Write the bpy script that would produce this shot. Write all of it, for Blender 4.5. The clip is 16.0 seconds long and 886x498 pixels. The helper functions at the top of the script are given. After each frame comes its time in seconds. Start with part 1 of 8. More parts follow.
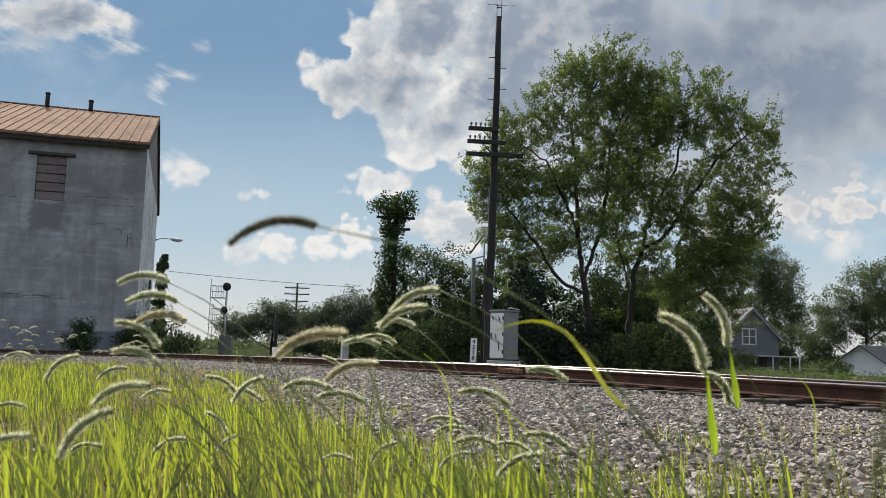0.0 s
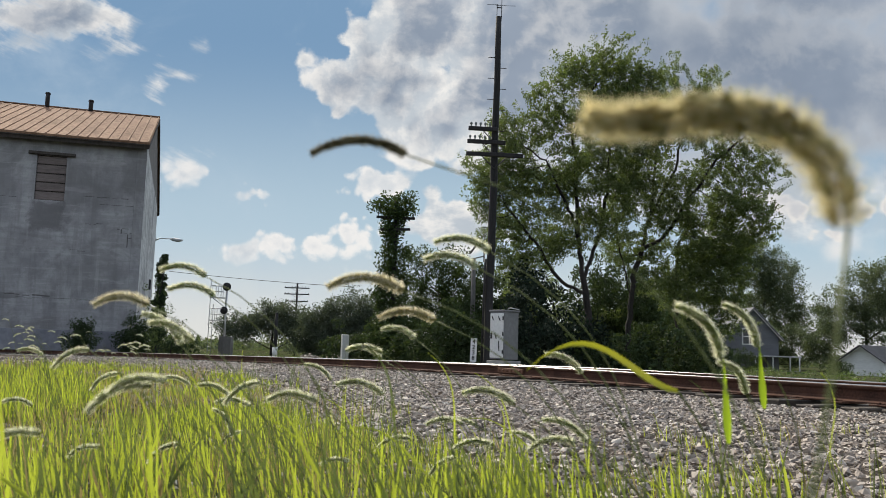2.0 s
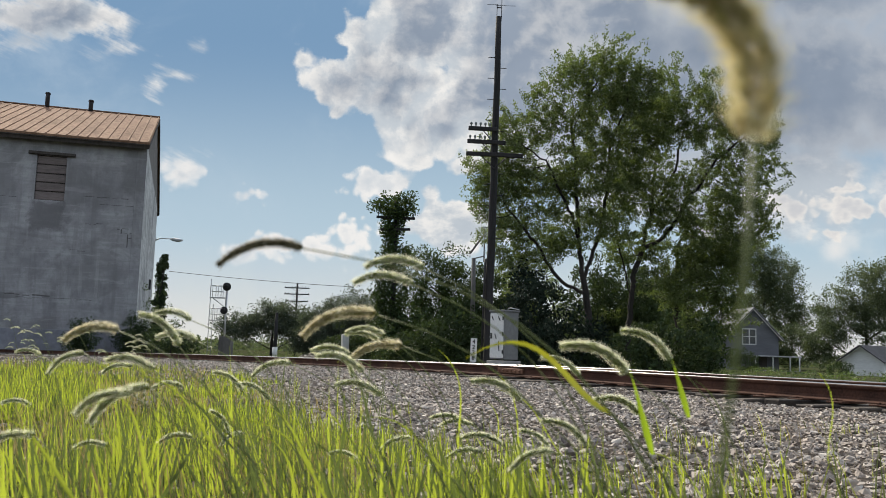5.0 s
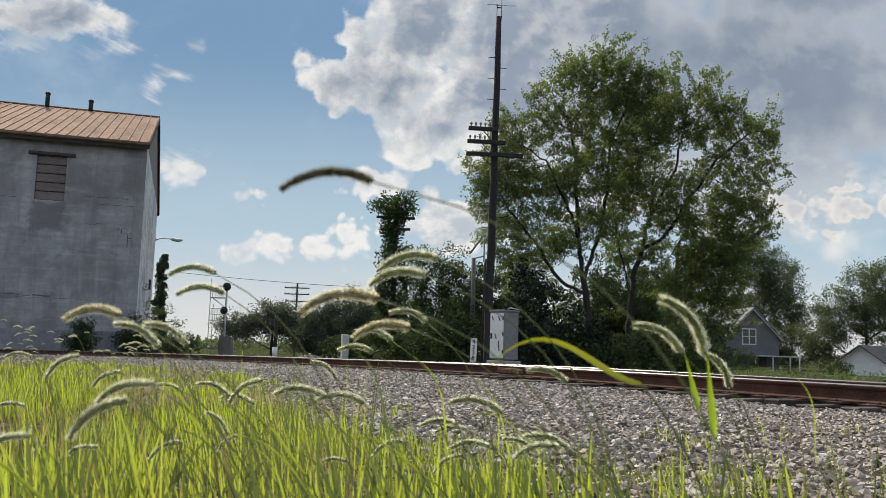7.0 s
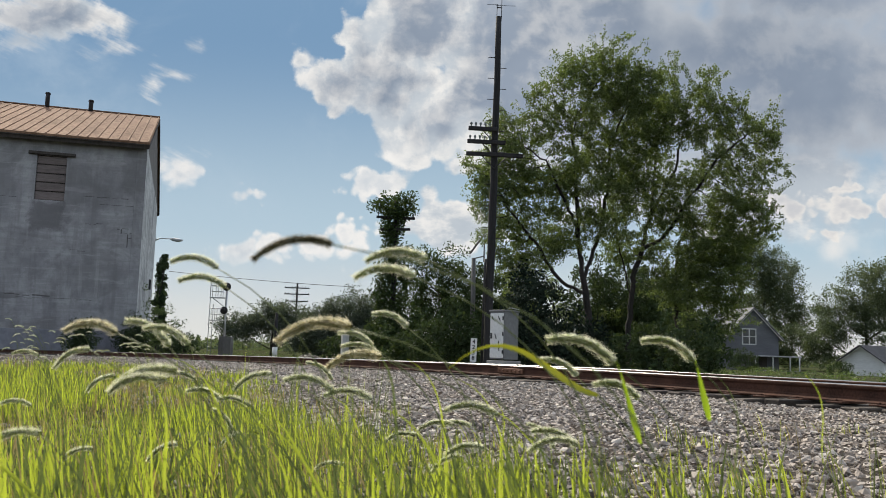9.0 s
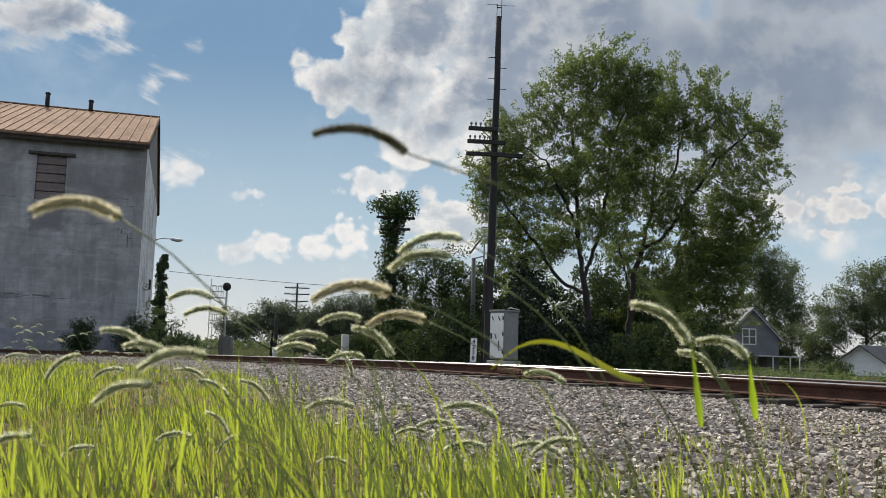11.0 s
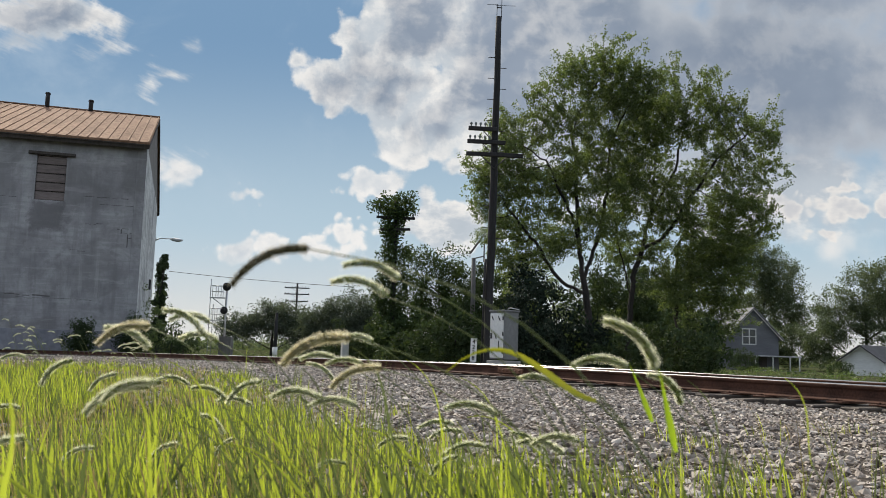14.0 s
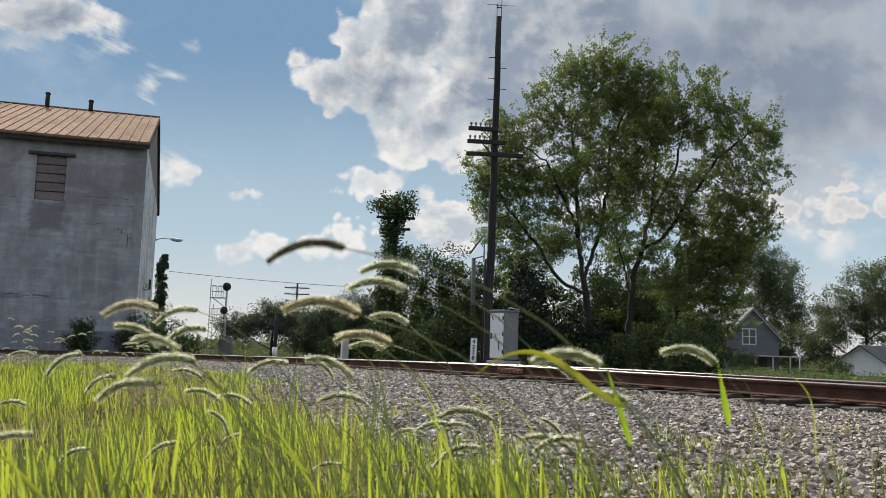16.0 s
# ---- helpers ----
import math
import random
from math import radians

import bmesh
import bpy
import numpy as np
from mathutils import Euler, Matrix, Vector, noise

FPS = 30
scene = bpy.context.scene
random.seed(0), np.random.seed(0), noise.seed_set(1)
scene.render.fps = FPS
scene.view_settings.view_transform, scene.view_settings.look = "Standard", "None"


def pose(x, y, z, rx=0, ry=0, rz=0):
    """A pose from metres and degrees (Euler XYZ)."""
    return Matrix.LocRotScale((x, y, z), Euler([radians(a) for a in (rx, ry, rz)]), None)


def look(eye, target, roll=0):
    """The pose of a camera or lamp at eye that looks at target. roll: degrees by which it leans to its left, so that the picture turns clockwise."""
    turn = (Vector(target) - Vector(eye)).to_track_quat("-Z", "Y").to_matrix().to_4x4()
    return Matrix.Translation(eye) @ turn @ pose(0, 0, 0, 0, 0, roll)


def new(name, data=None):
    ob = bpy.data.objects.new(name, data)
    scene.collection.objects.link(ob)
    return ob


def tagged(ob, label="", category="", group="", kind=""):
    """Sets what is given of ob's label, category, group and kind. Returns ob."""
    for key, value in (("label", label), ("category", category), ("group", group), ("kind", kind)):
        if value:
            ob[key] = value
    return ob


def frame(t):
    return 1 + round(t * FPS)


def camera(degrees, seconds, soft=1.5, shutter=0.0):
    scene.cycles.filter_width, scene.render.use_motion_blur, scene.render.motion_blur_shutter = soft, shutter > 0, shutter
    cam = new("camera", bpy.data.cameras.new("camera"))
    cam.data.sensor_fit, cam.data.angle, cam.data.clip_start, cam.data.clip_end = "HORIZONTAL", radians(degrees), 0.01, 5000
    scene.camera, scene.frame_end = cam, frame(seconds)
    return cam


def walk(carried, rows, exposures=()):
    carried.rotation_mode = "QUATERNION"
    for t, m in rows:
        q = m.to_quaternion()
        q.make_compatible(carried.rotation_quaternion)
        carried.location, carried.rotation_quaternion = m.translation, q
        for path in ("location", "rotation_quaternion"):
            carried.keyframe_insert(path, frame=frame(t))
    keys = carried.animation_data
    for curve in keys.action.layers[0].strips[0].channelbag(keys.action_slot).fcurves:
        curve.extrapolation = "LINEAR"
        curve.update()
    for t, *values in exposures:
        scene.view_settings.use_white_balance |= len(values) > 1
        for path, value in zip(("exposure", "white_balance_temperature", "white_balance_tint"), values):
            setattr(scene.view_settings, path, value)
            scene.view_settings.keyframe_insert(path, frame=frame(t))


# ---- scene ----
cam = camera(52.2, 16.0, soft=0.7, shutter=0.25)
cam.data.dof.use_dof = True
cam.data.dof.focus_distance = 14.0
cam.data.dof.aperture_fstop = 12.0
EYE = pose(0, 0, 0.42) @ pose(0, 0, 0, 96.45, 0, 0) @ pose(0, 0, 0, 0, 0, 1.78)
walk(cam, [(0.0, EYE), (16.0, EYE)], exposures=[(0.0, 0.2, 6590, 10.0), (16.0, 0.2, 6590, 10.0)])

# ---- sky light and sun ----
SUN_AZ, SUN_EL = radians(-27), radians(38)
world = bpy.data.worlds.new("sky")
scene.world = world
world.use_nodes = True
wn, wl = world.node_tree.nodes, world.node_tree.links
sky = wn.new("ShaderNodeTexSky")
sky.sky_type, sky.sun_disc = "NISHITA", False
sky.sun_elevation, sky.sun_rotation = SUN_EL, SUN_AZ
sky.air_density, sky.dust_density = 1.0, 1.6
# broken white cloud all round, as over the view
wc = wn.new("ShaderNodeTexCoord")
wnoise = wn.new("ShaderNodeTexNoise")
wnoise.inputs["Scale"].default_value, wnoise.inputs["Detail"].default_value = 2.2, 5.0
wmap = wn.new("ShaderNodeMapRange")
wmap.inputs["From Min"].default_value, wmap.inputs["From Max"].default_value = 0.4, 0.62
wmix = wn.new("ShaderNodeMix")
wmix.data_type = "RGBA"
wmix.inputs[7].default_value = (5.2, 5.6, 6.2, 1.0)
wl.new(wc.outputs["Generated"], wnoise.inputs["Vector"])
wl.new(wnoise.outputs[0], wmap.inputs["Value"])
wl.new(wmap.outputs[0], wmix.inputs[0])
wl.new(sky.outputs[0], wmix.inputs[6])
wl.new(wmix.outputs[2], wn["Background"].inputs[0])
wn["Background"].inputs[1].default_value = 0.145
sun = new("sun", bpy.data.lights.new("sun", "SUN"))
sun.data.energy, sun.data.angle, sun.data.color = 5.0, radians(0.53), (1.0, 0.93, 0.8)
TO_SUN = Vector((math.sin(SUN_AZ) * math.cos(SUN_EL), math.cos(SUN_AZ) * math.cos(SUN_EL), math.sin(SUN_EL)))
sun.matrix_world = look(TO_SUN * 200, (0, 0, 0))


# ---- materials ----
class Nodes:
    """A short way to write node trees."""

    def __init__(self, name):
        self.mat = bpy.data.materials.new(name)
        self.mat.use_nodes = True
        self.tree = self.mat.node_tree
        self.tree.nodes.clear()
        self.out = self.tree.nodes.new("ShaderNodeOutputMaterial")

    def put(self, socket, value):
        if isinstance(value, bpy.types.NodeSocket):
            self.tree.links.new(value, socket)
        elif value is not None:
            if isinstance(value, tuple) and len(value) == 3 and socket.type == "RGBA":
                value = (*value, 1.0)
            socket.default_value = value

    def node(self, kind, **ins):
        n = self.tree.nodes.new(kind)
        for k, v in ins.items():
            self.put(n.inputs[k.replace("_", " ")], v)
        return n

    def math(self, op, a, b=0.0, c=0.0, clamp=False):
        n = self.node("ShaderNodeMath")
        n.operation, n.use_clamp = op, clamp
        for i, v in enumerate((a, b, c)):
            self.put(n.inputs[i], v)
        return n.outputs[0]

    def mix(self, fac, a, b, blend="MIX"):
        n = self.node("ShaderNodeMix")
        n.data_type, n.blend_type = "RGBA", blend
        self.put(n.inputs[0], fac), self.put(n.inputs[6], a), self.put(n.inputs[7], b)
        return n.outputs[2]

    def steps(self, fac, lo, hi, a=0.0, b=1.0):
        n = self.node("ShaderNodeMapRange")
        n.interpolation_type = "SMOOTHSTEP"
        for i, v in enumerate((fac, lo, hi, a, b)):
            self.put(n.inputs[i], v)
        return n.outputs[0]

    def noise(self, scale, detail=4.0, rough=0.55, vector=None, distort=0.0):
        n = self.node("ShaderNodeTexNoise", Scale=scale, Detail=detail, Roughness=rough, Distortion=distort)
        if vector is not None:
            self.put(n.inputs["Vector"], vector)
        return n.outputs[0]

    def coords(self, scale=(1, 1, 1)):
        tc = self.node("ShaderNodeTexCoord")
        m = self.node("ShaderNodeMapping")
        m.inputs["Scale"].default_value = scale
        self.tree.links.new(tc.outputs["Object"], m.inputs["Vector"])
        return m.outputs[0]


def material(name, dark, light, grain=20.0, blotch=1.5, rough=0.8, bump=0.3, metal=0.0, through_light=0.0, vary="none",
             stretch=(1, 1, 1), spread=0.35, depth=0.02, specular=0.4, glow=None):
    """Two colours mixed by grain and by large blotches; vary: 'island' or 'object' adds piece-to-piece variation."""
    n = Nodes(name)
    co = n.coords(stretch)
    g = n.noise(grain, 5.0, 0.6, co)
    b = n.noise(blotch, 3.0, 0.5, co)
    f = n.math("ADD", n.math("MULTIPLY", n.steps(g, 0.3, 0.7), 0.5), n.math("MULTIPLY", n.steps(b, 0.3, 0.7), 0.5))
    col = n.mix(f, dark, light)
    if vary == "island":
        r = n.node("ShaderNodeNewGeometry").outputs["Random Per Island"]
    elif vary == "object":
        r = n.node("ShaderNodeObjectInfo").outputs["Random"]
    if vary != "none":
        hsv = n.node("ShaderNodeHueSaturation", Color=col)
        n.put(hsv.inputs["Value"], n.steps(r, 0.0, 1.0, 1.0 - spread, 1.0 + spread))
        n.put(hsv.inputs["Hue"], n.math("ADD", 0.5, n.math("MULTIPLY", n.math("SUBTRACT", n.math("FRACT", n.math("MULTIPLY", r, 7.31)), 0.5), 0.06 * spread)))
        col = hsv.outputs[0]
    bs = n.node("ShaderNodeBsdfPrincipled", Base_Color=col, Roughness=rough, Metallic=metal)
    bs.inputs["Specular IOR Level"].default_value = specular
    if bump:
        bn = n.node("ShaderNodeBump", Strength=bump, Distance=depth, Height=g)
        n.put(bs.inputs["Normal"], bn.outputs[0])
    shader = bs.outputs[0]
    if through_light:
        tr = n.node("ShaderNodeBsdfTranslucent")
        n.put(tr.inputs[0], n.mix(0.6, col, glow) if glow else col)
        mx = n.node("ShaderNodeMixShader")
        mx.inputs[0].default_value = through_light
        n.tree.links.new(shader, mx.inputs[1]), n.tree.links.new(tr.outputs[0], mx.inputs[2])
        shader = mx.outputs[0]
    n.tree.links.new(shader, n.out.inputs[0])
    return n.mat


M = {}
M["rust"] = material("rusted_rail_steel", (0.035, 0.02, 0.016), (0.105, 0.052, 0.036), 45, 3, 0.85, 0.25, specular=0.08, depth=0.003)
M["polished"] = material("polished_rail_head", (0.16, 0.155, 0.15), (0.28, 0.272, 0.265), 30, 4, 0.22, 0.02, metal=1.0)
M["tie"] = material("creosoted_timber", (0.025, 0.02, 0.017), (0.09, 0.07, 0.055), 30, 3, 0.85, 0.5, vary="object", depth=0.01)
M["block_wall"] = None
M["roof_metal"] = material("weathered_tan_metal", (0.15, 0.086, 0.056), (0.36, 0.228, 0.155), 9, 0.8, 0.9, 0.1, stretch=(1, 0.35, 1), depth=0.01, specular=0.03)
M["dark_wood"] = material("dark_stained_board", (0.03, 0.026, 0.024), (0.085, 0.072, 0.065), 14, 1.2, 0.85, 0.3, stretch=(1, 1, 0.2))
M["gable_board"] = material("grey_weathered_board", (0.14, 0.125, 0.12), (0.25, 0.225, 0.21), 12, 0.8, 0.85, 0.3, stretch=(1, 3, 0.2))
M["brown_board"] = material("grey_brown_board", (0.11, 0.09, 0.086), (0.21, 0.175, 0.165), 12, 1.0, 0.85, 0.3, stretch=(0.3, 1, 2))
M["plinth"] = material("grey_plinth_paint", (0.15, 0.155, 0.18), (0.26, 0.265, 0.3), 5, 0.5, 0.85, 0.2)
M["pole"] = material("weathered_pole", (0.012, 0.012, 0.013), (0.036, 0.034, 0.034), 18, 1.2, 0.9, 0.5, stretch=(3, 3, 0.15), depth=0.01)
M["iron"] = material("dark_iron", (0.02, 0.02, 0.022), (0.06, 0.058, 0.06), 25, 3, 0.6, 0.1, metal=0.4)
M["galvanized"] = material("galvanized_steel", (0.35, 0.36, 0.37), (0.55, 0.56, 0.57), 18, 2, 0.5, 0.05, metal=0.5)
M["white_paint"] = material("chalky_white_paint", (0.6, 0.6, 0.58), (0.8, 0.8, 0.78), 14, 1.5, 0.6, 0.1)
# cabinet case: shade on the side away from the sun is put into the colour
M["case_shaded"] = material("silver_case_paint", (0.12, 0.122, 0.126), (0.2, 0.202, 0.206), 12, 2.2, 0.45, 0.08, metal=0.15)
M["black_paint"] = material("black_paint", (0.012, 0.012, 0.013), (0.03, 0.03, 0.03), 20, 2, 0.6, 0.1)
M["glass"] = material("insulator_glass", (0.08, 0.1, 0.1), (0.18, 0.2, 0.2), 5, 2, 0.1, 0.0)
M["bark"] = material("bark", (0.012, 0.011, 0.01), (0.04, 0.034, 0.03), 22, 2, 0.95, 0.8, stretch=(2, 2, 0.4), depth=0.03)
M["leaf"] = material("broad_leaf", (0.034, 0.05, 0.027), (0.098, 0.12, 0.053), 3, 0.35, 0.55, 0.0, specular=0.28, through_light=0.42, vary="island", spread=0.45, glow=(0.27, 0.37, 0.06))
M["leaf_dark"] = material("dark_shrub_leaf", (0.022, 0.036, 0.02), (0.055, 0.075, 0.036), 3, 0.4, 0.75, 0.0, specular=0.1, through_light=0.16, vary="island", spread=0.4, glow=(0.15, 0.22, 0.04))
# far foliage: air haze is put into the colour, paler than near leaves
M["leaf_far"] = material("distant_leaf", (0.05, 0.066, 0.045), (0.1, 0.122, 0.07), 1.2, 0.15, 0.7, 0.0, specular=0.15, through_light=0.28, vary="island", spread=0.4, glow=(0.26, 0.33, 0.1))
M["grass"] = material("grass_blade", (0.13, 0.18, 0.016), (0.33, 0.36, 0.05), 4, 0.9, 0.45, 0.0, through_light=0.62, vary="island", spread=0.65, glow=(0.56, 0.66, 0.06))
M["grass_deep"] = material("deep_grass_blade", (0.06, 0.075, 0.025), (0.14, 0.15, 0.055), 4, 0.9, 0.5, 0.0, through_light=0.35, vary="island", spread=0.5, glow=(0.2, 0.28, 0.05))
M["straw"] = material("dry_straw", (0.22, 0.17, 0.06), (0.42, 0.34, 0.14), 6, 1, 0.6, 0.0, through_light=0.35, vary="island", spread=0.3)
M["stem"] = material("foxtail_stem", (0.10, 0.13, 0.03), (0.2, 0.22, 0.07), 30, 6, 0.55, 0.0, through_light=0.2)
M["seed"] = material("foxtail_seed", (0.16, 0.21, 0.04), (0.33, 0.38, 0.1), 600, 60, 0.7, 0.0, through_light=0.68, vary="island", spread=0.35, glow=(0.42, 0.52, 0.1))
M["bristle"] = material("foxtail_bristle", (0.74, 0.73, 0.5), (0.92, 0.91, 0.74), 90, 20, 0.5, 0.0, through_light=0.75)
# darkened seed and bristle colours that stand for a head seen against the light
M["seed_dark"] = material("ripe_foxtail_seed", (0.05, 0.043, 0.02), (0.13, 0.105, 0.045), 600, 60, 0.8, 0.0, through_light=0.2, vary="island", spread=0.4)
M["bristle_dark"] = material("tan_bristle", (0.3, 0.26, 0.16), (0.48, 0.42, 0.28), 90, 20, 0.6, 0.0, through_light=0.35)
M["seed_tan"] = material("tan_foxtail_seed", (0.18, 0.17, 0.05), (0.37, 0.34, 0.11), 600, 60, 0.7, 0.0, through_light=0.6, vary="island", spread=0.4, glow=(0.5, 0.42, 0.14))
M["bristle_tan"] = material("straw_bristle", (0.78, 0.7, 0.47), (0.93, 0.87, 0.67), 90, 20, 0.5, 0.0, through_light=0.75)
M["seed_ripe"] = material("yellow_foxtail_seed", (0.2, 0.15, 0.05), (0.5, 0.42, 0.16), 260, 60, 0.7, 0.0, through_light=0.4, vary="island", spread=0.5, glow=(0.6, 0.5, 0.1))
M["bristle_ripe"] = material("yellow_bristle", (0.7, 0.6, 0.36), (0.9, 0.84, 0.62), 90, 20, 0.5, 0.0, through_light=0.5, glow=(0.85, 0.75, 0.35))
M["yellow_blade"] = material("yellow_green_blade", (0.24, 0.27, 0.01), (0.42, 0.38, 0.015), 30, 9, 0.45, 0.0, through_light=0.5, glow=(0.6, 0.6, 0.03))
M["lime_blade"] = material("lime_green_blade", (0.19, 0.28, 0.012), (0.36, 0.44, 0.03), 30, 9, 0.45, 0.0, through_light=0.55, glow=(0.52, 0.74, 0.04))
M["siding"] = material("grey_house_siding", (0.095, 0.098, 0.11), (0.14, 0.143, 0.155), 3, 0.4, 0.85, 0.1, stretch=(1, 1, 6))
M["pale_siding"] = material("pale_siding", (0.6, 0.6, 0.6), (0.76, 0.76, 0.75), 3, 0.4, 0.8, 0.1, stretch=(1, 1, 6))
M["shingle"] = material("grey_shingle", (0.11, 0.11, 0.115), (0.2, 0.2, 0.205), 9, 0.7, 0.9, 0.4)
M["pane"] = material("dark_window_pane", (0.03, 0.035, 0.04), (0.06, 0.065, 0.07), 2, 0.6, 0.08, 0.0)
M["wire"] = material("dark_wire", (0.03, 0.03, 0.03), (0.07, 0.07, 0.07), 20, 3, 0.7, 0.0)


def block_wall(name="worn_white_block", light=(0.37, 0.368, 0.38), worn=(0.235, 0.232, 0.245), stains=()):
    """Old white paint over concrete block: courses, drips, patches where the paint has gone, and stains (across, height, half-width, half-height, strength)."""
    n = Nodes(name)
    co = n.coords((1, 1, 1))
    sep = n.node("ShaderNodeSeparateXYZ", Vector=co)
    flat = n.node("ShaderNodeCombineXYZ", X=n.math("ADD", sep.outputs[0], sep.outputs[1]), Y=sep.outputs[2])
    brick = n.node("ShaderNodeTexBrick", Vector=flat.outputs[0], Scale=1.0, Color1=(0.9, 0.9, 0.9), Color2=(0.6, 0.6, 0.6), Mortar=(0.2, 0.2, 0.2))
    for k, v in (("Mortar Size", 0.012), ("Brick Width", 0.4), ("Row Height", 0.2), ("Mortar Smooth", 0.3)):
        brick.inputs[k].default_value = v
    streak = n.noise(1.0, 6.0, 0.65, n.coords((0.9, 0.9, 0.75)))
    drip = n.noise(1.0, 5.0, 0.6, n.coords((3.2, 3.2, 0.28)))
    patch = n.noise(0.55, 6.0, 0.65, co, 0.8)
    fine = n.noise(9.0, 5.0, 0.65, co)
    mottle = n.noise(2.6, 6.0, 0.7, co, 0.4)
    band = n.noise(1.0, 4.0, 0.6, n.coords((0.22, 0.22, 1.9)))
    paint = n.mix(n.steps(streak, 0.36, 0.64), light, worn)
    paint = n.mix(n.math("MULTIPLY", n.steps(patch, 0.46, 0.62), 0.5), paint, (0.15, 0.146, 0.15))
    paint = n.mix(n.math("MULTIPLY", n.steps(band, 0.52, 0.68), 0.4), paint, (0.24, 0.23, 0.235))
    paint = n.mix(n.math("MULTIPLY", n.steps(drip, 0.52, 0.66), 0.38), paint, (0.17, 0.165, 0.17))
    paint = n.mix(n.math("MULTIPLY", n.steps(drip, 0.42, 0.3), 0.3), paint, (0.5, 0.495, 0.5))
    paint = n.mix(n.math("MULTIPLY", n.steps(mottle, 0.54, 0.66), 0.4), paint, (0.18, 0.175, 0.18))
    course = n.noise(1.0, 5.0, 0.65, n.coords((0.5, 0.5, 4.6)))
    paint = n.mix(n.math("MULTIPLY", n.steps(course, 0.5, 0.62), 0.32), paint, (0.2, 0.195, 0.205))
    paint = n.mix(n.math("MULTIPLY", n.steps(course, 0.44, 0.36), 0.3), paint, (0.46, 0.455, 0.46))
    for cx, cz, a, b, k in stains:
        dx = n.math("MULTIPLY", n.math("SUBTRACT", sep.outputs[0], cx), 1 / a)
        dz = n.math("MULTIPLY", n.math("SUBTRACT", sep.outputs[2], cz), 1 / b)
        d = n.math("ADD", n.math("MAXIMUM", n.math("ABSOLUTE", dx), n.math("ABSOLUTE", dz)), n.math("MULTIPLY", n.math("SUBTRACT", mottle, 0.5), 1.4))
        paint = n.mix(n.math("MULTIPLY", n.steps(d, 1.1, 0.7), k), paint, (0.13, 0.125, 0.13))
    paint = n.mix(n.math("MULTIPLY", n.steps(fine, 0.58, 0.75), 0.6), paint, (0.2, 0.19, 0.18))
    paint = n.mix(n.math("MULTIPLY", brick.outputs["Fac"], 0.09), paint, (0.17, 0.165, 0.17))
    bs = n.node("ShaderNodeBsdfPrincipled", Base_Color=paint, Roughness=0.85)
    bmp = n.node("ShaderNodeBump", Strength=0.5, Distance=0.015, Height=n.math("ADD", fine, n.math("MULTIPLY", brick.outputs["Fac"], -0.25)))
    n.put(bs.inputs["Normal"], bmp.outputs[0])
    n.tree.links.new(bs.outputs[0], n.out.inputs[0])
    return n.mat


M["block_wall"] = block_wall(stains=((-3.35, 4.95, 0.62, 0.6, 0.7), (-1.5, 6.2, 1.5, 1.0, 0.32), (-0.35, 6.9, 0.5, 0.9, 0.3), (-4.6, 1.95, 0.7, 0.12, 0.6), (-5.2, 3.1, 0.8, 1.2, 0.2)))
# lighter copy for the side wall: its stronger daylight is put into the colour
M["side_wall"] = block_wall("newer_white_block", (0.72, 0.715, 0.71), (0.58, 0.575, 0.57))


def stone_material(name, per_object):
    """Crushed stone of mixed origin: dark, grey, tan and pale pieces, dusty on top."""
    n = Nodes(name)
    r = n.node("ShaderNodeObjectInfo").outputs["Random"] if per_object else n.node("ShaderNodeNewGeometry").outputs["Random Per Island"]
    ramp = n.node("ShaderNodeValToRGB", Fac=r)
    stops = ((0.0, (0.07, 0.062, 0.06)), (0.24, (0.2, 0.175, 0.16)), (0.45, (0.4, 0.345, 0.29)), (0.62, (0.33, 0.3, 0.275)), (0.88, (0.52, 0.465, 0.4)), (1.0, (0.72, 0.66, 0.59)))
    for pos, c in stops[2:]:
        ramp.color_ramp.elements.new(pos)
    for e, (pos, c) in zip(ramp.color_ramp.elements, stops):
        e.position, e.color = pos, (*c, 1.0)
    grain = n.noise(70.0, 5.0, 0.65, n.coords())
    dust = n.noise(1.1, 4.0, 0.6, n.coords())
    col = n.mix(n.steps(grain, 0.35, 0.7, 0.0, 0.45), ramp.outputs[0], (0.27, 0.225, 0.185))
    col = n.mix(n.steps(dust, 0.4, 0.7, 0.0, 0.4), col, (0.42, 0.325, 0.245))
    bs = n.node("ShaderNodeBsdfPrincipled", Base_Color=col, Roughness=0.85)
    bmp = n.node("ShaderNodeBump", Strength=0.4, Distance=0.004, Height=grain)
    n.put(bs.inputs["Normal"], bmp.outputs[0])
    n.tree.links.new(bs.outputs[0], n.out.inputs[0])
    return n.mat


M["stone"], M["stone_piece"] = stone_material("crushed_stone", False), stone_material("crushed_stone_piece", True)

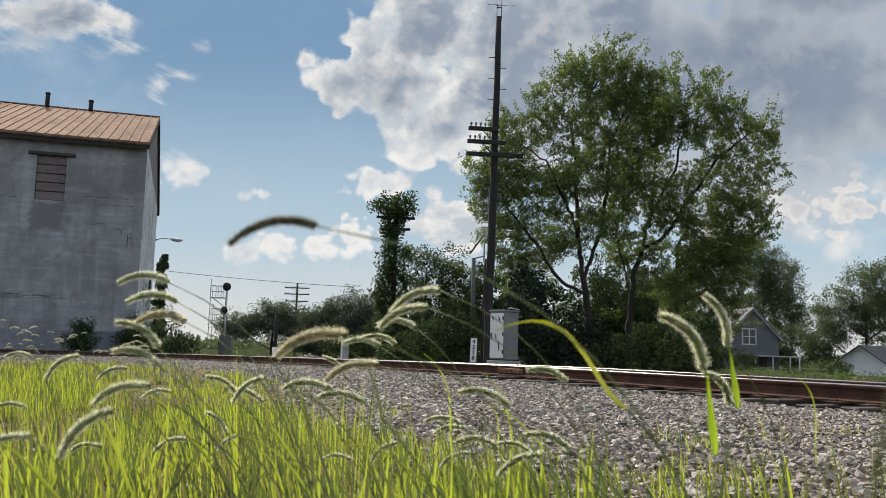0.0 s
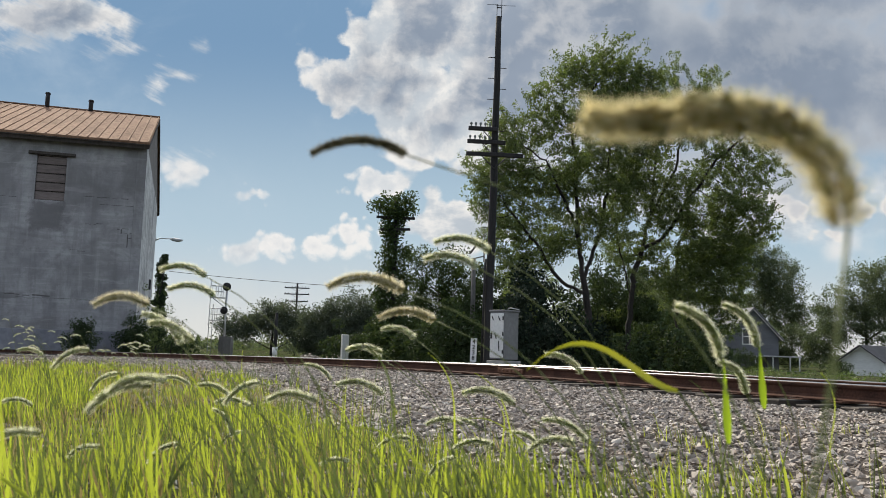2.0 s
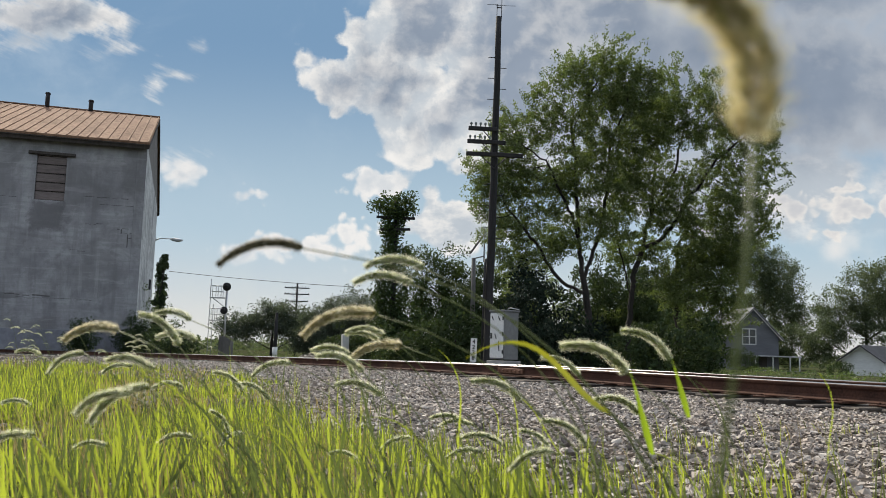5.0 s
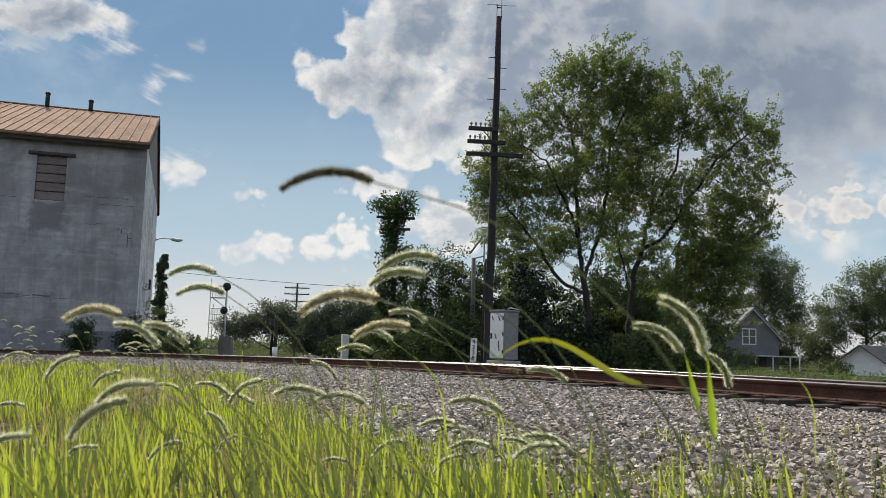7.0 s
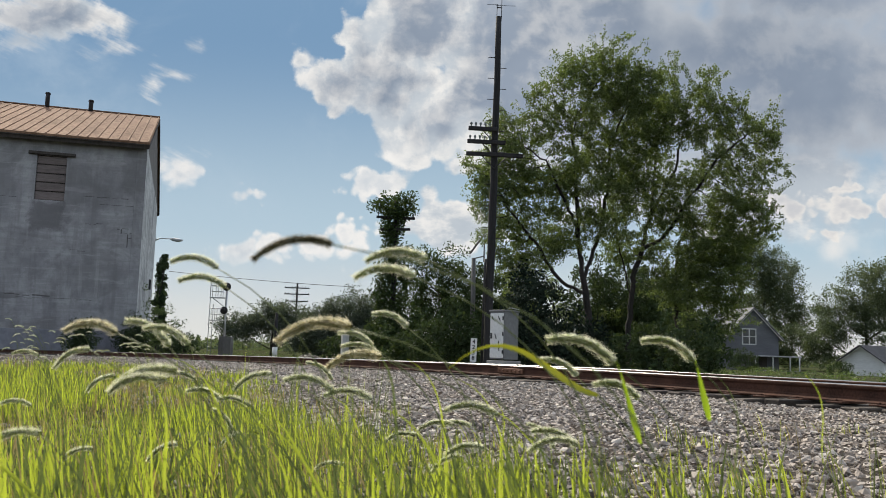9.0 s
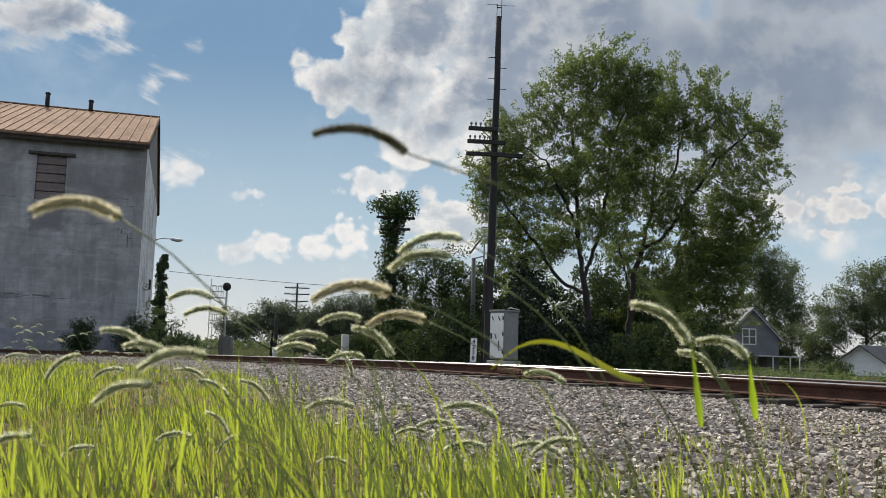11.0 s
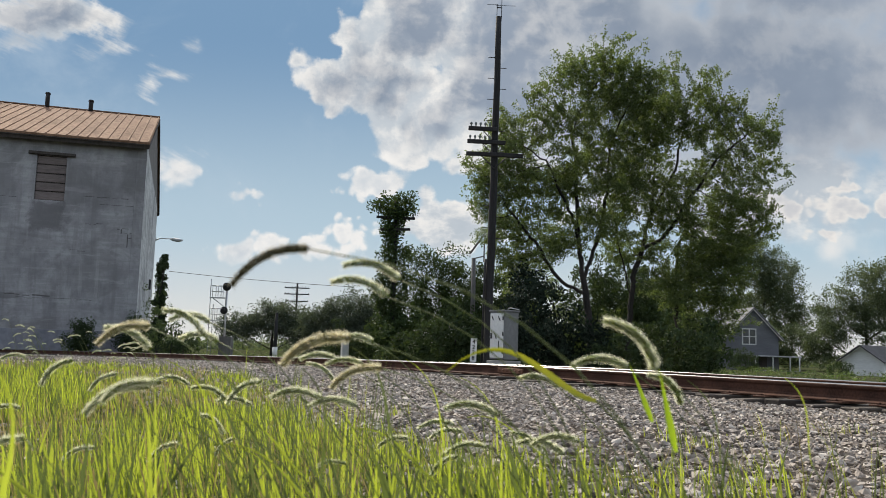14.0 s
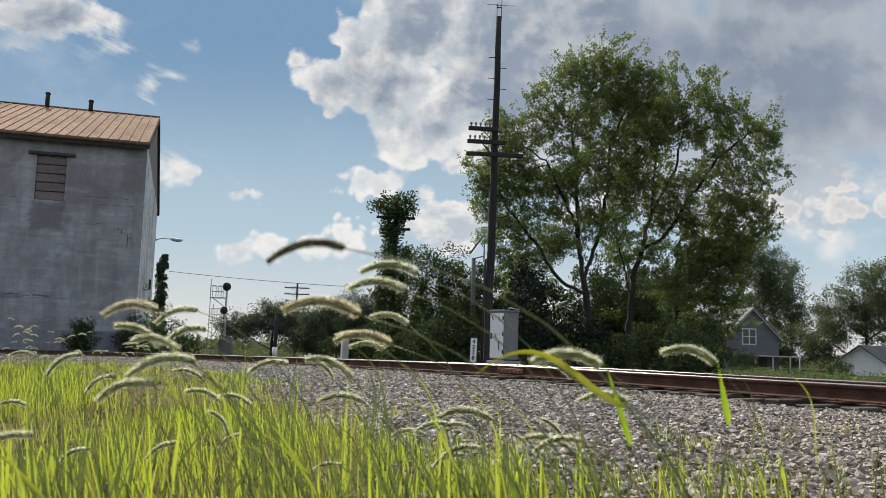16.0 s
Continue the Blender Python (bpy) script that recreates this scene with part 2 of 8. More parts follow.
# clouds, as slopes seen from the middle of the place: across, up, half-width, half-height
CLOUDS = ((-0.03, 0.359, 0.104, 0.069), (-0.064, 0.299, 0.094, 0.062), (-0.013, 0.248, 0.069, 0.05), (0.165, 0.326, 0.206, 0.138),
          (0.39, 0.314, 0.206, 0.106), (0.325, 0.194, 0.188, 0.056), (-0.056, 0.185, 0.059, 0.019), (0.009, 0.133, 0.069, 0.028),
          (-0.218, 0.104, 0.026, 0.015), (-0.180, 0.108, 0.022, 0.018), (-0.138, 0.108, 0.029, 0.018), (-0.106, 0.131, 0.018, 0.016), (-0.097, 0.111, 0.019, 0.019), (-0.45, 0.362, 0.1, 0.026),
          (-0.383, 0.329, 0.028, 0.009), (-0.329, 0.297, 0.014, 0.018), (-0.317, 0.304, 0.022, 0.005), (-0.486, 0.332, 0.031, 0.013),
          (-0.293, 0.193, 0.03, 0.025), (-0.210, 0.173, 0.014, 0.006), (-0.277, 0.34, 0.01, 0.009), (0.452, 0.169, 0.056, 0.025),
          (0.439, 0.146, 0.019, 0.009), (-0.134, 0.297, 0.028, 0.03), (0.46, 0.43, 0.2, 0.07))

# sunlit cumulus in front of the grey sheet
NEAR_CLOUDS = ((0.467, 0.174, 0.05, 0.016), (0.405, 0.174, 0.042, 0.018), (0.362, 0.184, 0.034, 0.013), (0.455, 0.197, 0.06, 0.007), (0.431, 0.149, 0.014, 0.008), (0.512, 0.176, 0.044, 0.019))


def cloud_sky():
    n = Nodes("cloudy_sky")
    tc = n.node("ShaderNodeTexCoord")
    sep = n.node("ShaderNodeSeparateXYZ", Vector=tc.outputs["Object"])
    u, v = n.math("DIVIDE", sep.outputs[0], sep.outputs[1]), n.math("DIVIDE", sep.outputs[2], sep.outputs[1])
    flat = n.node("ShaderNodeCombineXYZ", X=u, Y=v).outputs[0]
    warp_n = n.node("ShaderNodeTexNoise", Scale=14.0, Detail=7.0, Roughness=0.6, Vector=flat)
    warp = n.node("ShaderNodeVectorMath")
    warp.operation = "SUBTRACT"
    n.put(warp.inputs[0], warp_n.outputs["Color"])
    warp.inputs[1].default_value = (0.5, 0.5, 0.5)
    big = n.node("ShaderNodeVectorMath")
    big.operation = "MULTIPLY_ADD"
    n.put(big.inputs[0], warp.outputs[0]), n.put(big.inputs[2], flat)
    big.inputs[1].default_value = (0.09, 0.07, 0)
    wsep = n.node("ShaderNodeSeparateXYZ", Vector=big.outputs[0])
    small = n.node("ShaderNodeVectorMath")
    small.operation = "MULTIPLY_ADD"
    n.put(small.inputs[0], warp.outputs[0]), n.put(small.inputs[2], flat)
    small.inputs[1].default_value = (0.035, 0.03, 0)
    ssep = n.node("ShaderNodeSeparateXYZ", Vector=small.outputs[0])
    total = None
    for cx, cy, a, b in CLOUDS:
        w = wsep if a > 0.09 else ssep
        dx = n.math("MULTIPLY", n.math("SUBTRACT", w.outputs[0], cx), 1 / a)
        dy = n.math("MULTIPLY", n.math("SUBTRACT", w.outputs[1], cy), 1 / b)
        d = n.math("SQRT", n.math("ADD", n.math("MULTIPLY", dx, dx), n.math("MULTIPLY", dy, dy)))
        # thickness in proportion to the cloud's size, negative outside
        t = n.math("MULTIPLY", n.math("SUBTRACT", 1.0, d), (a * b) ** 0.5)
        total = t if total is None else smooth_max(n, total, t)
    streaky = n.noise(30.0, 8.0, 0.62, n.node("ShaderNodeCombineXYZ", X=n.math("MULTIPLY_ADD", v, 0.5, n.math("MULTIPLY", u, 0.45)), Y=n.math("MULTIPLY_ADD", u, 0.35, v)).outputs[0])
    lumps = n.mix(n.steps(u, -0.26, -0.18), streaky, n.noise(40.0, 6.0, 0.6, flat))
    heads = []
    for size in (15.0, 37.0):
        cell = n.node("ShaderNodeTexVoronoi", Scale=size, Vector=small.outputs[0])
        cell.feature = "SMOOTH_F1"
        cell.inputs["Smoothness"].default_value = 0.35
        heads.append(n.math("SUBTRACT", 1.0, n.math("MULTIPLY", cell.outputs["Distance"], 1.5)))
    heap = n.math("ADD", n.math("MULTIPLY", heads[0], 0.62), n.math("MULTIPLY", heads[1], 0.38))
    bulge = n.math("MULTIPLY", n.math("SUBTRACT", heap, 0.30), n.steps(u, -0.26, -0.18, 0.0, 0.07))
    sheet = n.steps(u, 0.06, 0.30)
    dense = n.math("ADD", total, n.math("MULTIPLY", n.math("SUBTRACT", lumps, 0.5), n.steps(u, -0.26, -0.18, 0.085, 0.026)))
    dense = n.math("ADD", dense, bulge)
    cell = n.node("ShaderNodeTexVoronoi", Scale=85.0, Vector=small.outputs[0])
    cell.feature = "SMOOTH_F1"
    cell.inputs["Smoothness"].default_value = 0.4
    knob = n.math("SUBTRACT", 1.0, n.math("MULTIPLY", cell.outputs["Distance"], 1.5))
    low = n.math("MULTIPLY", n.steps(v, 0.19, 0.22, 1.0, 0.0), n.steps(u, -0.07, -0.04, 1.0, 0.0))
    soft = n.math("ADD", total, n.math("ADD", n.math("MULTIPLY", n.math("SUBTRACT", knob, 0.38), 0.016), n.math("ADD", n.math("MULTIPLY", n.math("SUBTRACT", heads[1], 0.34), 0.016), n.math("MULTIPLY", n.math("SUBTRACT", lumps, 0.5), 0.03))))
    dense = n.math("MULTIPLY_ADD", n.math("SUBTRACT", soft, dense), low, dense)
    alpha = n.steps(dense, n.math("MULTIPLY_ADD", sheet, -0.03, -0.006), n.math("MULTIPLY_ADD", sheet, 0.03, n.steps(u, -0.26, -0.18, 0.02, 0.008)))
    blue = n.mix(n.steps(v, 0.0, 0.14), (0.80, 0.81, 0.79), (0.50, 0.655, 0.77))
    blue = n.mix(n.steps(v, 0.10, 0.36), blue, (0.212, 0.362, 0.56))
    veil = n.noise(5.0, 7.0, 0.62, flat, 0.3)
    blue = n.mix(n.math("MULTIPLY", n.steps(veil, 0.48, 0.8), 0.5), blue, (0.54, 0.66, 0.78))
    billow = n.noise(9.0, 5.0, 0.5, flat)
    folds = n.noise(19.0, 6.0, 0.55, small.outputs[0])
    broad = n.noise(3.5, 5.0, 0.5, flat)
    # relief of the billows: thicker here than a little way towards the sun
    aside = n.node("ShaderNodeVectorMath")
    aside.operation = "ADD"
    n.put(aside.inputs[0], small.outputs[0])
    aside.inputs[1].default_value = (-0.009, 0.011, 0)
    relief = n.math("SUBTRACT", n.math("MULTIPLY_ADD", n.noise(9.0, 7.0, 0.58, small.outputs[0]), 1.0, 0.5), n.noise(9.0, 7.0, 0.58, aside.outputs[0]))
    body = n.mix(n.steps(broad, 0.36, 0.64), (0.25, 0.31, 0.405), (0.35, 0.415, 0.515))
    body = n.mix(n.math("MULTIPLY", n.steps(n.math("MULTIPLY_ADD", n.math("SUBTRACT", billow, 0.5), 0.5, relief), 0.44, 0.66), n.math("MULTIPLY_ADD", sheet, -0.4, 0.68)), body, (0.72, 0.73, 0.745))
    rim = n.math("ADD", dense, n.math("MULTIPLY", n.math("SUBTRACT", billow, 0.5), 0.14))
    lit = n.steps(rim, n.math("MULTIPLY_ADD", sheet, -0.075, 0.005), n.math("MULTIPLY_ADD", sheet, 0.04, 0.06))
    sunlit = n.mix(n.steps(n.math("MULTIPLY_ADD", n.math("SUBTRACT", heap, 0.32), 0.12, relief), 0.4, 0.58), (0.6, 0.66, 0.72), (1.0, 0.985, 0.955))
    edge = n.mix(lit, n.mix(sheet, sunlit, (0.63, 0.665, 0.71)), body)
    crisp = n.noise(24.0, 7.0, 0.6, n.node("ShaderNodeCombineXYZ", X=u, Y=n.math("MULTIPLY", v, 1.7)).outputs[0])
    puff = n.mix(n.steps(n.math("ADD", n.math("SUBTRACT", crisp, n.math("MULTIPLY", n.math("SUBTRACT", heap, 0.32), 0.3)), n.math("MULTIPLY", dense, 4.0)), 0.44, 0.68), (0.95, 0.94, 0.92), (0.58, 0.645, 0.71))
    thin = n.mix(n.steps(n.math("MULTIPLY_ADD", dense, -4.0, relief), 0.3, 0.52), n.mix(n.steps(v, 0.08, 0.13), (0.66, 0.715, 0.77), (0.7, 0.75, 0.8)), (0.95, 0.945, 0.935))
    puff = n.mix(n.steps(u, -0.06, -0.03), thin, puff)
    high = n.mix(n.steps(v, 0.19, 0.25, 0.85, 0.0), edge, puff)
    foot = n.math("MULTIPLY", low, n.steps(n.math("MULTIPLY_ADD", lumps, 0.03, v), 0.125, 0.09))
    col = n.mix(n.math("MULTIPLY", alpha, n.math("SUBTRACT", 1.0, n.math("MULTIPLY", foot, 0.85))), blue, high)
    front = None
    for cx, cy, a, b in NEAR_CLOUDS:
        dx = n.math("MULTIPLY", n.math("SUBTRACT", ssep.outputs[0], cx), 1 / a)
        dy = n.math("MULTIPLY", n.math("SUBTRACT", ssep.outputs[1], cy), 1 / b)
        t = n.math("MULTIPLY", n.math("SUBTRACT", 1.0, n.math("SQRT", n.math("ADD", n.math("MULTIPLY", dx, dx), n.math("MULTIPLY", dy, dy)))), (a * b) ** 0.5)
        front = t if front is None else smooth_max(n, front, t)
    front = n.math("ADD", front, n.math("ADD", n.math("MULTIPLY", n.math("SUBTRACT", heads[1], 0.34), 0.02), n.math("MULTIPLY", n.math("SUBTRACT", knob, 0.36), 0.014)))
    bright = n.mix(n.steps(n.math("MULTIPLY_ADD", crisp, 0.05, front), 0.024, 0.05), (0.93, 0.9, 0.86), (0.66, 0.67, 0.7))
    col = n.mix(n.math("MULTIPLY", n.steps(front, -0.002, 0.009), 0.9), col, bright)
    em = n.node("ShaderNodeEmission", Color=col, Strength=0.795)
    n.tree.links.new(em.outputs[0], n.out.inputs[0])
    return n.mat


def smooth_max(n, a, b):
    m = n.node("ShaderNodeMath")
    m.operation = "SMOOTH_MAX"
    n.put(m.inputs[0], a), n.put(m.inputs[1], b)
    m.inputs[2].default_value = 0.012
    return m.outputs[0]


M["clouds"] = cloud_sky()


# ---- mesh helpers ----
def fast_mesh(name, verts, faces):
    """A mesh from arrays; all faces have the same number of corners."""
    verts, faces = np.asarray(verts, dtype=np.float32), np.asarray(faces, dtype=np.int32)
    me = bpy.data.meshes.new(name)
    me.vertices.add(len(verts))
    me.vertices.foreach_set("co", verts.ravel())
    me.loops.add(faces.size)
    me.loops.foreach_set("vertex_index", faces.ravel())
    me.polygons.add(len(faces))
    me.polygons.foreach_set("loop_start", np.arange(len(faces), dtype=np.int32) * faces.shape[1])
    me.polygons.foreach_set("use_smooth", np.zeros(len(faces), dtype=bool))
    me.update(calc_edges=True)
    return me


def joined(pieces):
    """Arrays (verts, faces) of many pieces as one."""
    vs, fs, n = [], [], 0
    for v, f in pieces:
        vs.append(v), fs.append(f + n)
        n += len(v)
    return np.concatenate(vs), np.concatenate(fs)


def smooth(me):
    me.polygons.foreach_set("use_smooth", np.ones(len(me.polygons), dtype=bool))
    return me


def part(name, shape, mat, parent, label="", at=None):
    """One mesh object under a thing or a part."""
    if isinstance(shape, bmesh.types.BMesh):
        me = bpy.data.meshes.new(name)
        shape.to_mesh(me)
        shape.free()
    else:
        me = shape
    if not me.materials:
        me.materials.append(mat)
    ob = new(name, me)
    ob.parent = parent
    if at is not None:
        ob.matrix_basis = at
    return tagged(ob, label)


def thing(name, at, label, category, group="", kind=""):
    ob = new(name)
    ob.empty_display_size = 0.2
    ob.matrix_basis = at
    return tagged(ob, label, category, group, kind)


def box(sx, sy, sz, centre=(0, 0, 0), bevel=0.0, segments=1):
    bm = bmesh.new()
    bmesh.ops.create_cube(bm, size=1.0)
    bmesh.ops.scale(bm, vec=(sx, sy, sz), verts=bm.verts)
    if bevel:
        bmesh.ops.bevel(bm, geom=bm.edges[:], offset=bevel, segments=segments, affect="EDGES", profile=0.5)
    bmesh.ops.translate(bm, vec=centre, verts=bm.verts)
    return bm


def merge(*bms):
    out = bmesh.new()
    for b in bms:
        me = bpy.data.meshes.new("tmp")
        b.to_mesh(me)
        b.free()
        out.from_mesh(me)
        bpy.data.meshes.remove(me)
    return out


def tube(points, radii, sides=6, cap=True):
    """Verts and quads of a tube along points."""
    pts = np.array(points, dtype=float)
    k = len(pts)
    d = np.gradient(pts, axis=0)
    d /= np.linalg.norm(d, axis=1)[:, None] + 1e-9
    ref = np.array((0.0, 1.0, 0.0)) if abs(d[0][1]) < 0.9 else np.array((1.0, 0.0, 0.0))
    a = np.cross(d, ref)
    a /= np.linalg.norm(a, axis=1)[:, None] + 1e-9
    b = np.cross(d, a)
    ang = np.arange(sides) * 2 * np.pi / sides
    r = np.broadcast_to(np.asarray(radii, dtype=float), (k,))
    ring = pts[:, None, :] + r[:, None, None] * (np.cos(ang)[None, :, None] * a[:, None, :] + np.sin(ang)[None, :, None] * b[:, None, :])
    v = ring.reshape(-1, 3)
    i, j = np.meshgrid(np.arange(k - 1), np.arange(sides), indexing="ij")
    jn = (j + 1) % sides
    f = np.stack((i * sides + j, i * sides + jn, (i + 1) * sides + jn, (i + 1) * sides + j), -1).reshape(-1, 4)
    if cap:
        n0 = len(v)
        v = np.concatenate((v, pts[:1], pts[-1:]))
        q = np.arange(0, sides, 2)
        if sides % 2 == 0:
            f = np.concatenate((f, np.stack((np.full(len(q), n0), (q + 2) % sides, q + 1, q), -1),
                                np.stack((np.full(len(q), n0 + 1), (k - 1) * sides + q, (k - 1) * sides + q + 1, (k - 1) * sides + (q + 2) % sides), -1)))
    return v, f


def tube_mesh(name, points, radii, sides=8):
    return smooth(fast_mesh(name, *tube(points, radii, sides)))


def prism(points, depth, axis="y"):
    """A polygon of (a, z) points given thickness along y (or x), from 0 to depth."""
    bm = bmesh.new()
    put = (lambda a, z, t: (a, t, z)) if axis == "y" else (lambda a, z, t: (t, a, z))
    lo = [bm.verts.new(put(a, z, 0.0)) for a, z in points]
    hi = [bm.verts.new(put(a, z, depth)) for a, z in points]
    bm.faces.new(lo), bm.faces.new(hi[::-1])
    for i in range(len(points)):
        j = (i + 1) % len(points)
        bm.faces.new((lo[j], lo[i], hi[i], hi[j]))
    bmesh.ops.recalc_face_normals(bm, faces=bm.faces[:])
    return bm


# ---- ground, track ----
TRACK0, ALONG, ACROSS = np.array((4.35, 8.87)), np.array((-0.407, 0.9135)), np.array((0.9135, 0.407))


def rail_top(s):
    """Height of the railhead at s metres along the track."""
    s = np.asarray(s, dtype=float)
    return 0.22 - 0.0104 * np.where(s > 6, np.sqrt((s - 6) ** 2 + 9) - 3, 0)


# straight as far as BEND metres, then a curve to the left
BEND, RADIUS = 10.0, 100.0
HUB = TRACK0 + BEND * ALONG - RADIUS * ACROSS


def on_track(s, o):
    """The place s metres along the track and o metres to the right of the near rail."""
    s, o = np.broadcast_arrays(np.asarray(s, dtype=float), np.asarray(o, dtype=float))
    f = (np.maximum(s, BEND) - BEND) / RADIUS
    p = HUB + (RADIUS + o)[..., None] * (np.cos(f)[..., None] * ACROSS + np.sin(f)[..., None] * ALONG)
    return p + np.minimum(s - BEND, 0)[..., None] * ALONG


def to_track(x, y):
    """The reverse of on_track."""
    d = np.stack((np.asarray(x, dtype=float), np.asarray(y, dtype=float)), -1) - HUB
    a, b = d @ ACROSS, d @ ALONG
    curved = b > 0
    return np.where(curved, BEND + RADIUS * np.arctan2(b, a), BEND + b), np.where(curved, np.hypot(a, b) - RADIUS, a - RADIUS)


def heading(s):
    """The track's direction at s, in radians from +x."""
    return math.atan2(ALONG[1], ALONG[0]) + max(0.0, s - BEND) / RADIUS


def ground_height(x, y):
    s, o = to_track(x, y)
    bed = rail_top(np.clip(s, -40, 150)) - 0.235
    z = np.where((o < -1.0) & (s < 6), bed * np.clip((o + 5.0) / 4.0, 0, 1), bed)
    # nearer than the bend the verge lies flat; farther off it falls with the line
    ease = np.clip(-1.0 - o, 0, 4) / 4.0 * np.clip((16 - s) / 10.0, 0, 1)
    z = np.where((o < -1.0) & (s >= 6), bed * (1 - ease), z)
    z = np.where(o > 2.6, bed - np.clip(o - 2.6, 0, 2.2) * 0.16, z)
    z = np.where((o > -0.75) & (o < 2.3), bed - 0.04, z)
    far = np.clip((np.hypot(x, y) - 45) / 60.0, 0, 1)
    z = z * (1 - far) + -0.65 * far
    return z + 0.012 * np.sin(np.asarray(x) * 3.1 + 1) * np.sin(np.asarray(y) * 2.3)


def build_ground():
    rings = np.concatenate((np.linspace(0, 30, 76), np.geomspace(31, 4200, 60)))
    ang = np.linspace(0, 2 * np.pi, 145)[:-1]
    x, y = np.multiply.outer(rings, np.cos(ang)), np.multiply.outer(rings, np.sin(ang)) + 0.0
    z = ground_height(x, y)
    k, m = len(rings), len(ang)
    i, j = np.meshgrid(np.arange(k - 1), np.arange(m), indexing="ij")
    f = np.stack((i * m + j, (i + 1) * m + j, (i + 1) * m + (j + 1) % m, i * m + (j + 1) % m), -1).reshape(-1, 4)
    ob = new("ground", smooth(fast_mesh("ground", np.stack((x, y, z), -1).reshape(-1, 3), f)))
    ob.data.materials.append(M["ground"])
    tagged(ob, "flat trackside ground of soil, grass and cinders", "ground", kind="structure")


def ground_material():
    n = Nodes("trackside_ground")
    co = n.coords()
    grain, blotch, tuft = n.noise(14, 6, 0.65, co), n.noise(0.6, 4, 0.6, co), n.noise(3.0, 6, 0.7, co)
    col = n.mix(n.steps(blotch, 0.35, 0.65), (0.05, 0.045, 0.032), (0.035, 0.05, 0.016))
    col = n.mix(n.math("MULTIPLY", n.steps(tuft, 0.4, 0.65), 0.7), col, (0.06, 0.07, 0.028))
    col = n.mix(n.math("MULTIPLY", n.steps(grain, 0.45, 0.75), 0.4), col, (0.12, 0.11, 0.085))
    # stone dust along the track bed
    sep = n.node("ShaderNodeSeparateXYZ", Vector=n.node("ShaderNodeTexCoord").outputs["Object"])
    across = n.math("ADD", n.math("MULTIPLY", n.math("SUBTRACT", sep.outputs[0], 4.35), 0.9135), n.math("MULTIPLY", n.math("SUBTRACT", sep.outputs[1], 8.87), 0.407))
    along = n.math("ADD", n.math("MULTIPLY", n.math("SUBTRACT", sep.outputs[0], 4.35), -0.407), n.math("MULTIPLY", n.math("SUBTRACT", sep.outputs[1], 8.87), 0.9135))
    hx, hy = n.math("SUBTRACT", sep.outputs[0], float(HUB[0])), n.math("SUBTRACT", sep.outputs[1], float(HUB[1]))
    bowed = n.math("SUBTRACT", n.math("SQRT", n.math("ADD", n.math("MULTIPLY", hx, hx), n.math("MULTIPLY", hy, hy))), RADIUS)
    across = n.math("MULTIPLY_ADD", n.math("GREATER_THAN", along, BEND), n.math("SUBTRACT", bowed, across), across)
    verge = n.steps(along, 4.0, 16.0, -4.9, -26.0)
    bed = n.math("MULTIPLY", n.steps(n.math("SUBTRACT", n.math("MULTIPLY_ADD", blotch, 1.2, across), verge), -1.0, 0.0), n.steps(across, 5.0, 4.0))
    pebble = n.node("ShaderNodeTexVoronoi", Scale=26.0, Vector=co)
    dust = n.mix(n.steps(pebble.outputs["Distance"], 0.1, 0.55), (0.27, 0.235, 0.2), (0.06, 0.052, 0.046))
    col = n.mix(bed, col, dust)
    bs = n.node("ShaderNodeBsdfPrincipled", Base_Color=col, Roughness=1.0)
    bs.inputs["Specular IOR Level"].default_value = 0.0
    bmp = n.node("ShaderNodeBump", Strength=0.7, Distance=0.03, Height=grain)
    n.put(bs.inputs["Normal"], bmp.outputs[0])
    n.tree.links.new(bs.outputs[0], n.out.inputs[0])
    return n.mat


M["ground"] = ground_material()
build_ground()


def build_sky():
    us, vs = np.linspace(-0.62, 0.62, 40), np.linspace(-0.02, 0.5, 30)
    u, v = np.meshgrid(us, vs, indexing="ij")
    far = 3900 - 4800 * np.clip(v, 0, 1)
    verts = np.stack((u * far, far, v * far), -1).reshape(-1, 3)
    i, j = np.meshgrid(np.arange(39), np.arange(29), indexing="ij")
    f = np.stack((i * 30 + j, (i + 1) * 30 + j, (i + 1) * 30 + j + 1, i * 30 + j + 1), -1).reshape(-1, 4)
    ob = new("backdrop", smooth(fast_mesh("backdrop", verts, f)))
    ob.data.materials.append(M["clouds"])
    ob.location = (0, 0, 0.42)
    return tagged(ob, "blue sky with drifting sunlit grey and white clouds", "sky", kind="structure")


BACKDROP = build_sky()


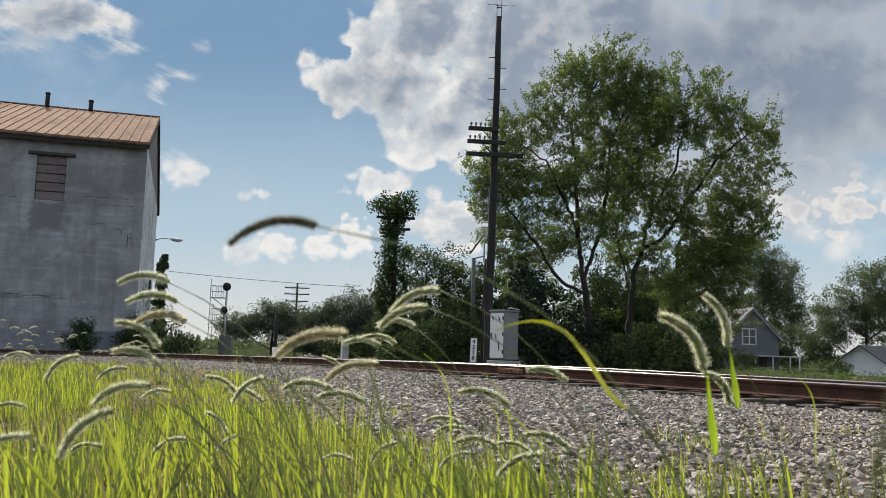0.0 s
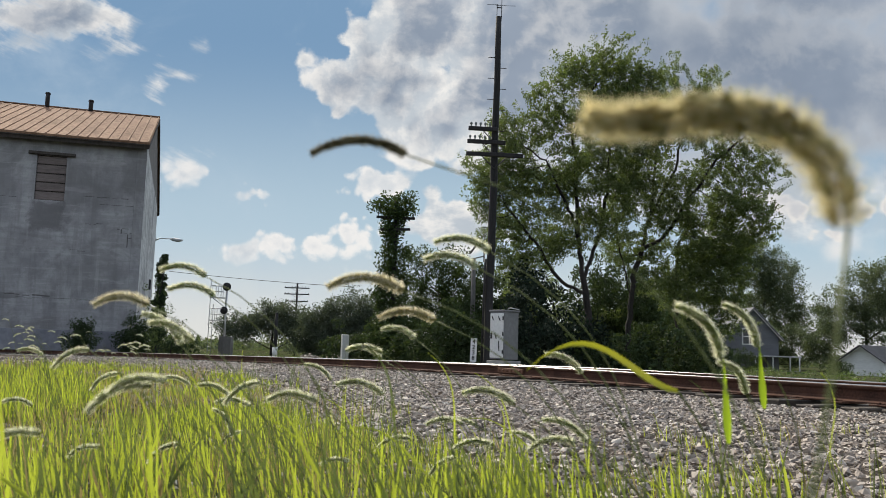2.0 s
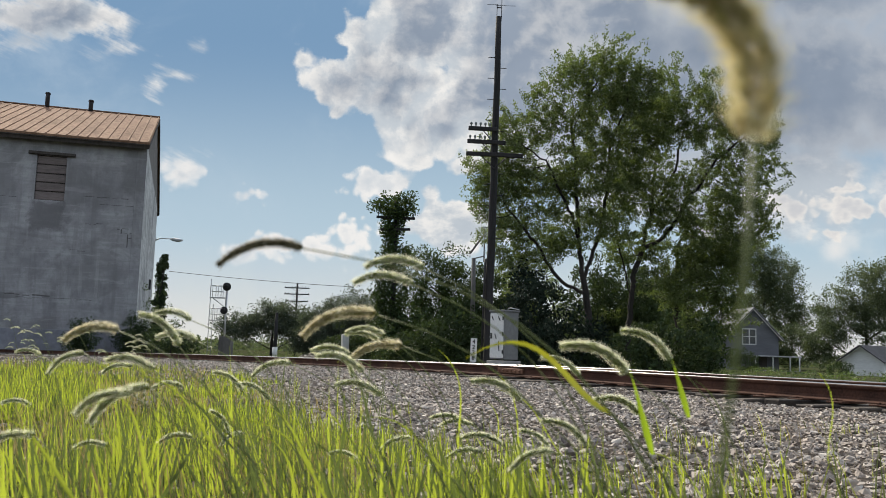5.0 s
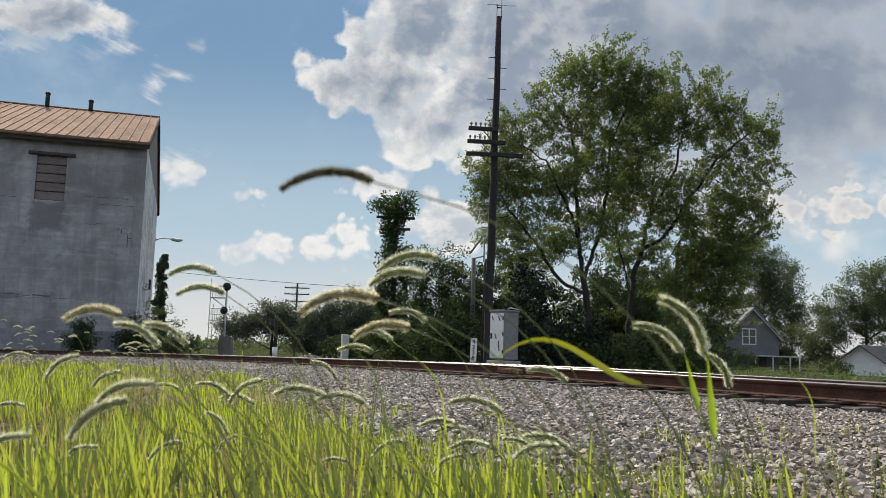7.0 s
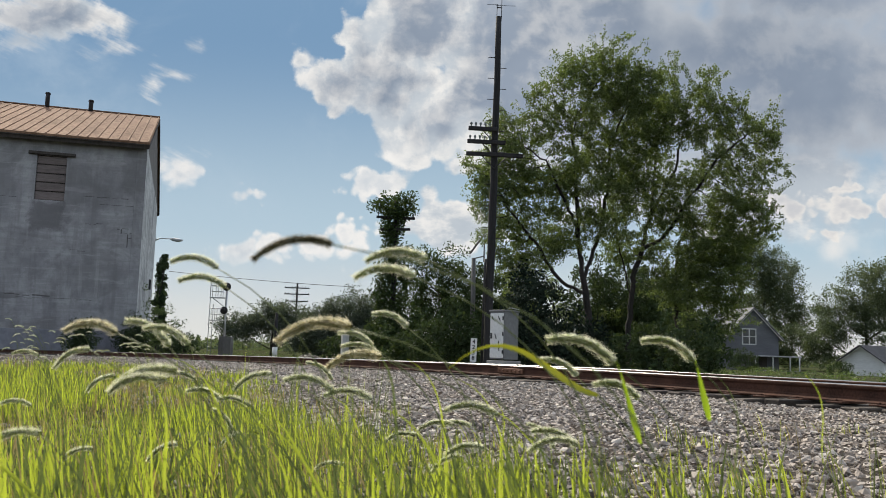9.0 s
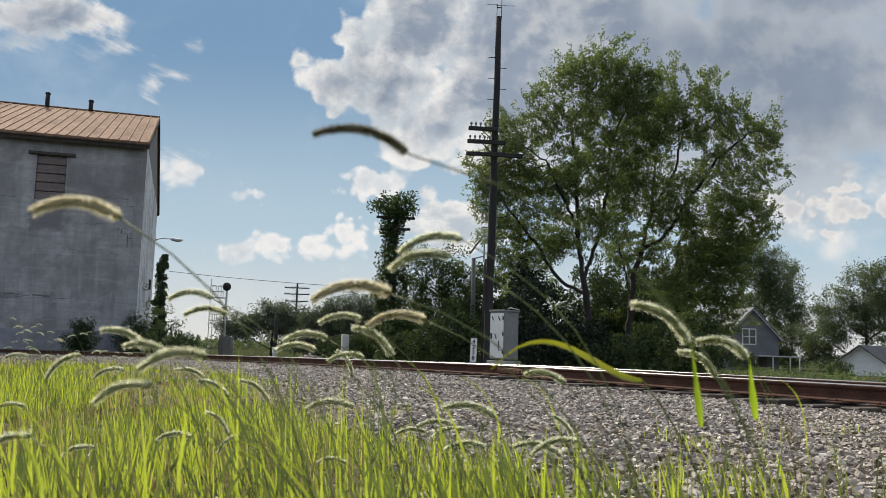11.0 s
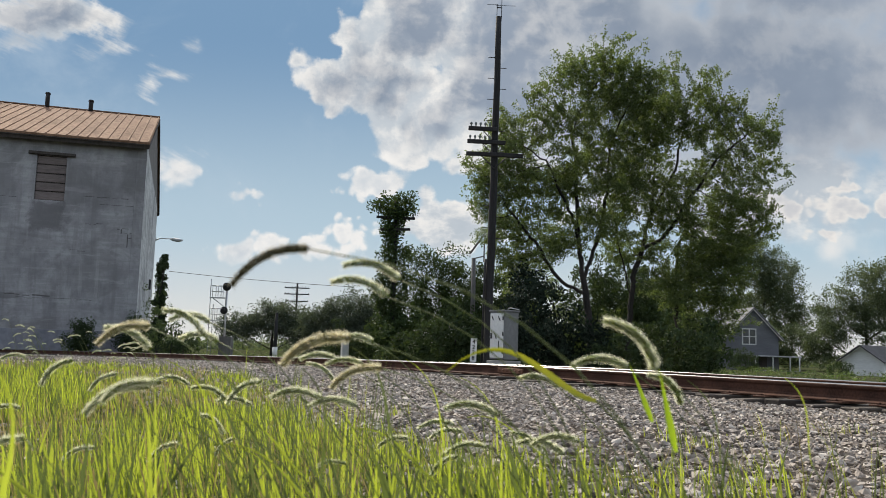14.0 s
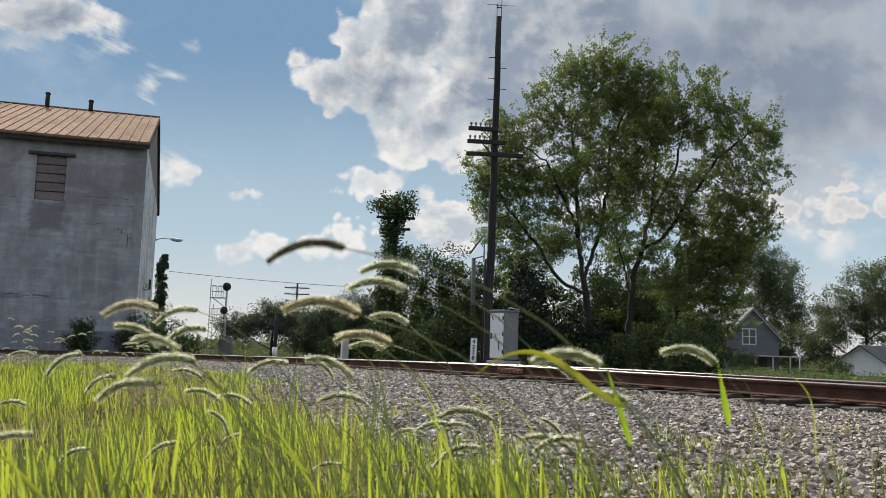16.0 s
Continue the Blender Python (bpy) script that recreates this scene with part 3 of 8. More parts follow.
def rail_mesh(name, s0, s1, o, cut=("head", "web")):
    """A flat-bottomed rail swept along the track, o metres across from the near rail."""
    prof = [(-0.076, 0.0), (0.076, 0.0), (0.076, 0.012), (0.02, 0.03), (0.0095, 0.055), (0.0095, 0.12), (0.034, 0.14), (0.037, 0.160),
            (0.033, 0.170), (0.023, 0.178), (0.011, 0.182), (-0.011, 0.182), (-0.023, 0.178), (-0.033, 0.170), (-0.037, 0.160), (-0.034, 0.14), (-0.0095, 0.12), (-0.0095, 0.055), (-0.02, 0.03), (-0.076, 0.012)]
    ss = np.arange(s0, s1 + 0.01, 1.0)
    pts = []
    for s in ss:
        for a, z in prof:
            pts.append((*on_track(s, o + a), float(rail_top(s)) - 0.182 + z))
    m = len(prof)
    i, j = np.meshgrid(np.arange(len(ss) - 1), np.arange(m), indexing="ij")
    f = np.stack((i * m + j, i * m + (j + 1) % m, (i + 1) * m + (j + 1) % m, (i + 1) * m + j), -1).reshape(-1, 4)
    me = fast_mesh(name, pts, f)
    me.materials.append(M["rust"]), me.materials.append(M["polished"])
    idx = np.array([1 if 10 <= q % m <= 12 else 0 for q in range(len(f))], dtype=np.int32)
    me.polygons.foreach_set("material_index", idx)
    return me


def build_track():
    track = thing("railway_track", Matrix.Identity(4), "single railway track with rusty rails on dark ties in ballast", "railway track", kind="structure")
    for o, tag in ((0.0, "rusty steel rail with polished head"), (1.51, "rusty steel rail with polished head")):
        part("rail", rail_mesh("rail", -14, 128, o), M["rust"], track, tag)
    tie = box(0.23, 2.6, 0.17, bevel=0.012)
    me = bpy.data.meshes.new("tie")
    tie.to_mesh(me), tie.free()
    me.materials.append(M["tie"])
    plate = merge(box(0.2, 0.36, 0.016, (0, 0, 0.008), 0.004), box(0.028, 0.03, 0.03, (0.06, -0.092, 0.02), 0.006), box(0.028, 0.03, 0.03, (-0.06, -0.092, 0.02), 0.006),
                  box(0.028, 0.03, 0.03, (0.05, 0.092, 0.02), 0.006))
    mp = bpy.data.meshes.new("tie_plate")
    plate.to_mesh(mp), plate.free()
    mp.materials.append(M["rust"])
    rnd = random.Random(4)
    s = -12.0
    while s < 70:
        z = float(rail_top(s)) - 0.182
        x, y = on_track(s, 0.755 + rnd.uniform(-0.06, 0.06))
        m = Matrix.Translation((x, y, z - 0.105)) @ Matrix.Rotation(heading(s) + rnd.uniform(-0.02, 0.02), 4, "Z") @ Matrix.Rotation(rnd.uniform(-0.012, 0.012), 4, "X")
        part("tie", me, M["tie"], track, at=m)
        if s < 30:
            for o in (0.0, 1.51):
                x, y = on_track(s, o)
                part("tie_plate", mp, M["rust"], track, at=Matrix.Translation((x, y, z - 0.016)) @ Matrix.Rotation(heading(s), 4, "Z"))
        s += 0.52
    # bolted joint in the near rail
    x, y = on_track(7.6, -0.03)
    bar = merge(box(0.9, 0.03, 0.085, (0, 0, 0), 0.006), *[box(0.035, 0.045, 0.035, (-0.36 + 0.144 * i, -0.02, 0), 0.006) for i in range(6)])
    part("joint_bar", bar, M["joint"], track, "orange-rusted bolted joint bar", at=Matrix.Translation((x, y, float(rail_top(7.6)) - 0.095)) @ Matrix.Rotation(heading(7.6) + math.pi, 4, "Z"))


M["joint"] = material("orange_rust", (0.09, 0.042, 0.026), (0.2, 0.095, 0.055), 40, 6, 0.85, 0.3, depth=0.003)
build_track()


def stone_shapes(count, seed):
    """A few angular crushed-stone shapes about one unit across."""
    shapes, rng = [], np.random.RandomState(seed)
    for i in range(count):
        bm = bmesh.new()
        k = 8 if i < 4 else 7
        p = rng.normal(size=(k, 3))
        p /= np.linalg.norm(p, axis=1)[:, None]
        p *= (rng.uniform(0.7, 1.05, k)[:, None]) * np.array((1.0, rng.uniform(0.6, 0.95), rng.uniform(0.45, 0.75))) * 0.5
        for q in p:
            bm.verts.new(q)
        r = bmesh.ops.convex_hull(bm, input=bm.verts[:])
        bmesh.ops.delete(bm, geom=[e for e in r["geom_interior"] if isinstance(e, bmesh.types.BMVert)], context="VERTS")
        bmesh.ops.triangulate(bm, faces=bm.faces[:])
        bm.verts.index_update()
        shapes.append((np.array([v.co[:] for v in bm.verts]), np.array([[v.index for v in f.verts] for f in bm.faces])))
        bm.free()
    return shapes


def turns(rng, n):
    """n random rotation matrices."""
    q = rng.normal(size=(n, 4))
    q /= np.linalg.norm(q, axis=1)[:, None]
    w, x, y, z = q.T
    return np.stack((np.stack((1 - 2 * (y * y + z * z), 2 * (x * y - w * z), 2 * (x * z + w * y)), -1),
                     np.stack((2 * (x * y + w * z), 1 - 2 * (x * x + z * z), 2 * (y * z - w * x)), -1),
                     np.stack((2 * (x * z - w * y), 2 * (y * z + w * x), 1 - 2 * (x * x + y * y)), -1)), -2)


def grass_edge(y):
    """Where the grass stops and bare ballast begins: x at distance y."""
    return np.interp(y, (0, 2.75, 4.74, 8.84, 17.4, 30), (0.9, 0.28, -0.66, -1.65, -3.9, -9.5))


def build_ballast():
    rng = np.random.RandomState(11)
    bed = thing("ballast", Matrix.Identity(4), "grey crushed-stone railway ballast strewn beside the track", "ballast", kind="structure")
    shapes = stone_shapes(14, 5)
    single = []
    for v, f in shapes[:8]:
        me = fast_mesh("stone", v, f)
        me.materials.append(M["stone_piece"])
        single.append(me)
    pieces, near = [], 0
    zones = ((-6.9, -0.6, -7, 2.5, 1000, 0.043), (-6.6, -0.6, 2.5, 13, 540, 0.049), (-5.2, -0.6, 13, 30, 170, 0.062), (-4.2, -0.6, 30, 64, 70, 0.085), (-14.0, -5.2, 8, 30, 60, 0.07),
             (-6.9, 4.4, -22, 22, 48, 0.075), (-0.6, 2.4, -10, 8, 240, 0.046), (-0.6, 2.4, 8, 40, 130, 0.06), (2.4, 4.4, -8, 30, 90, 0.06), (-10.5, -6.6, -9, 9, 340, 0.04))
    for o0, o1, s0, s1, dens, size in zones:
        n = int((o1 - o0) * (s1 - s0) * dens)
        o, s = rng.uniform(o0, o1, n), rng.uniform(s0, s1, n)
        p = on_track(s, o)
        seen = (p[:, 1] > 1.9) & (np.abs(p[:, 0]) < 0.56 * p[:, 1] + 0.3)
        keep = seen if size != 0.075 else ~seen & (np.hypot(p[:, 0], p[:, 1]) > 0.6)
        grassy = p[:, 0] < grass_edge(p[:, 1]) - rng.uniform(0, 0.5, n)
        keep &= ~(grassy & (rng.uniform(0, 1, n) > 0.4))
        p = p[keep]
        size_n = size * np.clip(rng.lognormal(-0.12, 0.34, len(p)), 0.4, 1.6)
        z = ground_height(p[:, 0], p[:, 1]) + size_n * rng.uniform(-0.1, 0.34, len(p))
        rot = turns(rng, len(p)) * size_n[:, None, None] * np.array((1.1, 1.1, 0.74))[None, :, None]
        which = rng.randint(0, len(shapes), len(p))
        for k, (v, f) in enumerate(shapes):
            sel = np.where(which == k)[0]
            if k < 8 and near < 300:
                close = sel[(p[sel, 0] > 0.5) & (p[sel, 1] < 4.3) & (p[sel, 1] > 2.5)][:40]
                for q in close:
                    m = Matrix.Identity(4)
                    for a in range(3):
                        for b in range(3):
                            m[a][b] = rot[q][a][b]
                    m.translation = (p[q, 0], p[q, 1], z[q])
                    part("stone", single[k], M["stone_piece"], bed, at=m)
                    near += 1
                sel = np.setdiff1d(sel, close)
            if not len(sel):
                continue
            w = np.einsum("nab,vb->nva", rot[sel], v) + np.stack((p[sel, 0], p[sel, 1], z[sel]), -1)[:, None, :]
            fs = f[None] + (np.arange(len(sel)) * len(v))[:, None, None]
            pieces.append((w.reshape(-1, 3), fs.reshape(-1, 3)))
    ob = part("stone_bed", fast_mesh("stone_bed", *joined(pieces)), M["stone"], bed)
    tagged(ob, kind="stuff")


build_ballast()


# ---- the block warehouse ----
def build_warehouse():
    w = thing("warehouse", pose(-20.59, 61.2, -0.336, 0, 0, 16.1), "tall white-painted concrete-block warehouse with tan metal roof", "building")
    w.scale = (1.8, 1.8, 1.8)
    long, deep, eave, ridge, low = 15.0, 18.17, 7.99, 11.12, -0.75
    x0, x1, z0, z1 = -3.83, -2.8, 5.52, 7.2
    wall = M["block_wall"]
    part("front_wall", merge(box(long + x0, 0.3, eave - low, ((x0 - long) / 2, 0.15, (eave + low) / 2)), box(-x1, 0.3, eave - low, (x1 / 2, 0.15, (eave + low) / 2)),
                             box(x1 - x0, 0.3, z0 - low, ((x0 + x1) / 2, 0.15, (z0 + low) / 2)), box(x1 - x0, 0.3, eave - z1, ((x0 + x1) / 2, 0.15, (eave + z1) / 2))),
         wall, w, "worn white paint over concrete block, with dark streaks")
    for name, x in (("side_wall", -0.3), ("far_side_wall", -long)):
        part(name, box(0.3, deep - 0.6, eave - low, (x + 0.15, deep / 2, (eave + low) / 2)), M["side_wall"] if x > -1 else wall, w, "white paint over concrete block, its brighter side put into the colour" if x > -1 else "")
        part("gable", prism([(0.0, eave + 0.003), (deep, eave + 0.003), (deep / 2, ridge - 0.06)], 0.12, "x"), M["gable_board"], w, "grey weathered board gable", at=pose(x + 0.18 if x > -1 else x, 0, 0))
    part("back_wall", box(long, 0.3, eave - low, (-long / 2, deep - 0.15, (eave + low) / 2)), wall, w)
    part("plinth", merge(box(long + 0.012, 0.02, 1.5, (-long / 2, -0.007, 0.02), 0.004), box(0.02, deep, 1.5, (0.007, deep / 2, 0.02), 0.004)), M["plinth"], w, "darker grey painted wall base")
    # pilaster at the corner
    part("corner_pilaster", box(0.36, 0.03, eave - 0.8, (-0.16, -0.012, (eave + 0.77) / 2), 0.01), wall, w)
    hatch = part("loft_hatch", box(x1 - x0, 0.06, z1 - z0, ((x0 + x1) / 2, 0.14, (z0 + z1) / 2)), M["dark_wood"], w, "boarded loft hatch of grey-brown planks")
    for i in range(5):
        h = (z1 - z0) / 5
        part("plank", box(x1 - x0 - 0.02, 0.05, h - 0.045, ((x0 + x1) / 2, 0.095, z0 + h * (i + 0.5)), 0.008), M["brown_board"], hatch)
    part("lintel", box(1.62, 0.12, 0.11, ((x0 + x1) / 2, -0.055, z1 + 0.06), 0.012), M["dark_wood"], w, "dark timber lintel")
    rnd = random.Random(6)
    for cx, cz, ln, hz in ((-1.4, 5.75, 1.4, 0.03), (-3.9, 2.0, 1.3, 0.05), (-0.95, 5.5, 1.2, 0.025), (-4.9, 5.55, 0.9, 0.025), (-2.2, 3.72, 0.55, 0.03), (-2.9, 1.9, 2.6, 0.02), (-0.62, 4.62, 0.5, 0.03), (-0.45, 4.45, 0.3, 0.03), (-0.72, 4.53, 0.035, 0.18), (-0.48, 4.2, 0.035, 0.5), (-0.36, 4.3, 0.3, 0.03), (-1.7, 4.75, 0.6, 0.022)):
        a = cx - ln / 2
        while a < cx + ln / 2:
            c = min(ln, rnd.uniform(0.08, 0.32))
            part("crack", box(c, 0.008, hz * rnd.uniform(0.35, 0.9) if ln > 0.1 else hz, (a + c / 2, -0.003, cz + rnd.choice((-0.02, 0, 0, 0.015))), 0.002), M["crack"], w)
            a += c + rnd.choice((0.002, 0.002, 0.09))
    # roof: two slopes, standing seams, dark eave board, ridge cap, flues
    over, rake = 0.45, 0.1
    slope = math.atan2(ridge - eave, deep / 2)
    run = (deep / 2 + over) / math.cos(slope)
    for side in (0, 1):
        at = pose(0, deep / 2, ridge + 0.05) @ pose(0, 0, 0, 0, 0, 180 * side) @ Matrix.Rotation(slope, 4, "X")
        cx = (rake - (long + rake)) / 2 if side == 0 else (long + rake - rake) / 2
        sheet = part("roof_slope", box(long + 2 * rake, run, 0.09, (cx, -run / 2, 0), 0.006), M["roof_metal"], w, "tan weathered standing-seam metal roof", at=at)
        n = int((long + 2 * rake) / 0.36)
        seam = box(0.035, run - 0.01, 0.04, (0, -run / 2, 0.06), 0.006)
        me = bpy.data.meshes.new("seam")
        seam.to_mesh(me), seam.free()
        me.materials.append(M["roof_seam"])
        for i in range(n + 1):
            x = cx - (long + 2 * rake) / 2 + 0.03 + i * 0.36
            part("seam", me, M["roof_seam"], sheet, at=pose(x, 0, 0))
        part("fascia", box(long + 2 * rake, 0.05, 0.2, (cx, -run + 0.03, -0.12), 0.006), M["dark_wood"], sheet, "dark eave board")
        part("rake_board", box(0.04, run, 0.11, (cx + (long / 2 + rake) * (1 if side == 0 else -1), -run / 2, -0.09), 0.006), M["dark_wood"], sheet)
        part("soffit", box(long + 2 * rake - 0.1, over + 0.1, 0.02, (cx, -run + over / 2, -0.065)), M["dark_wood"], sheet)
    part("ridge_cap", box(long + 2 * rake, 0.3, 0.05, (-long / 2, deep / 2, ridge + 0.1), 0.015), M["roof_metal"], w)
    for x, h in ((-4.93, 0.66), (-3.03, 0.5)):
        flue = part("roof_flue", tube_mesh("roof_flue", [(0, 0, 0), (0, 0, h - 0.1), (0.03, 0, h)], (0.1, 0.1, 0.085), 10), M["iron"], w, "short dark flue pipe on the ridge", at=pose(x, deep / 2 - 0.2, ridge))
        part("flue_cap", tube_mesh("flue_cap", [(0, 0, h - 0.02), (0, 0, h + 0.06)], (0.125, 0.11), 10), M["iron"], flue)
    # wall fixture on the side towards the track
    part("meter_box", box(0.1, 0.3, 0.5, (0.055, 12.0, 3.3), 0.01), M["iron"], w)


M["crack"] = material("dirt_in_crack", (0.06, 0.056, 0.056), (0.12, 0.115, 0.115), 8, 1.2, 0.95, 0.2)
M["roof_seam"] = material("lit_metal_seam", (0.2, 0.12, 0.08), (0.38, 0.25, 0.175), 6, 0.7, 0.9, 0.1, specular=0.06)
build_warehouse()


# ---- line poles ----
def arm_with_insulators(parent, z, half, count, tilt=0.0, right=True, stub=None):
    """A crossarm half metres long each way; stub is what is left of a broken arm's other side."""
    other = half if stub is None else stub
    arm = part("crossarm", box(half + other, 0.1, 0.12, ((other - half) / 2, 0, 0), 0.012), M["pole"], parent, at=pose(0, -0.16, z, 0, tilt, 0))
    body = [tube([(0, 0, 0.06), (0, 0, 0.1), (0, 0, 0.15), (0, 0, 0.19)], (0.018, 0.018, 0.042, 0.028), 8)]
    me = smooth(fast_mesh("insulator", *joined(body)))
    for i in range(count):
        x = -half + 0.08 + i * (half - 0.25) / max(1, count - 1)
        part("insulator", me, M["glass"], arm, at=pose(x, 0, 0))
        if right:
            part("insulator", me, M["glass"], arm, at=pose(-x, 0, 0))
    return arm


def line_pole(at, height, radius, arms, label, steps=0, lean=0.0):
    p = thing("telegraph_pole", at @ pose(0, 0, 0, 0, lean, 0), label, "utility pole", "line poles along the track")
    rnd = random.Random(int(height * 10))
    zs = np.linspace(-0.6, height, 12)
    pts = [(rnd.uniform(-0.02, 0.02), rnd.uniform(-0.02, 0.02), z) for z in zs]
    part("pole", tube_mesh("pole", pts, np.linspace(radius, radius * 0.62, 12), 12), M["pole"], p)
    for z, half, count, tilt, *stub in arms:
        arm_with_insulators(p, z, half, count, tilt, height < 9, *stub)
        for sx in (-1, 1) if not stub or stub[0] > 0.5 else (-1,):
            part("arm_brace", tube_mesh("arm_brace", [(sx * half * 0.45, -0.12, z - 0.04), (0, -0.12, z - 0.42)], 0.016, 6), M["iron"], p)
    me = tube_mesh("climbing_peg", [(0, 0, 0), (0.2, 0, 0.0)], 0.012, 6)
    for i in range(steps):
        z = height - 1.3 - i * 0.33
        part("climbing_peg", me, M["iron"], p, at=pose(radius * 0.6 if i % 2 else -radius * 0.6, 0, z, 0, 0, 0 if i % 2 else 180))
    return p


tall = line_pole(pose(1.41, 27, 0), 10.75, 0.14, ((7.15, 0.82, 5, 1.0, 0.06), (6.75, 0.84, 5, 0.8, 0.32), (6.37, 0.86, 0, 0.6)),
                 "tall dark weathered wooden line pole with three crossarms", 18, lean=0.55)
part("antenna_bracket", merge(box(0.02, 0.02, 0.5, (-0.07, 0, 10.9)), box(0.02, 0.02, 0.95, (0.07, 0, 11.1)), box(0.16, 0.02, 0.03, (0, 0, 10.75)), box(0.16, 0.02, 0.03, (0, 0, 11.05))), M["iron"], tall)
part("antenna_rod", merge(box(0.6, 0.01, 0.012, (0.2, 0, 11.12)), box(0.35, 0.01, 0.012, (-0.2, 0, 11.14))), M["iron"], tall)
part("conduit", tube_mesh("conduit", [(-0.17, -0.05, 0), (-0.165, -0.05, 3.0), (-0.15, -0.05, 3.2)], 0.035, 8), M["iron"], tall)
line_pole(pose(-2.25, 42, -0.2), 7.6, 0.14, ((6.75, 0.9, 2, 1.0), (6.2, 0.7, 0, -1.5)), "vine-covered wooden line pole with a broken crossarm")
line_pole(pose(-16.3, 102, -0.7), 8.2, 0.15, ((7.7, 1.4, 4, 0), (7.0, 1.4, 4, 0), (6.2, 1.3, 4, 0)), "distant dark line pole with three crossarms")


def wire():
    t = np.linspace(0, 1, 16)[:, None]
    p = np.array((-30.3, 100, 8.3)) * (1 - t) + np.array((-10.0, 100, 7.2)) * t
    p[:, 2] -= (0.6 * t * (1 - t))[:, 0]
    ob = new("overhead_wire", tube_mesh("overhead_wire", p, 0.03, 5))
    ob.data.materials.append(M["wire"])
    tagged(ob, "thin dark overhead wire sagging between far poles", "wire")


wire()


# ---- trackside equipment ----
def build_case():
    c = thing("relay_cabinet", pose(1.63, 23.2, 0.0, 0, 0, -48), "steel signal cabinet beside the track, case coloured dark as in shade", "cabinet")
    part("plinth", box(0.62, 0.62, 0.5, (0, 0, -0.02), 0.01), M["plinth_stone"], c, "low concrete base")
    part("body", box(0.5, 0.52, 1.2, (0, 0, 0.86), 0.012, 2), M["case_shaded"], c)
    part("cap", box(0.56, 0.58, 0.05, (0, 0, 1.485), 0.015, 2), M["case_shaded"], c, "overhanging weathered cap")
    door = part("door", box(0.46, 0.025, 1.12, (0, -0.27, 0.86), 0.008, 2), M["white_paint"], c, "white flaking door with shadow streaks built as bars")
    # thin dark bars shaped as slanting hardware shadows, and one upright rod
    for x, z, ln, a in ((-0.13, 1.3, 0.12, -24), (0.1, 1.29, 0.14, -28), (-0.02, 0.84, 0.14, -22), (0.1, 0.6, 0.26, -6)):
        part("door_stay", box(0.011, 0.03, ln, (0, 0, 0), 0.004), M["iron"], door, at=pose(x, -0.295, z, 0, a, 0))
    for z in (0.45, 0.9, 1.3):
        part("hinge", box(0.03, 0.03, 0.1, (0.225, -0.285, z), 0.005), M["iron"], door)
    part("handle", box(0.03, 0.05, 0.14, (-0.17, -0.3, 0.85), 0.008), M["iron"], door)
    part("lifting_eye", tube_mesh("lifting_eye", [(0.12, 0, 1.5), (0.12, 0, 1.56), (0.2, 0.05, 1.57), (0.42, 0.1, 1.52)], 0.012, 6), M["galvanized"], c)


M["plinth_stone"] = material("concrete", (0.26, 0.255, 0.24), (0.4, 0.39, 0.37), 14, 2, 0.9, 0.2)
build_case()


def build_marker():
    m = thing("number_post", pose(0.765, 21, 0, 0, 1.5, -12), "white number post with black digits beside the track", "sign")
    part("post", box(0.06, 0.05, 0.5, (0, 0.03, 0.05), 0.006), M["galvanized"], m)
    plate = part("plate", box(0.15, 0.012, 0.54, (0, 0, 0.47), 0.003), M["white_paint"], m)
    for i, ch in enumerate("4238"):
        cu = bpy.data.curves.new("digit", "FONT")
        cu.body, cu.size, cu.align_x, cu.align_y, cu.extrude = ch, 0.135, "CENTER", "CENTER", 0.001
        cu.offset = 0.003
        me = tmp_text(cu)
        part("digit", me, M["black_paint"], plate, at=pose(0, -0.008, 0.66 - i * 0.125, 90, 0, 0))


def tmp_text(cu):
    """The outline of a text as a plain mesh."""
    ob = new("tmp_text", cu)
    bpy.context.view_layer.update()
    me = bpy.data.meshes.new_from_object(ob.evaluated_get(bpy.context.evaluated_depsgraph_get()))
    bpy.data.objects.remove(ob)
    bpy.data.curves.remove(cu)
    return me


build_marker()


M["block_paint"] = material("dull_white_paint", (0.38, 0.38, 0.37), (0.55, 0.55, 0.53), 14, 2, 0.8, 0.1)


def build_bollards():
    b = thing("marker_block", pose(-4.18, 40, -0.3, 0, 0, 20), "squat white-painted concrete marker block beside the track", "post")
    part("block", box(0.3, 0.3, 1.3, (0, 0, 0.67), 0.03, 2), M["block_paint"], b)
    p = thing("guard_post", pose(-10.87, 60, -0.4), "dark timber guard post with a white-painted foot", "post")
    part("shaft", tube_mesh("shaft", [(0, 0, 0), (0.02, 0, 1.5), (0, 0, 3.0)], (0.12, 0.11, 0.1), 10), M["pole"], p)
    part("painted_foot", tube_mesh("painted_foot", [(0, 0, 0), (0, 0, 0.75)], 0.17, 12), M["white_paint"], p, "white-painted foot")
    q = thing("guy_post", pose(1.6, 45, -0.3), "weathered grey guy post among the bushes", "post")
    part("shaft", tube_mesh("shaft", [(0, 0, 0), (-0.03, 0, 3.0), (-0.05, 0, 5.4)], (0.13, 0.12, 0.1), 10), M["post_grey"], q)
    part("brace", tube_mesh("brace", [(-0.25, -0.1, 5.6), (0.55, -0.1, 6.75)], 0.05, 8), M["post_grey"], q)
    part("rod", tube_mesh("rod", [(0.46, -0.1, 5.2), (0.46, -0.1, 6.7)], 0.035, 8), M["post_grey"], q)
    part("tie_bar", tube_mesh("tie_bar", [(-0.1, -0.1, 5.35), (0.46, -0.1, 5.5)], 0.03, 8), M["post_grey"], q)


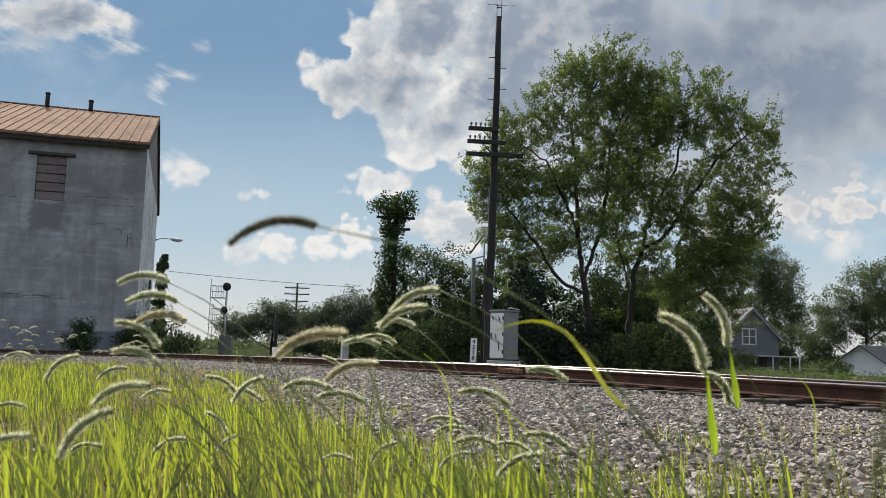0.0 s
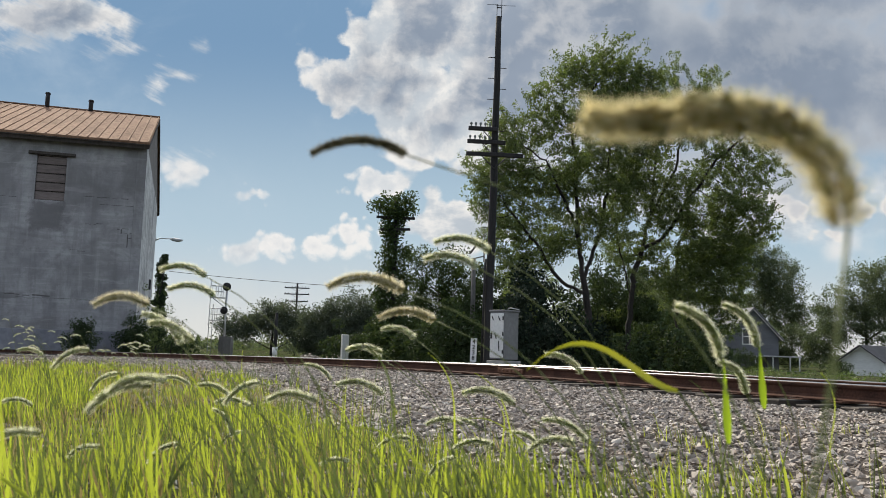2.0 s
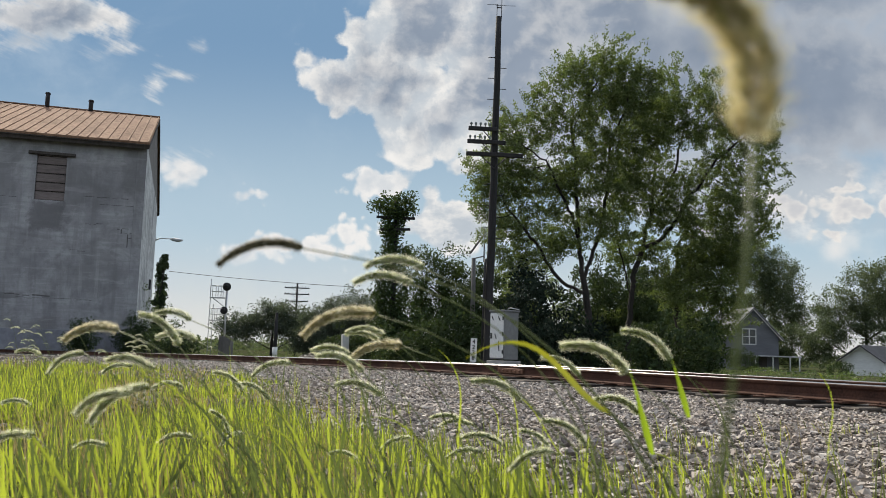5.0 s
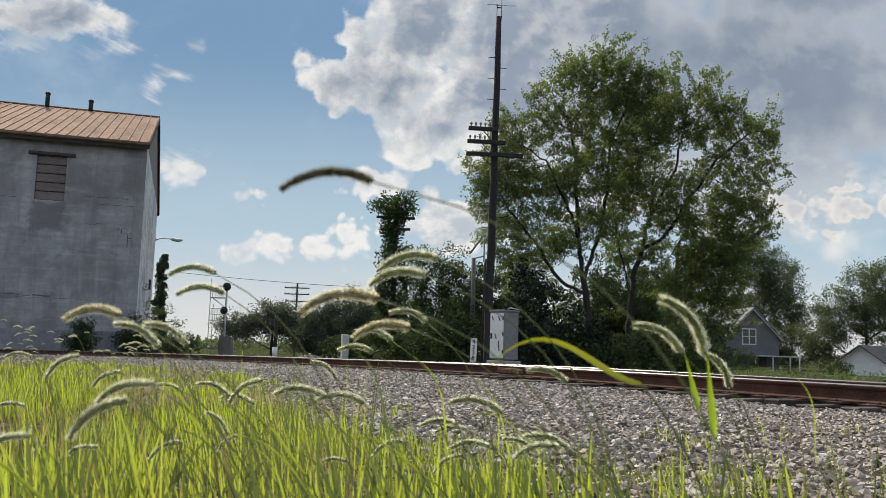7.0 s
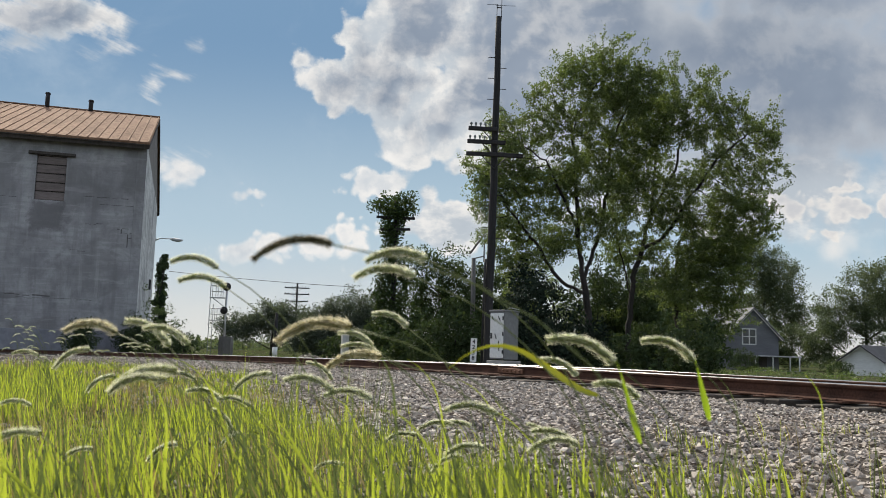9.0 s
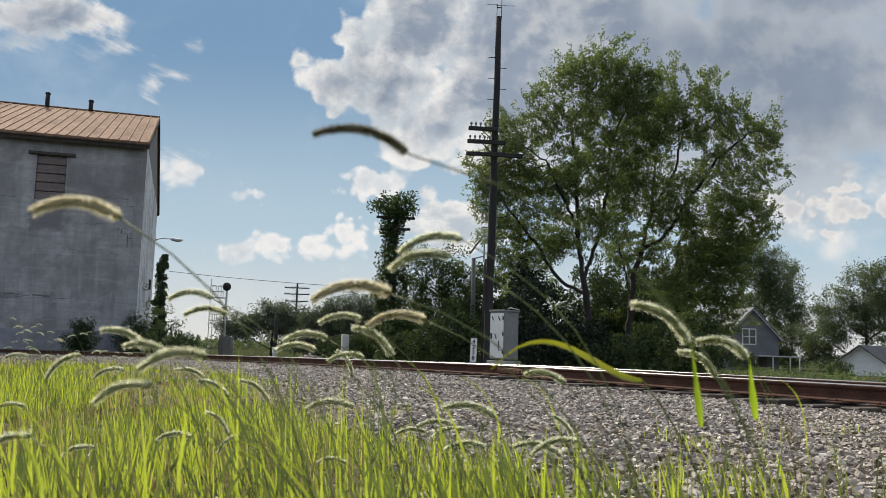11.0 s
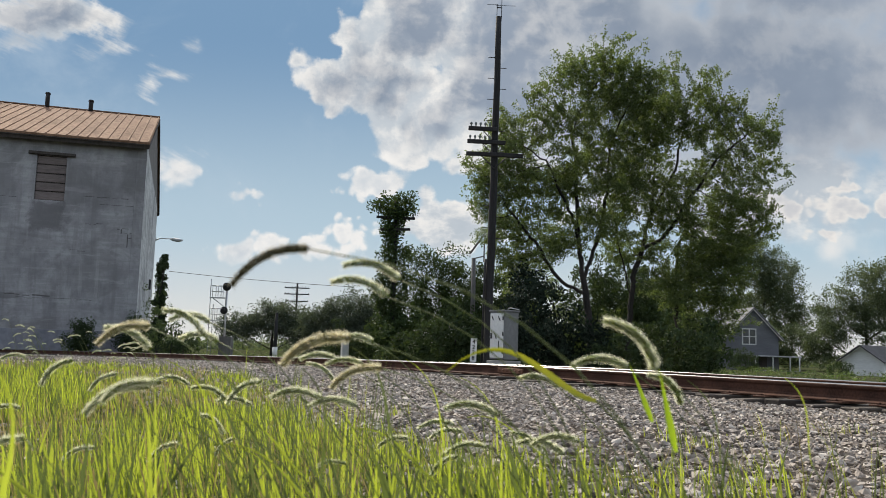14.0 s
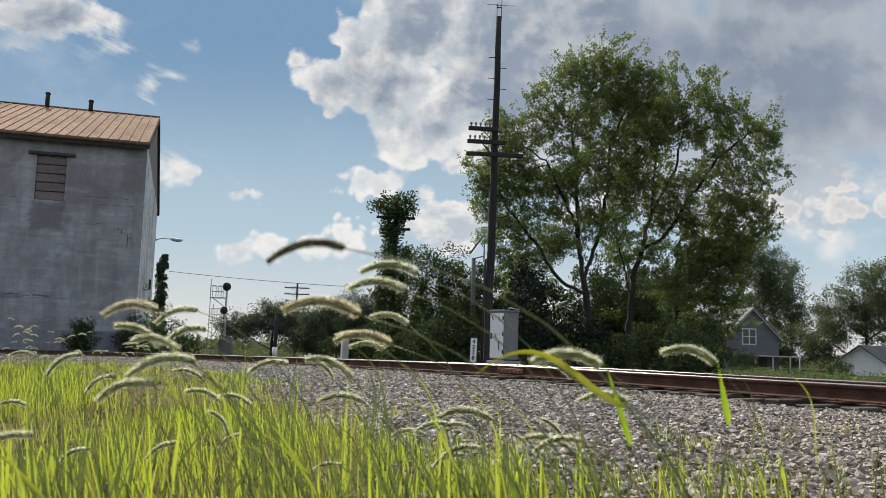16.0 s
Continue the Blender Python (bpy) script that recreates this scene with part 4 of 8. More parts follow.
M["post_grey"] = material("grey_timber", (0.10, 0.095, 0.09), (0.2, 0.19, 0.18), 18, 1.2, 0.9, 0.4, stretch=(3, 3, 0.2))
build_bollards()


def build_signal():
    s = thing("railway_signal", pose(-19.0, 80, -0.65), "two-headed railway signal mast with ladder and railed platforms", "railway signal")
    part("mast", tube_mesh("mast", [(0, 0, 0), (0, 0, 6.5)], 0.09, 10), M["galvanized"], s)
    part("base_case", box(1.1, 0.9, 1.75, (0.15, 0.1, 0.9), 0.03), M["post_grey"], s, "grey equipment case at the foot")
    for z, r, x in ((6.15, 0.37, 0.02), (4.05, 0.33, -0.12)):
        head = part("signal_head", tube_mesh("signal_head", [(0, 0, 0), (0, 0.06, 0), (0, 0.12, 0)], (r, r, r * 0.8), 20), M["black_paint"], s, "round black signal target", at=pose(x, -0.2, z))
        part("hood", tube_mesh("hood", [(0, -0.25, 0.05), (0, 0.02, 0.05)], 0.13, 12), M["black_paint"], head)
        part("lamp_housing", box(0.3, 0.3, 0.4, (0, 0.25, 0), 0.03), M["black_paint"], head)
    for x in (-1.42, -1.12):
        part("ladder_rail", tube_mesh("ladder_rail", [(x - 0.02, 0, 0.2), (x, 0, 6.8 if x < -1.3 else 4.6)], 0.035, 6), M["galvanized"], s)
    rung = tube_mesh("rung", [(-1.42, 0, 0), (-1.12, 0, 0)], 0.018, 5)
    for i in range(12):
        part("rung", rung, M["galvanized"], s, at=pose(0, 0, 0.5 + i * 0.34))
    for z in (5.15, 3.15):
        deck = part("platform", box(1.35, 0.8, 0.07, (-0.72, 0, z), 0.01), M["galvanized"], s, "grated service platform")
        for x in (-1.35, -0.85, -0.4):
            for y in (-0.38, 0.38):
                part("stanchion", tube_mesh("stanchion", [(x, y, z), (x, y, z + 1.05)], 0.028, 6), M["galvanized"], deck)
        for h in (0.55, 1.05):
            for y in (-0.38, 0.38):
                part("handrail", tube_mesh("handrail", [(-1.35, y, z + h), (-0.2, y, z + h)], 0.026, 6), M["galvanized"], deck)
        part("knee_brace", tube_mesh("knee_brace", [(-1.2, 0, z - 0.03), (-0.05, 0, z - 0.85)], 0.035, 6), M["galvanized"], deck)


build_signal()


def build_wall_lamp():
    s = thing("wall_lamp", pose(-29.49, 92.17, 11.02, 0, 0, 2), "grey outdoor lamp on a long arm fixed to the warehouse wall", "lamp")
    part("wall_plate", box(0.06, 0.3, 0.4, (0.0, 0, -0.1), 0.01), M["galvanized"], s)
    part("arm", tube_mesh("arm", [(0, 0, -0.2), (0.45, 0, 0.02), (1.55, 0, 0.0)], (0.06, 0.05, 0.045), 8), M["galvanized"], s)
    part("lamp_head", tube_mesh("lamp_head", [(1.5, 0, 0.0), (1.7, 0, -0.04), (2.25, 0, -0.12), (2.75, 0, -0.12)], (0.07, 0.17, 0.2, 0.08), 10), M["galvanized"], s, "flat cobra-head lamp")


build_wall_lamp()


# ---- far houses ----
def clapboards(parent, x, width, z0, z1, mat):
    """Overlapping boards across a wall face that looks towards -y."""
    n = int((z1 - z0) / 0.22)
    for i in range(n):
        z = z0 + (i + 0.5) * 0.22
        w = width(z)
        if w < 0.3:
            continue
        part("clapboard", box(w, 0.03, 0.205, (x, -0.015, z), 0.006), mat, parent)


def build_house():
    h = thing("house", pose(36.1, 105, 0, 0, 0, 4), "grey gabled two-storey house with white trim and porch", "house")
    half, eave, apex, low, deep = 3.1, 3.25, 6.45, -0.9, 9.0
    wall = part("wall", prism([(-half, low), (half, low), (half, eave), (0, apex), (-half, eave)], deep), M["siding"], h)
    clapboards(wall, 0, lambda z: 2 * half if z < eave else 2 * half * (apex - z) / (apex - eave), low + 0.8, apex - 0.2, M["siding"])
    pitch = math.atan2(apex - eave, half)
    run = (half + 0.45) / math.cos(pitch)
    for sx in (-1, 1):
        at = pose(0, -0.3, apex + 0.1) @ Matrix.Rotation(pitch * sx, 4, "Y")
        roof = part("roof", box(run, deep + 0.6, 0.12, (sx * run / 2, deep / 2, 0), 0.01), M["shingle"], h, "grey shingled roof slope", at=at)
        part("bargeboard", box(run, 0.05, 0.2, (sx * run / 2, -0.03, -0.06), 0.006), M["white_paint"], roof, "white bargeboard")
    win = part("window", box(1.7, 0.08, 1.9, (-0.4, -0.05, 3.2), 0.01), M["block_paint"], h, "paired sash window with white frame")
    for sx in (-1, 1):
        for sz in (-1, 1):
            part("pane", box(0.64, 0.02, 0.78, (-0.4 + sx * 0.4, -0.095, 3.2 + sz * 0.43)), M["pane"], win)
    part("porch_roof", box(5.6, 2.4, 0.14, (1.9, -1.2, 1.0), 0.02), M["porch"], h, "pale flat porch roof")
    for x in (-0.6, 1.4, 3.4, 4.5):
        part("porch_post", box(0.12, 0.12, 2.1, (x, -2.3, -0.1), 0.01), M["block_paint"], h)
    part("porch_floor", box(5.4, 2.3, 0.3, (1.9, -1.2, -0.75), 0.01), M["post_grey"], h)
    part("door", box(0.95, 0.06, 2.0, (1.2, -0.04, 0.0), 0.01), M["dark_wood"], h)
    ell = part("side_wing", box(3.2, 5.0, 3.4, (-4.4, 5.0, 0.8), 0.01), M["siding"], h)
    part("wing_roof", prism([(-3.0, 2.5), (-6.2, 2.5), (-6.3, 2.65), (-3.0, 4.6)], 5.4), M["shingle"], ell, at=pose(0, 2.3, 0))


M["porch"] = material("pale_porch_roof", (0.3, 0.3, 0.3), (0.42, 0.42, 0.42), 5, 1, 0.8, 0.1)
build_house()


def build_garage():
    g = thing("garage", pose(39.5, 85, 0, 0, 0, -50), "small white clapboard garage with grey roof", "garage")
    half, eave, apex, low, deep = 1.95, 0.75, 2.1, -0.9, 6.0
    wall = part("wall", prism([(-half, low), (half, low), (half, eave), (0, apex), (-half, eave)], deep), M["pale_siding"], g)
    clapboards(wall, 0, lambda z: 2 * half if z < eave else 2 * half * (apex - z) / (apex - eave), low, apex - 0.1, M["pale_siding"])
    pitch = math.atan2(apex - eave, half)
    run = (half + 0.35) / math.cos(pitch)
    for sx in (-1, 1):
        roof = part("roof", box(run, deep + 0.6, 0.1, (sx * run / 2, deep / 2, 0), 0.01), M["dark_shingle"], g, "dark grey shingled roof slope", at=pose(0, -0.3, apex + 0.08) @ Matrix.Rotation(pitch * sx, 4, "Y"))
        part("bargeboard", box(run, 0.05, 0.18, (sx * run / 2, -0.03, -0.05), 0.006), M["white_paint"], roof, "white bargeboard")


M["dark_shingle"] = material("dark_shingle", (0.045, 0.045, 0.05), (0.085, 0.085, 0.09), 9, 0.7, 0.9, 0.4)
build_garage()


# ---- trees and bushes ----
def leaf_cloud(rng, centres, per, spread, size, shoots=None):
    """Verts and quads of small pointed leaves round clump centres, drawn out along shoots if given."""
    c = np.repeat(centres, per, axis=0)
    n = len(c)
    if shoots is not None:
        c = c + np.repeat(shoots, per, axis=0) * rng.uniform(-1, 1, n)[:, None]
    d = rng.normal(size=(n, 3))
    d *= (rng.uniform(0, 1, n) ** 0.4 / (np.linalg.norm(d, axis=1) + 1e-9))[:, None]
    c = c + d * np.asarray(spread)
    a = rng.normal(size=(n, 3)) + np.array((0, 0, -0.35))
    a /= np.linalg.norm(a, axis=1)[:, None]
    b = np.cross(a, rng.normal(size=(n, 3)))
    b /= np.linalg.norm(b, axis=1)[:, None] + 1e-9
    ln = size * rng.uniform(0.6, 1.25, n)[:, None]
    v = np.stack((c - a * ln * 0.5, c + b * ln * 0.26 - a * ln * 0.05, c + a * ln * 0.5, c - b * ln * 0.26 - a * ln * 0.05), 1).reshape(-1, 3)
    return v, np.arange(4 * n).reshape(n, 4)


def lobe_points(rng, lobe, n, y_half):
    x, z, rx, rz = lobe[:4]
    d = rng.normal(size=(n, 3))
    d /= np.linalg.norm(d, axis=1)[:, None]
    r = rng.uniform(0.2, 1.1, n) ** 0.6
    r = np.where(rng.uniform(0, 1, n) < 0.2, r * rng.uniform(1.05, 1.4, n), r)
    return np.stack((x + d[:, 0] * r * rx, d[:, 1] * r * y_half, z + d[:, 2] * r * rz), -1)


def bent(p, q, rng, k=6, sag=0.08):
    t = np.linspace(0, 1, k)[:, None]
    p, q = np.asarray(p, dtype=float), np.asarray(q, dtype=float)
    ln = np.linalg.norm(q - p)
    pts = p * (1 - t) + q * t
    pts += np.sin(t * np.pi) * rng.normal(size=3) * ln * sag * 0.6
    pts[:, 2] += (np.sin(t * np.pi) * ln * -sag)[:, 0]
    return pts


def build_tree(name, y, base_x, base_z, fork_z, lobes, label, seed, clumps=26.0, per=85, leaf=0.125, spread=0.4, trunk=0.2, forks=3, leaf_mat="leaf", group="", category="tree",
               twigs=True, flatten=0.75, sprays=0.0):
    """A tree in the place's own coordinates: trunk with limbs, twigs, and a crown in lobes of leaf clumps."""
    rng = np.random.RandomState(seed)
    t = thing(name, pose(base_x, y, base_z), label, category, group)
    wood, thin = [], []
    tops = []
    fork = np.array((rng.uniform(-0.15, 0.15), 0, fork_z - base_z))
    if trunk:
        wood.append(tube(bent((0, 0, -0.3), fork, rng, 7, 0.01), np.linspace(trunk * 1.25, trunk * 0.85, 7), 10))
        stems = []
        cx = np.mean([l[0] for l in lobes]) - base_x
        hz = np.mean([l[1] for l in lobes]) - base_z
        wide = np.std([l[0] for l in lobes]) * 2.0
        bole = bent((0, 0, -0.3), fork, rng, 7, 0.0)
        main = max(1, forks // 2)
        for i in range(main):
            f = (i + 0.5) / main - 0.5
            end = np.array((cx * 0.45 + f * wide * 0.5, rng.uniform(-0.4, 0.4), fork[2] + (hz - fork[2]) * rng.uniform(0.55, 0.75)))
            pts = bent(bole[6 - i % 2], end, rng, 8, 0.02)
            wood.append(tube(pts, np.linspace(trunk * 0.62, trunk * 0.36, 8), 9))
            stems.append(pts)
            for k in range(3 if forks > 3 else 1):
                g = f * 0.5 + (k - 1) * 0.36 if forks > 3 else f
                end = np.array((cx * 0.8 + g * wide, rng.uniform(-1.0, 1.0), fork[2] + (hz - fork[2]) * rng.uniform(1.0, 1.3) * (1.1 - 0.5 * abs(g))))
                more = bent(pts[(7, 4, 6)[k % 3]], end, rng, 7, 0.03)
                wood.append(tube(more, np.linspace(trunk * 0.42, trunk * 0.16, 7), 7))
                stems.append(more)
        joints = np.concatenate(stems + [bole[3:]])
    crowns = []
    for lobe in lobes:
        x, z, rx, rz = lobe[0] - base_x, lobe[1] - base_z, lobe[2], lobe[3]
        yh = flatten * (rx + rz) / 2
        c0 = np.array((x, rng.uniform(-0.5, 0.5) * yh, z))
        n = max(5, int(clumps * rx * rz * (1 + yh) / 2.2))
        pts = lobe_points(rng, (x, z, rx, rz), n, yh)
        pts[:, 1] += c0[1]
        if trunk:
            # a limb from the nearest joint below the lobe, then twigs to the clumps
            below = joints[joints[:, 2] < z - 0.1]
            below = below if len(below) else joints[:1]
            flat, rise = np.linalg.norm((below - c0)[:, :2], axis=1), (c0 - below)[:, 2]
            j = below[np.argmin(np.hypot(flat, rise) + 1.3 * np.abs(rise - 0.9 * flat) + 0.3 * rng.uniform(0, 1, len(below)))]
            limb = bent(j, c0 + (c0 - j) * 0.12, rng, 7, 0.05)
            wood.append(tube(limb, np.linspace(trunk * 0.34, trunk * 0.09, 7), 6))
            if twigs:
                for p in pts:
                    k = limb[min(6, max(1, int(7 * rng.uniform(0.25, 1))))]
                    thin.append(tube(bent(k, p, rng, 4, 0.06), np.linspace(trunk * 0.085, trunk * 0.025, 4), 4, cap=False))
        shoots = None
        if sprays:
            # each clump is a leafy shoot pointing out and up from the lobe
            out = (pts - c0) / (np.linalg.norm(pts - c0, axis=1)[:, None] + 0.05) + rng.normal(0, 0.35, (n, 3)) + np.array((0, 0, 0.45))
            shoots = out / np.linalg.norm(out, axis=1)[:, None] * rng.uniform(0.25, 0.75, n)[:, None] * sprays
        crowns.append(part("crown", fast_mesh("crown", *leaf_cloud(rng, pts, per, spread, leaf, shoots)), M[leaf_mat], t))
    if trunk:
        part("trunk", smooth(fast_mesh("trunk", *joined(wood))), M["bark"], t)
        if thin:
            part("twig_network", fast_mesh("twig_network", *joined(thin)), M["bark"], t)
    return t, crowns


# greyed leaf colour that stands for haze in front of the distant trees
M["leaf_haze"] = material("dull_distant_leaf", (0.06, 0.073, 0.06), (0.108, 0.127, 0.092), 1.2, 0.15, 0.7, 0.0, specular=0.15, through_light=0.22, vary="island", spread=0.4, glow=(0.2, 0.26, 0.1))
M["leaf_vine"] = material("vine_leaf", (0.018, 0.034, 0.014), (0.05, 0.075, 0.03), 3, 0.4, 0.7, 0.0, specular=0.15, through_light=0.2, vary="island", spread=0.4, glow=(0.15, 0.22, 0.04))

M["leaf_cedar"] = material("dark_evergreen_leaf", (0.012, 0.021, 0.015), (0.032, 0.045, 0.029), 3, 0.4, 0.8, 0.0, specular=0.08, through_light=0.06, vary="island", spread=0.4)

TREE_A = ((4.62, 10.6, 1.0, 1.1), (6.4, 11.6, 0.75, 1.0), (7.1, 11.0, 0.85, 1.1), (5.84, 9.95, 1.63, 1.3), (3.9, 9.1, 1.05, 0.95), (6.67, 12.5, 0.36, 0.5), (4.95, 11.95, 0.42, 0.4), (3.0, 8.0, 0.7, 0.6), (2.0, 7.2, 0.6, 0.6), (2.38, 8.91, 0.82, 0.69), (1.55, 7.59, 0.76, 0.8), (1.55, 6.27, 0.55, 0.9), (2.42, 6.97, 1.08, 1.3), (3.71, 7.23, 1.08, 0.98), (5.32, 8.05, 1.41, 0.98), (2.26, 4.79, 0.87, 1.08), (3.42, 5.26, 0.76, 0.87), (3.03, 3.52, 1.08, 0.76), (6.42, 6.66, 0.82, 0.61), (6.93, 9.09, 1.19, 1.19), (4.27, 5.93, 0.65, 0.65), (5.77, 6.53, 0.65, 0.54), (4.61, 4.65, 0.74, 0.96), (5.89, 5.12, 0.64, 0.85), (3.87, 4.19, 0.64, 0.74), (2.51, 7.96, 1.06, 0.85), (5.61, 11.06, 0.96, 0.96), (4.8, 6.82, 0.89, 0.76), (5.93, 5.86, 0.7, 0.7), (6.3, 7.2, 0.7, 0.6), (2.79, 5.0, 0.6, 0.6), (3.51, 6.45, 0.89, 0.81), (6.3, 7.75, 0.89, 0.76), (2.55, 5.88, 0.76, 0.76), (7.36, 10.45, 1.06, 1.17), (7.48, 8.67, 0.96, 0.96), (6.6, 10.31, 0.96, 0.96))
TREE_B = ((8.6, 10.95, 0.85, 1.05), (10.2, 10.95, 0.55, 0.85), (13.0, 9.3, 0.42, 0.36), (12.9, 8.2, 0.5, 0.4), (11.4, 10.3, 0.42, 0.5), (10.45, 11.5, 0.36, 0.5), (9.0, 11.8, 0.36, 0.42), (12.45, 9.8, 0.45, 0.4), (9.26, 10.33, 1.34, 1.12), (8.93, 8.84, 1.23, 1), (10.83, 9.81, 0.94, 0.89), (12.06, 9.28, 1, 0.85), (12.65, 8.9, 0.6, 0.58), (11.6, 7.9, 1.23, 0.71), (10.05, 7.85, 0.89, 0.71), (9.27, 6.81, 0.85, 0.78), (11.15, 6.31, 1.12, 1.12), (10.26, 4.94, 1.23, 1.07), (12.26, 6.9, 0.67, 0.36), (9.16, 5.13, 0.78, 1), (7.6, 7.77, 0.89, 0.94), (9.82, 3.16, 1.34, 1.07), (11.14, 3.64, 0.89, 0.78), (8.83, 3.35, 0.62, 1), (7.72, 6.09, 0.62, 0.54), (8.27, 6.89, 0.67, 0.67), (6.96, 4.62, 0.61, 0.98), (8.39, 4.44, 0.61, 0.77), (11.39, 8.8, 0.98, 0.87), (10.6, 7.19, 0.87, 0.77), (11.81, 5.99, 0.98, 0.77), (12.5, 8.17, 0.55, 0.48), (7.82, 7.1, 0.83, 0.79), (9.6, 4.26, 1.09, 0.87), (8.26, 9.61, 0.98, 1.09), (7.4, 6.7, 0.7, 0.6), (7.1, 5.6, 0.6, 0.6), (8.7, 6.0, 0.7, 0.7), (10.7, 3.2, 0.8, 0.9), (11.3, 2.6, 0.6, 0.7), (10.2, 1.9, 0.9, 0.8), (8.04, 7.34, 0.83, 0.79), (11.15, 5.19, 1.09, 0.87))
# main limbs: (across, height) from root to tip, and how far each drifts in depth
LIMBS_A = ((0.0, ((5.68, -0.5), (5.62, 1.05), (5.5, 2.32), (5.34, 3.27), (5.27, 3.81))), (-0.7, ((5.27, 3.81), (4.83, 5.69), (4.26, 6.7), (3.75, 7.67))), (0.3, ((5.31, 3.59), (5.06, 6.2), (5.0, 7.93), (4.8, 9.36))),
           (0.6, ((5.34, 3.27), (5.67, 4.18), (6.02, 5.25), (6.26, 6.87), (6.4, 8.63))), (-0.4, ((5.42, 2.75), (5.11, 2.8), (4.27, 3.3), (3.44, 4.59), (2.56, 5.66))))
LIMBS_B = ((0.0, ((7.2, -0.5), (7.25, 1.12), (7.3, 2.4), (7.51, 3.75))), (-0.5, ((7.28, 2.6), (7.01, 3.95), (6.69, 5.16), (6.5, 6.39))), (0.3, ((7.51, 3.75), (7.84, 4.87), (8.14, 6.08), (8.27, 7.57), (8.44, 9.16))),
           (-0.6, ((7.79, 4.6), (8.61, 5.11), (9.27, 6.25), (10.56, 8.16), (11.61, 9.04))), (0.5, ((8.14, 5.9), (9.09, 7.82), (9.49, 9.42))), (0.9, ((9.2, -0.5), (9.15, 2.98), (9.31, 4.8), (10.1, 6.2))))


def grow(rng, limbs, lobes, flatten, step=0.22, kill=0.165, density=70.0):
    """Branches that grow from the main limbs towards points strewn through the crown's lobes. Returns nodes, parents and the lobe of each node."""
    pos, parent, home = [], [], []
    for drift, line in limbs:
        line = np.array([(x, 0.0, z) for x, z in line])
        line[:, 1] = drift * np.linspace(0, 1, len(line))
        last = int(np.argmin(np.linalg.norm(np.array(pos) - line[0], axis=1))) if pos and line[0][2] > 0 else -1
        if last >= 0:
            line[0] = pos[last]
        for p, q in zip(line, line[1:]):
            k = max(2, int(np.linalg.norm(q - p) / step))
            for f in (np.arange(k) + 1) / k:
                pos.append(p + (q - p) * f + rng.normal(0, 0.025, 3)), parent.append(last), home.append(-1)
                last = len(pos) - 1
    points, owner = [], []
    for i, (x, z, rx, rz) in enumerate(lobes):
        high = z > 7.4
        rx, rz = rx * (0.9 if high else 1.0), rz * (0.83 if high else 1.0)
        yh = flatten * (rx + rz) / 2
        n = max(8, int(density * (0.88 if high else 1.0) * 4.19 * rx * rz * yh))
        # leafy layers: clumps wider than they are high
        k = max(4, n // 24)
        d = rng.normal(size=(k, 3))
        d *= (rng.uniform(0.1, 1.0, k) ** 0.42 / np.linalg.norm(d, axis=1))[:, None]
        d *= np.where(rng.uniform(0, 1, k) < 0.12, 1.2, 1.0)[:, None]
        clump = d * (rx, yh, rz) + (x, rng.uniform(-0.35, 0.35), z)
        points.append(clump[rng.randint(0, k, n)] + rng.normal(size=(n, 3)) * (0.27, 0.27, 0.15)), owner.append(np.full(n, i))
    points, owner = np.concatenate(points), np.concatenate(owner)
    best, near = np.full(len(points), 1e9), np.zeros(len(points), dtype=int)
    fresh = 0
    for _ in range(60):
        for lo in range(fresh, len(pos), 64):
            new_pos = np.array(pos[lo:lo + 64])
            d = np.linalg.norm(points[:, None, :] - new_pos[None], axis=2)
            j = np.argmin(d, axis=1)
            hit = d[np.arange(len(points)), j] < best
            best[hit], near[hit] = d[np.arange(len(points)), j][hit], j[hit] + lo
        fresh = len(pos)
        keep = best > kill
        points, owner, best, near = points[keep], owner[keep], best[keep], near[keep]
        if not len(points):
            break
        for k in np.unique(near):
            sel = near == k
            way = points[sel] - pos[k]
            way = (way / np.linalg.norm(way, axis=1)[:, None]).mean(axis=0) + rng.normal(0, 0.12, 3) + np.array((0, 0, 0.1))
            pos.append(pos[k] + way / np.linalg.norm(way) * step), parent.append(int(k)), home.append(int(owner[sel][0]))
    return np.array(pos), np.array(parent), np.array(home)


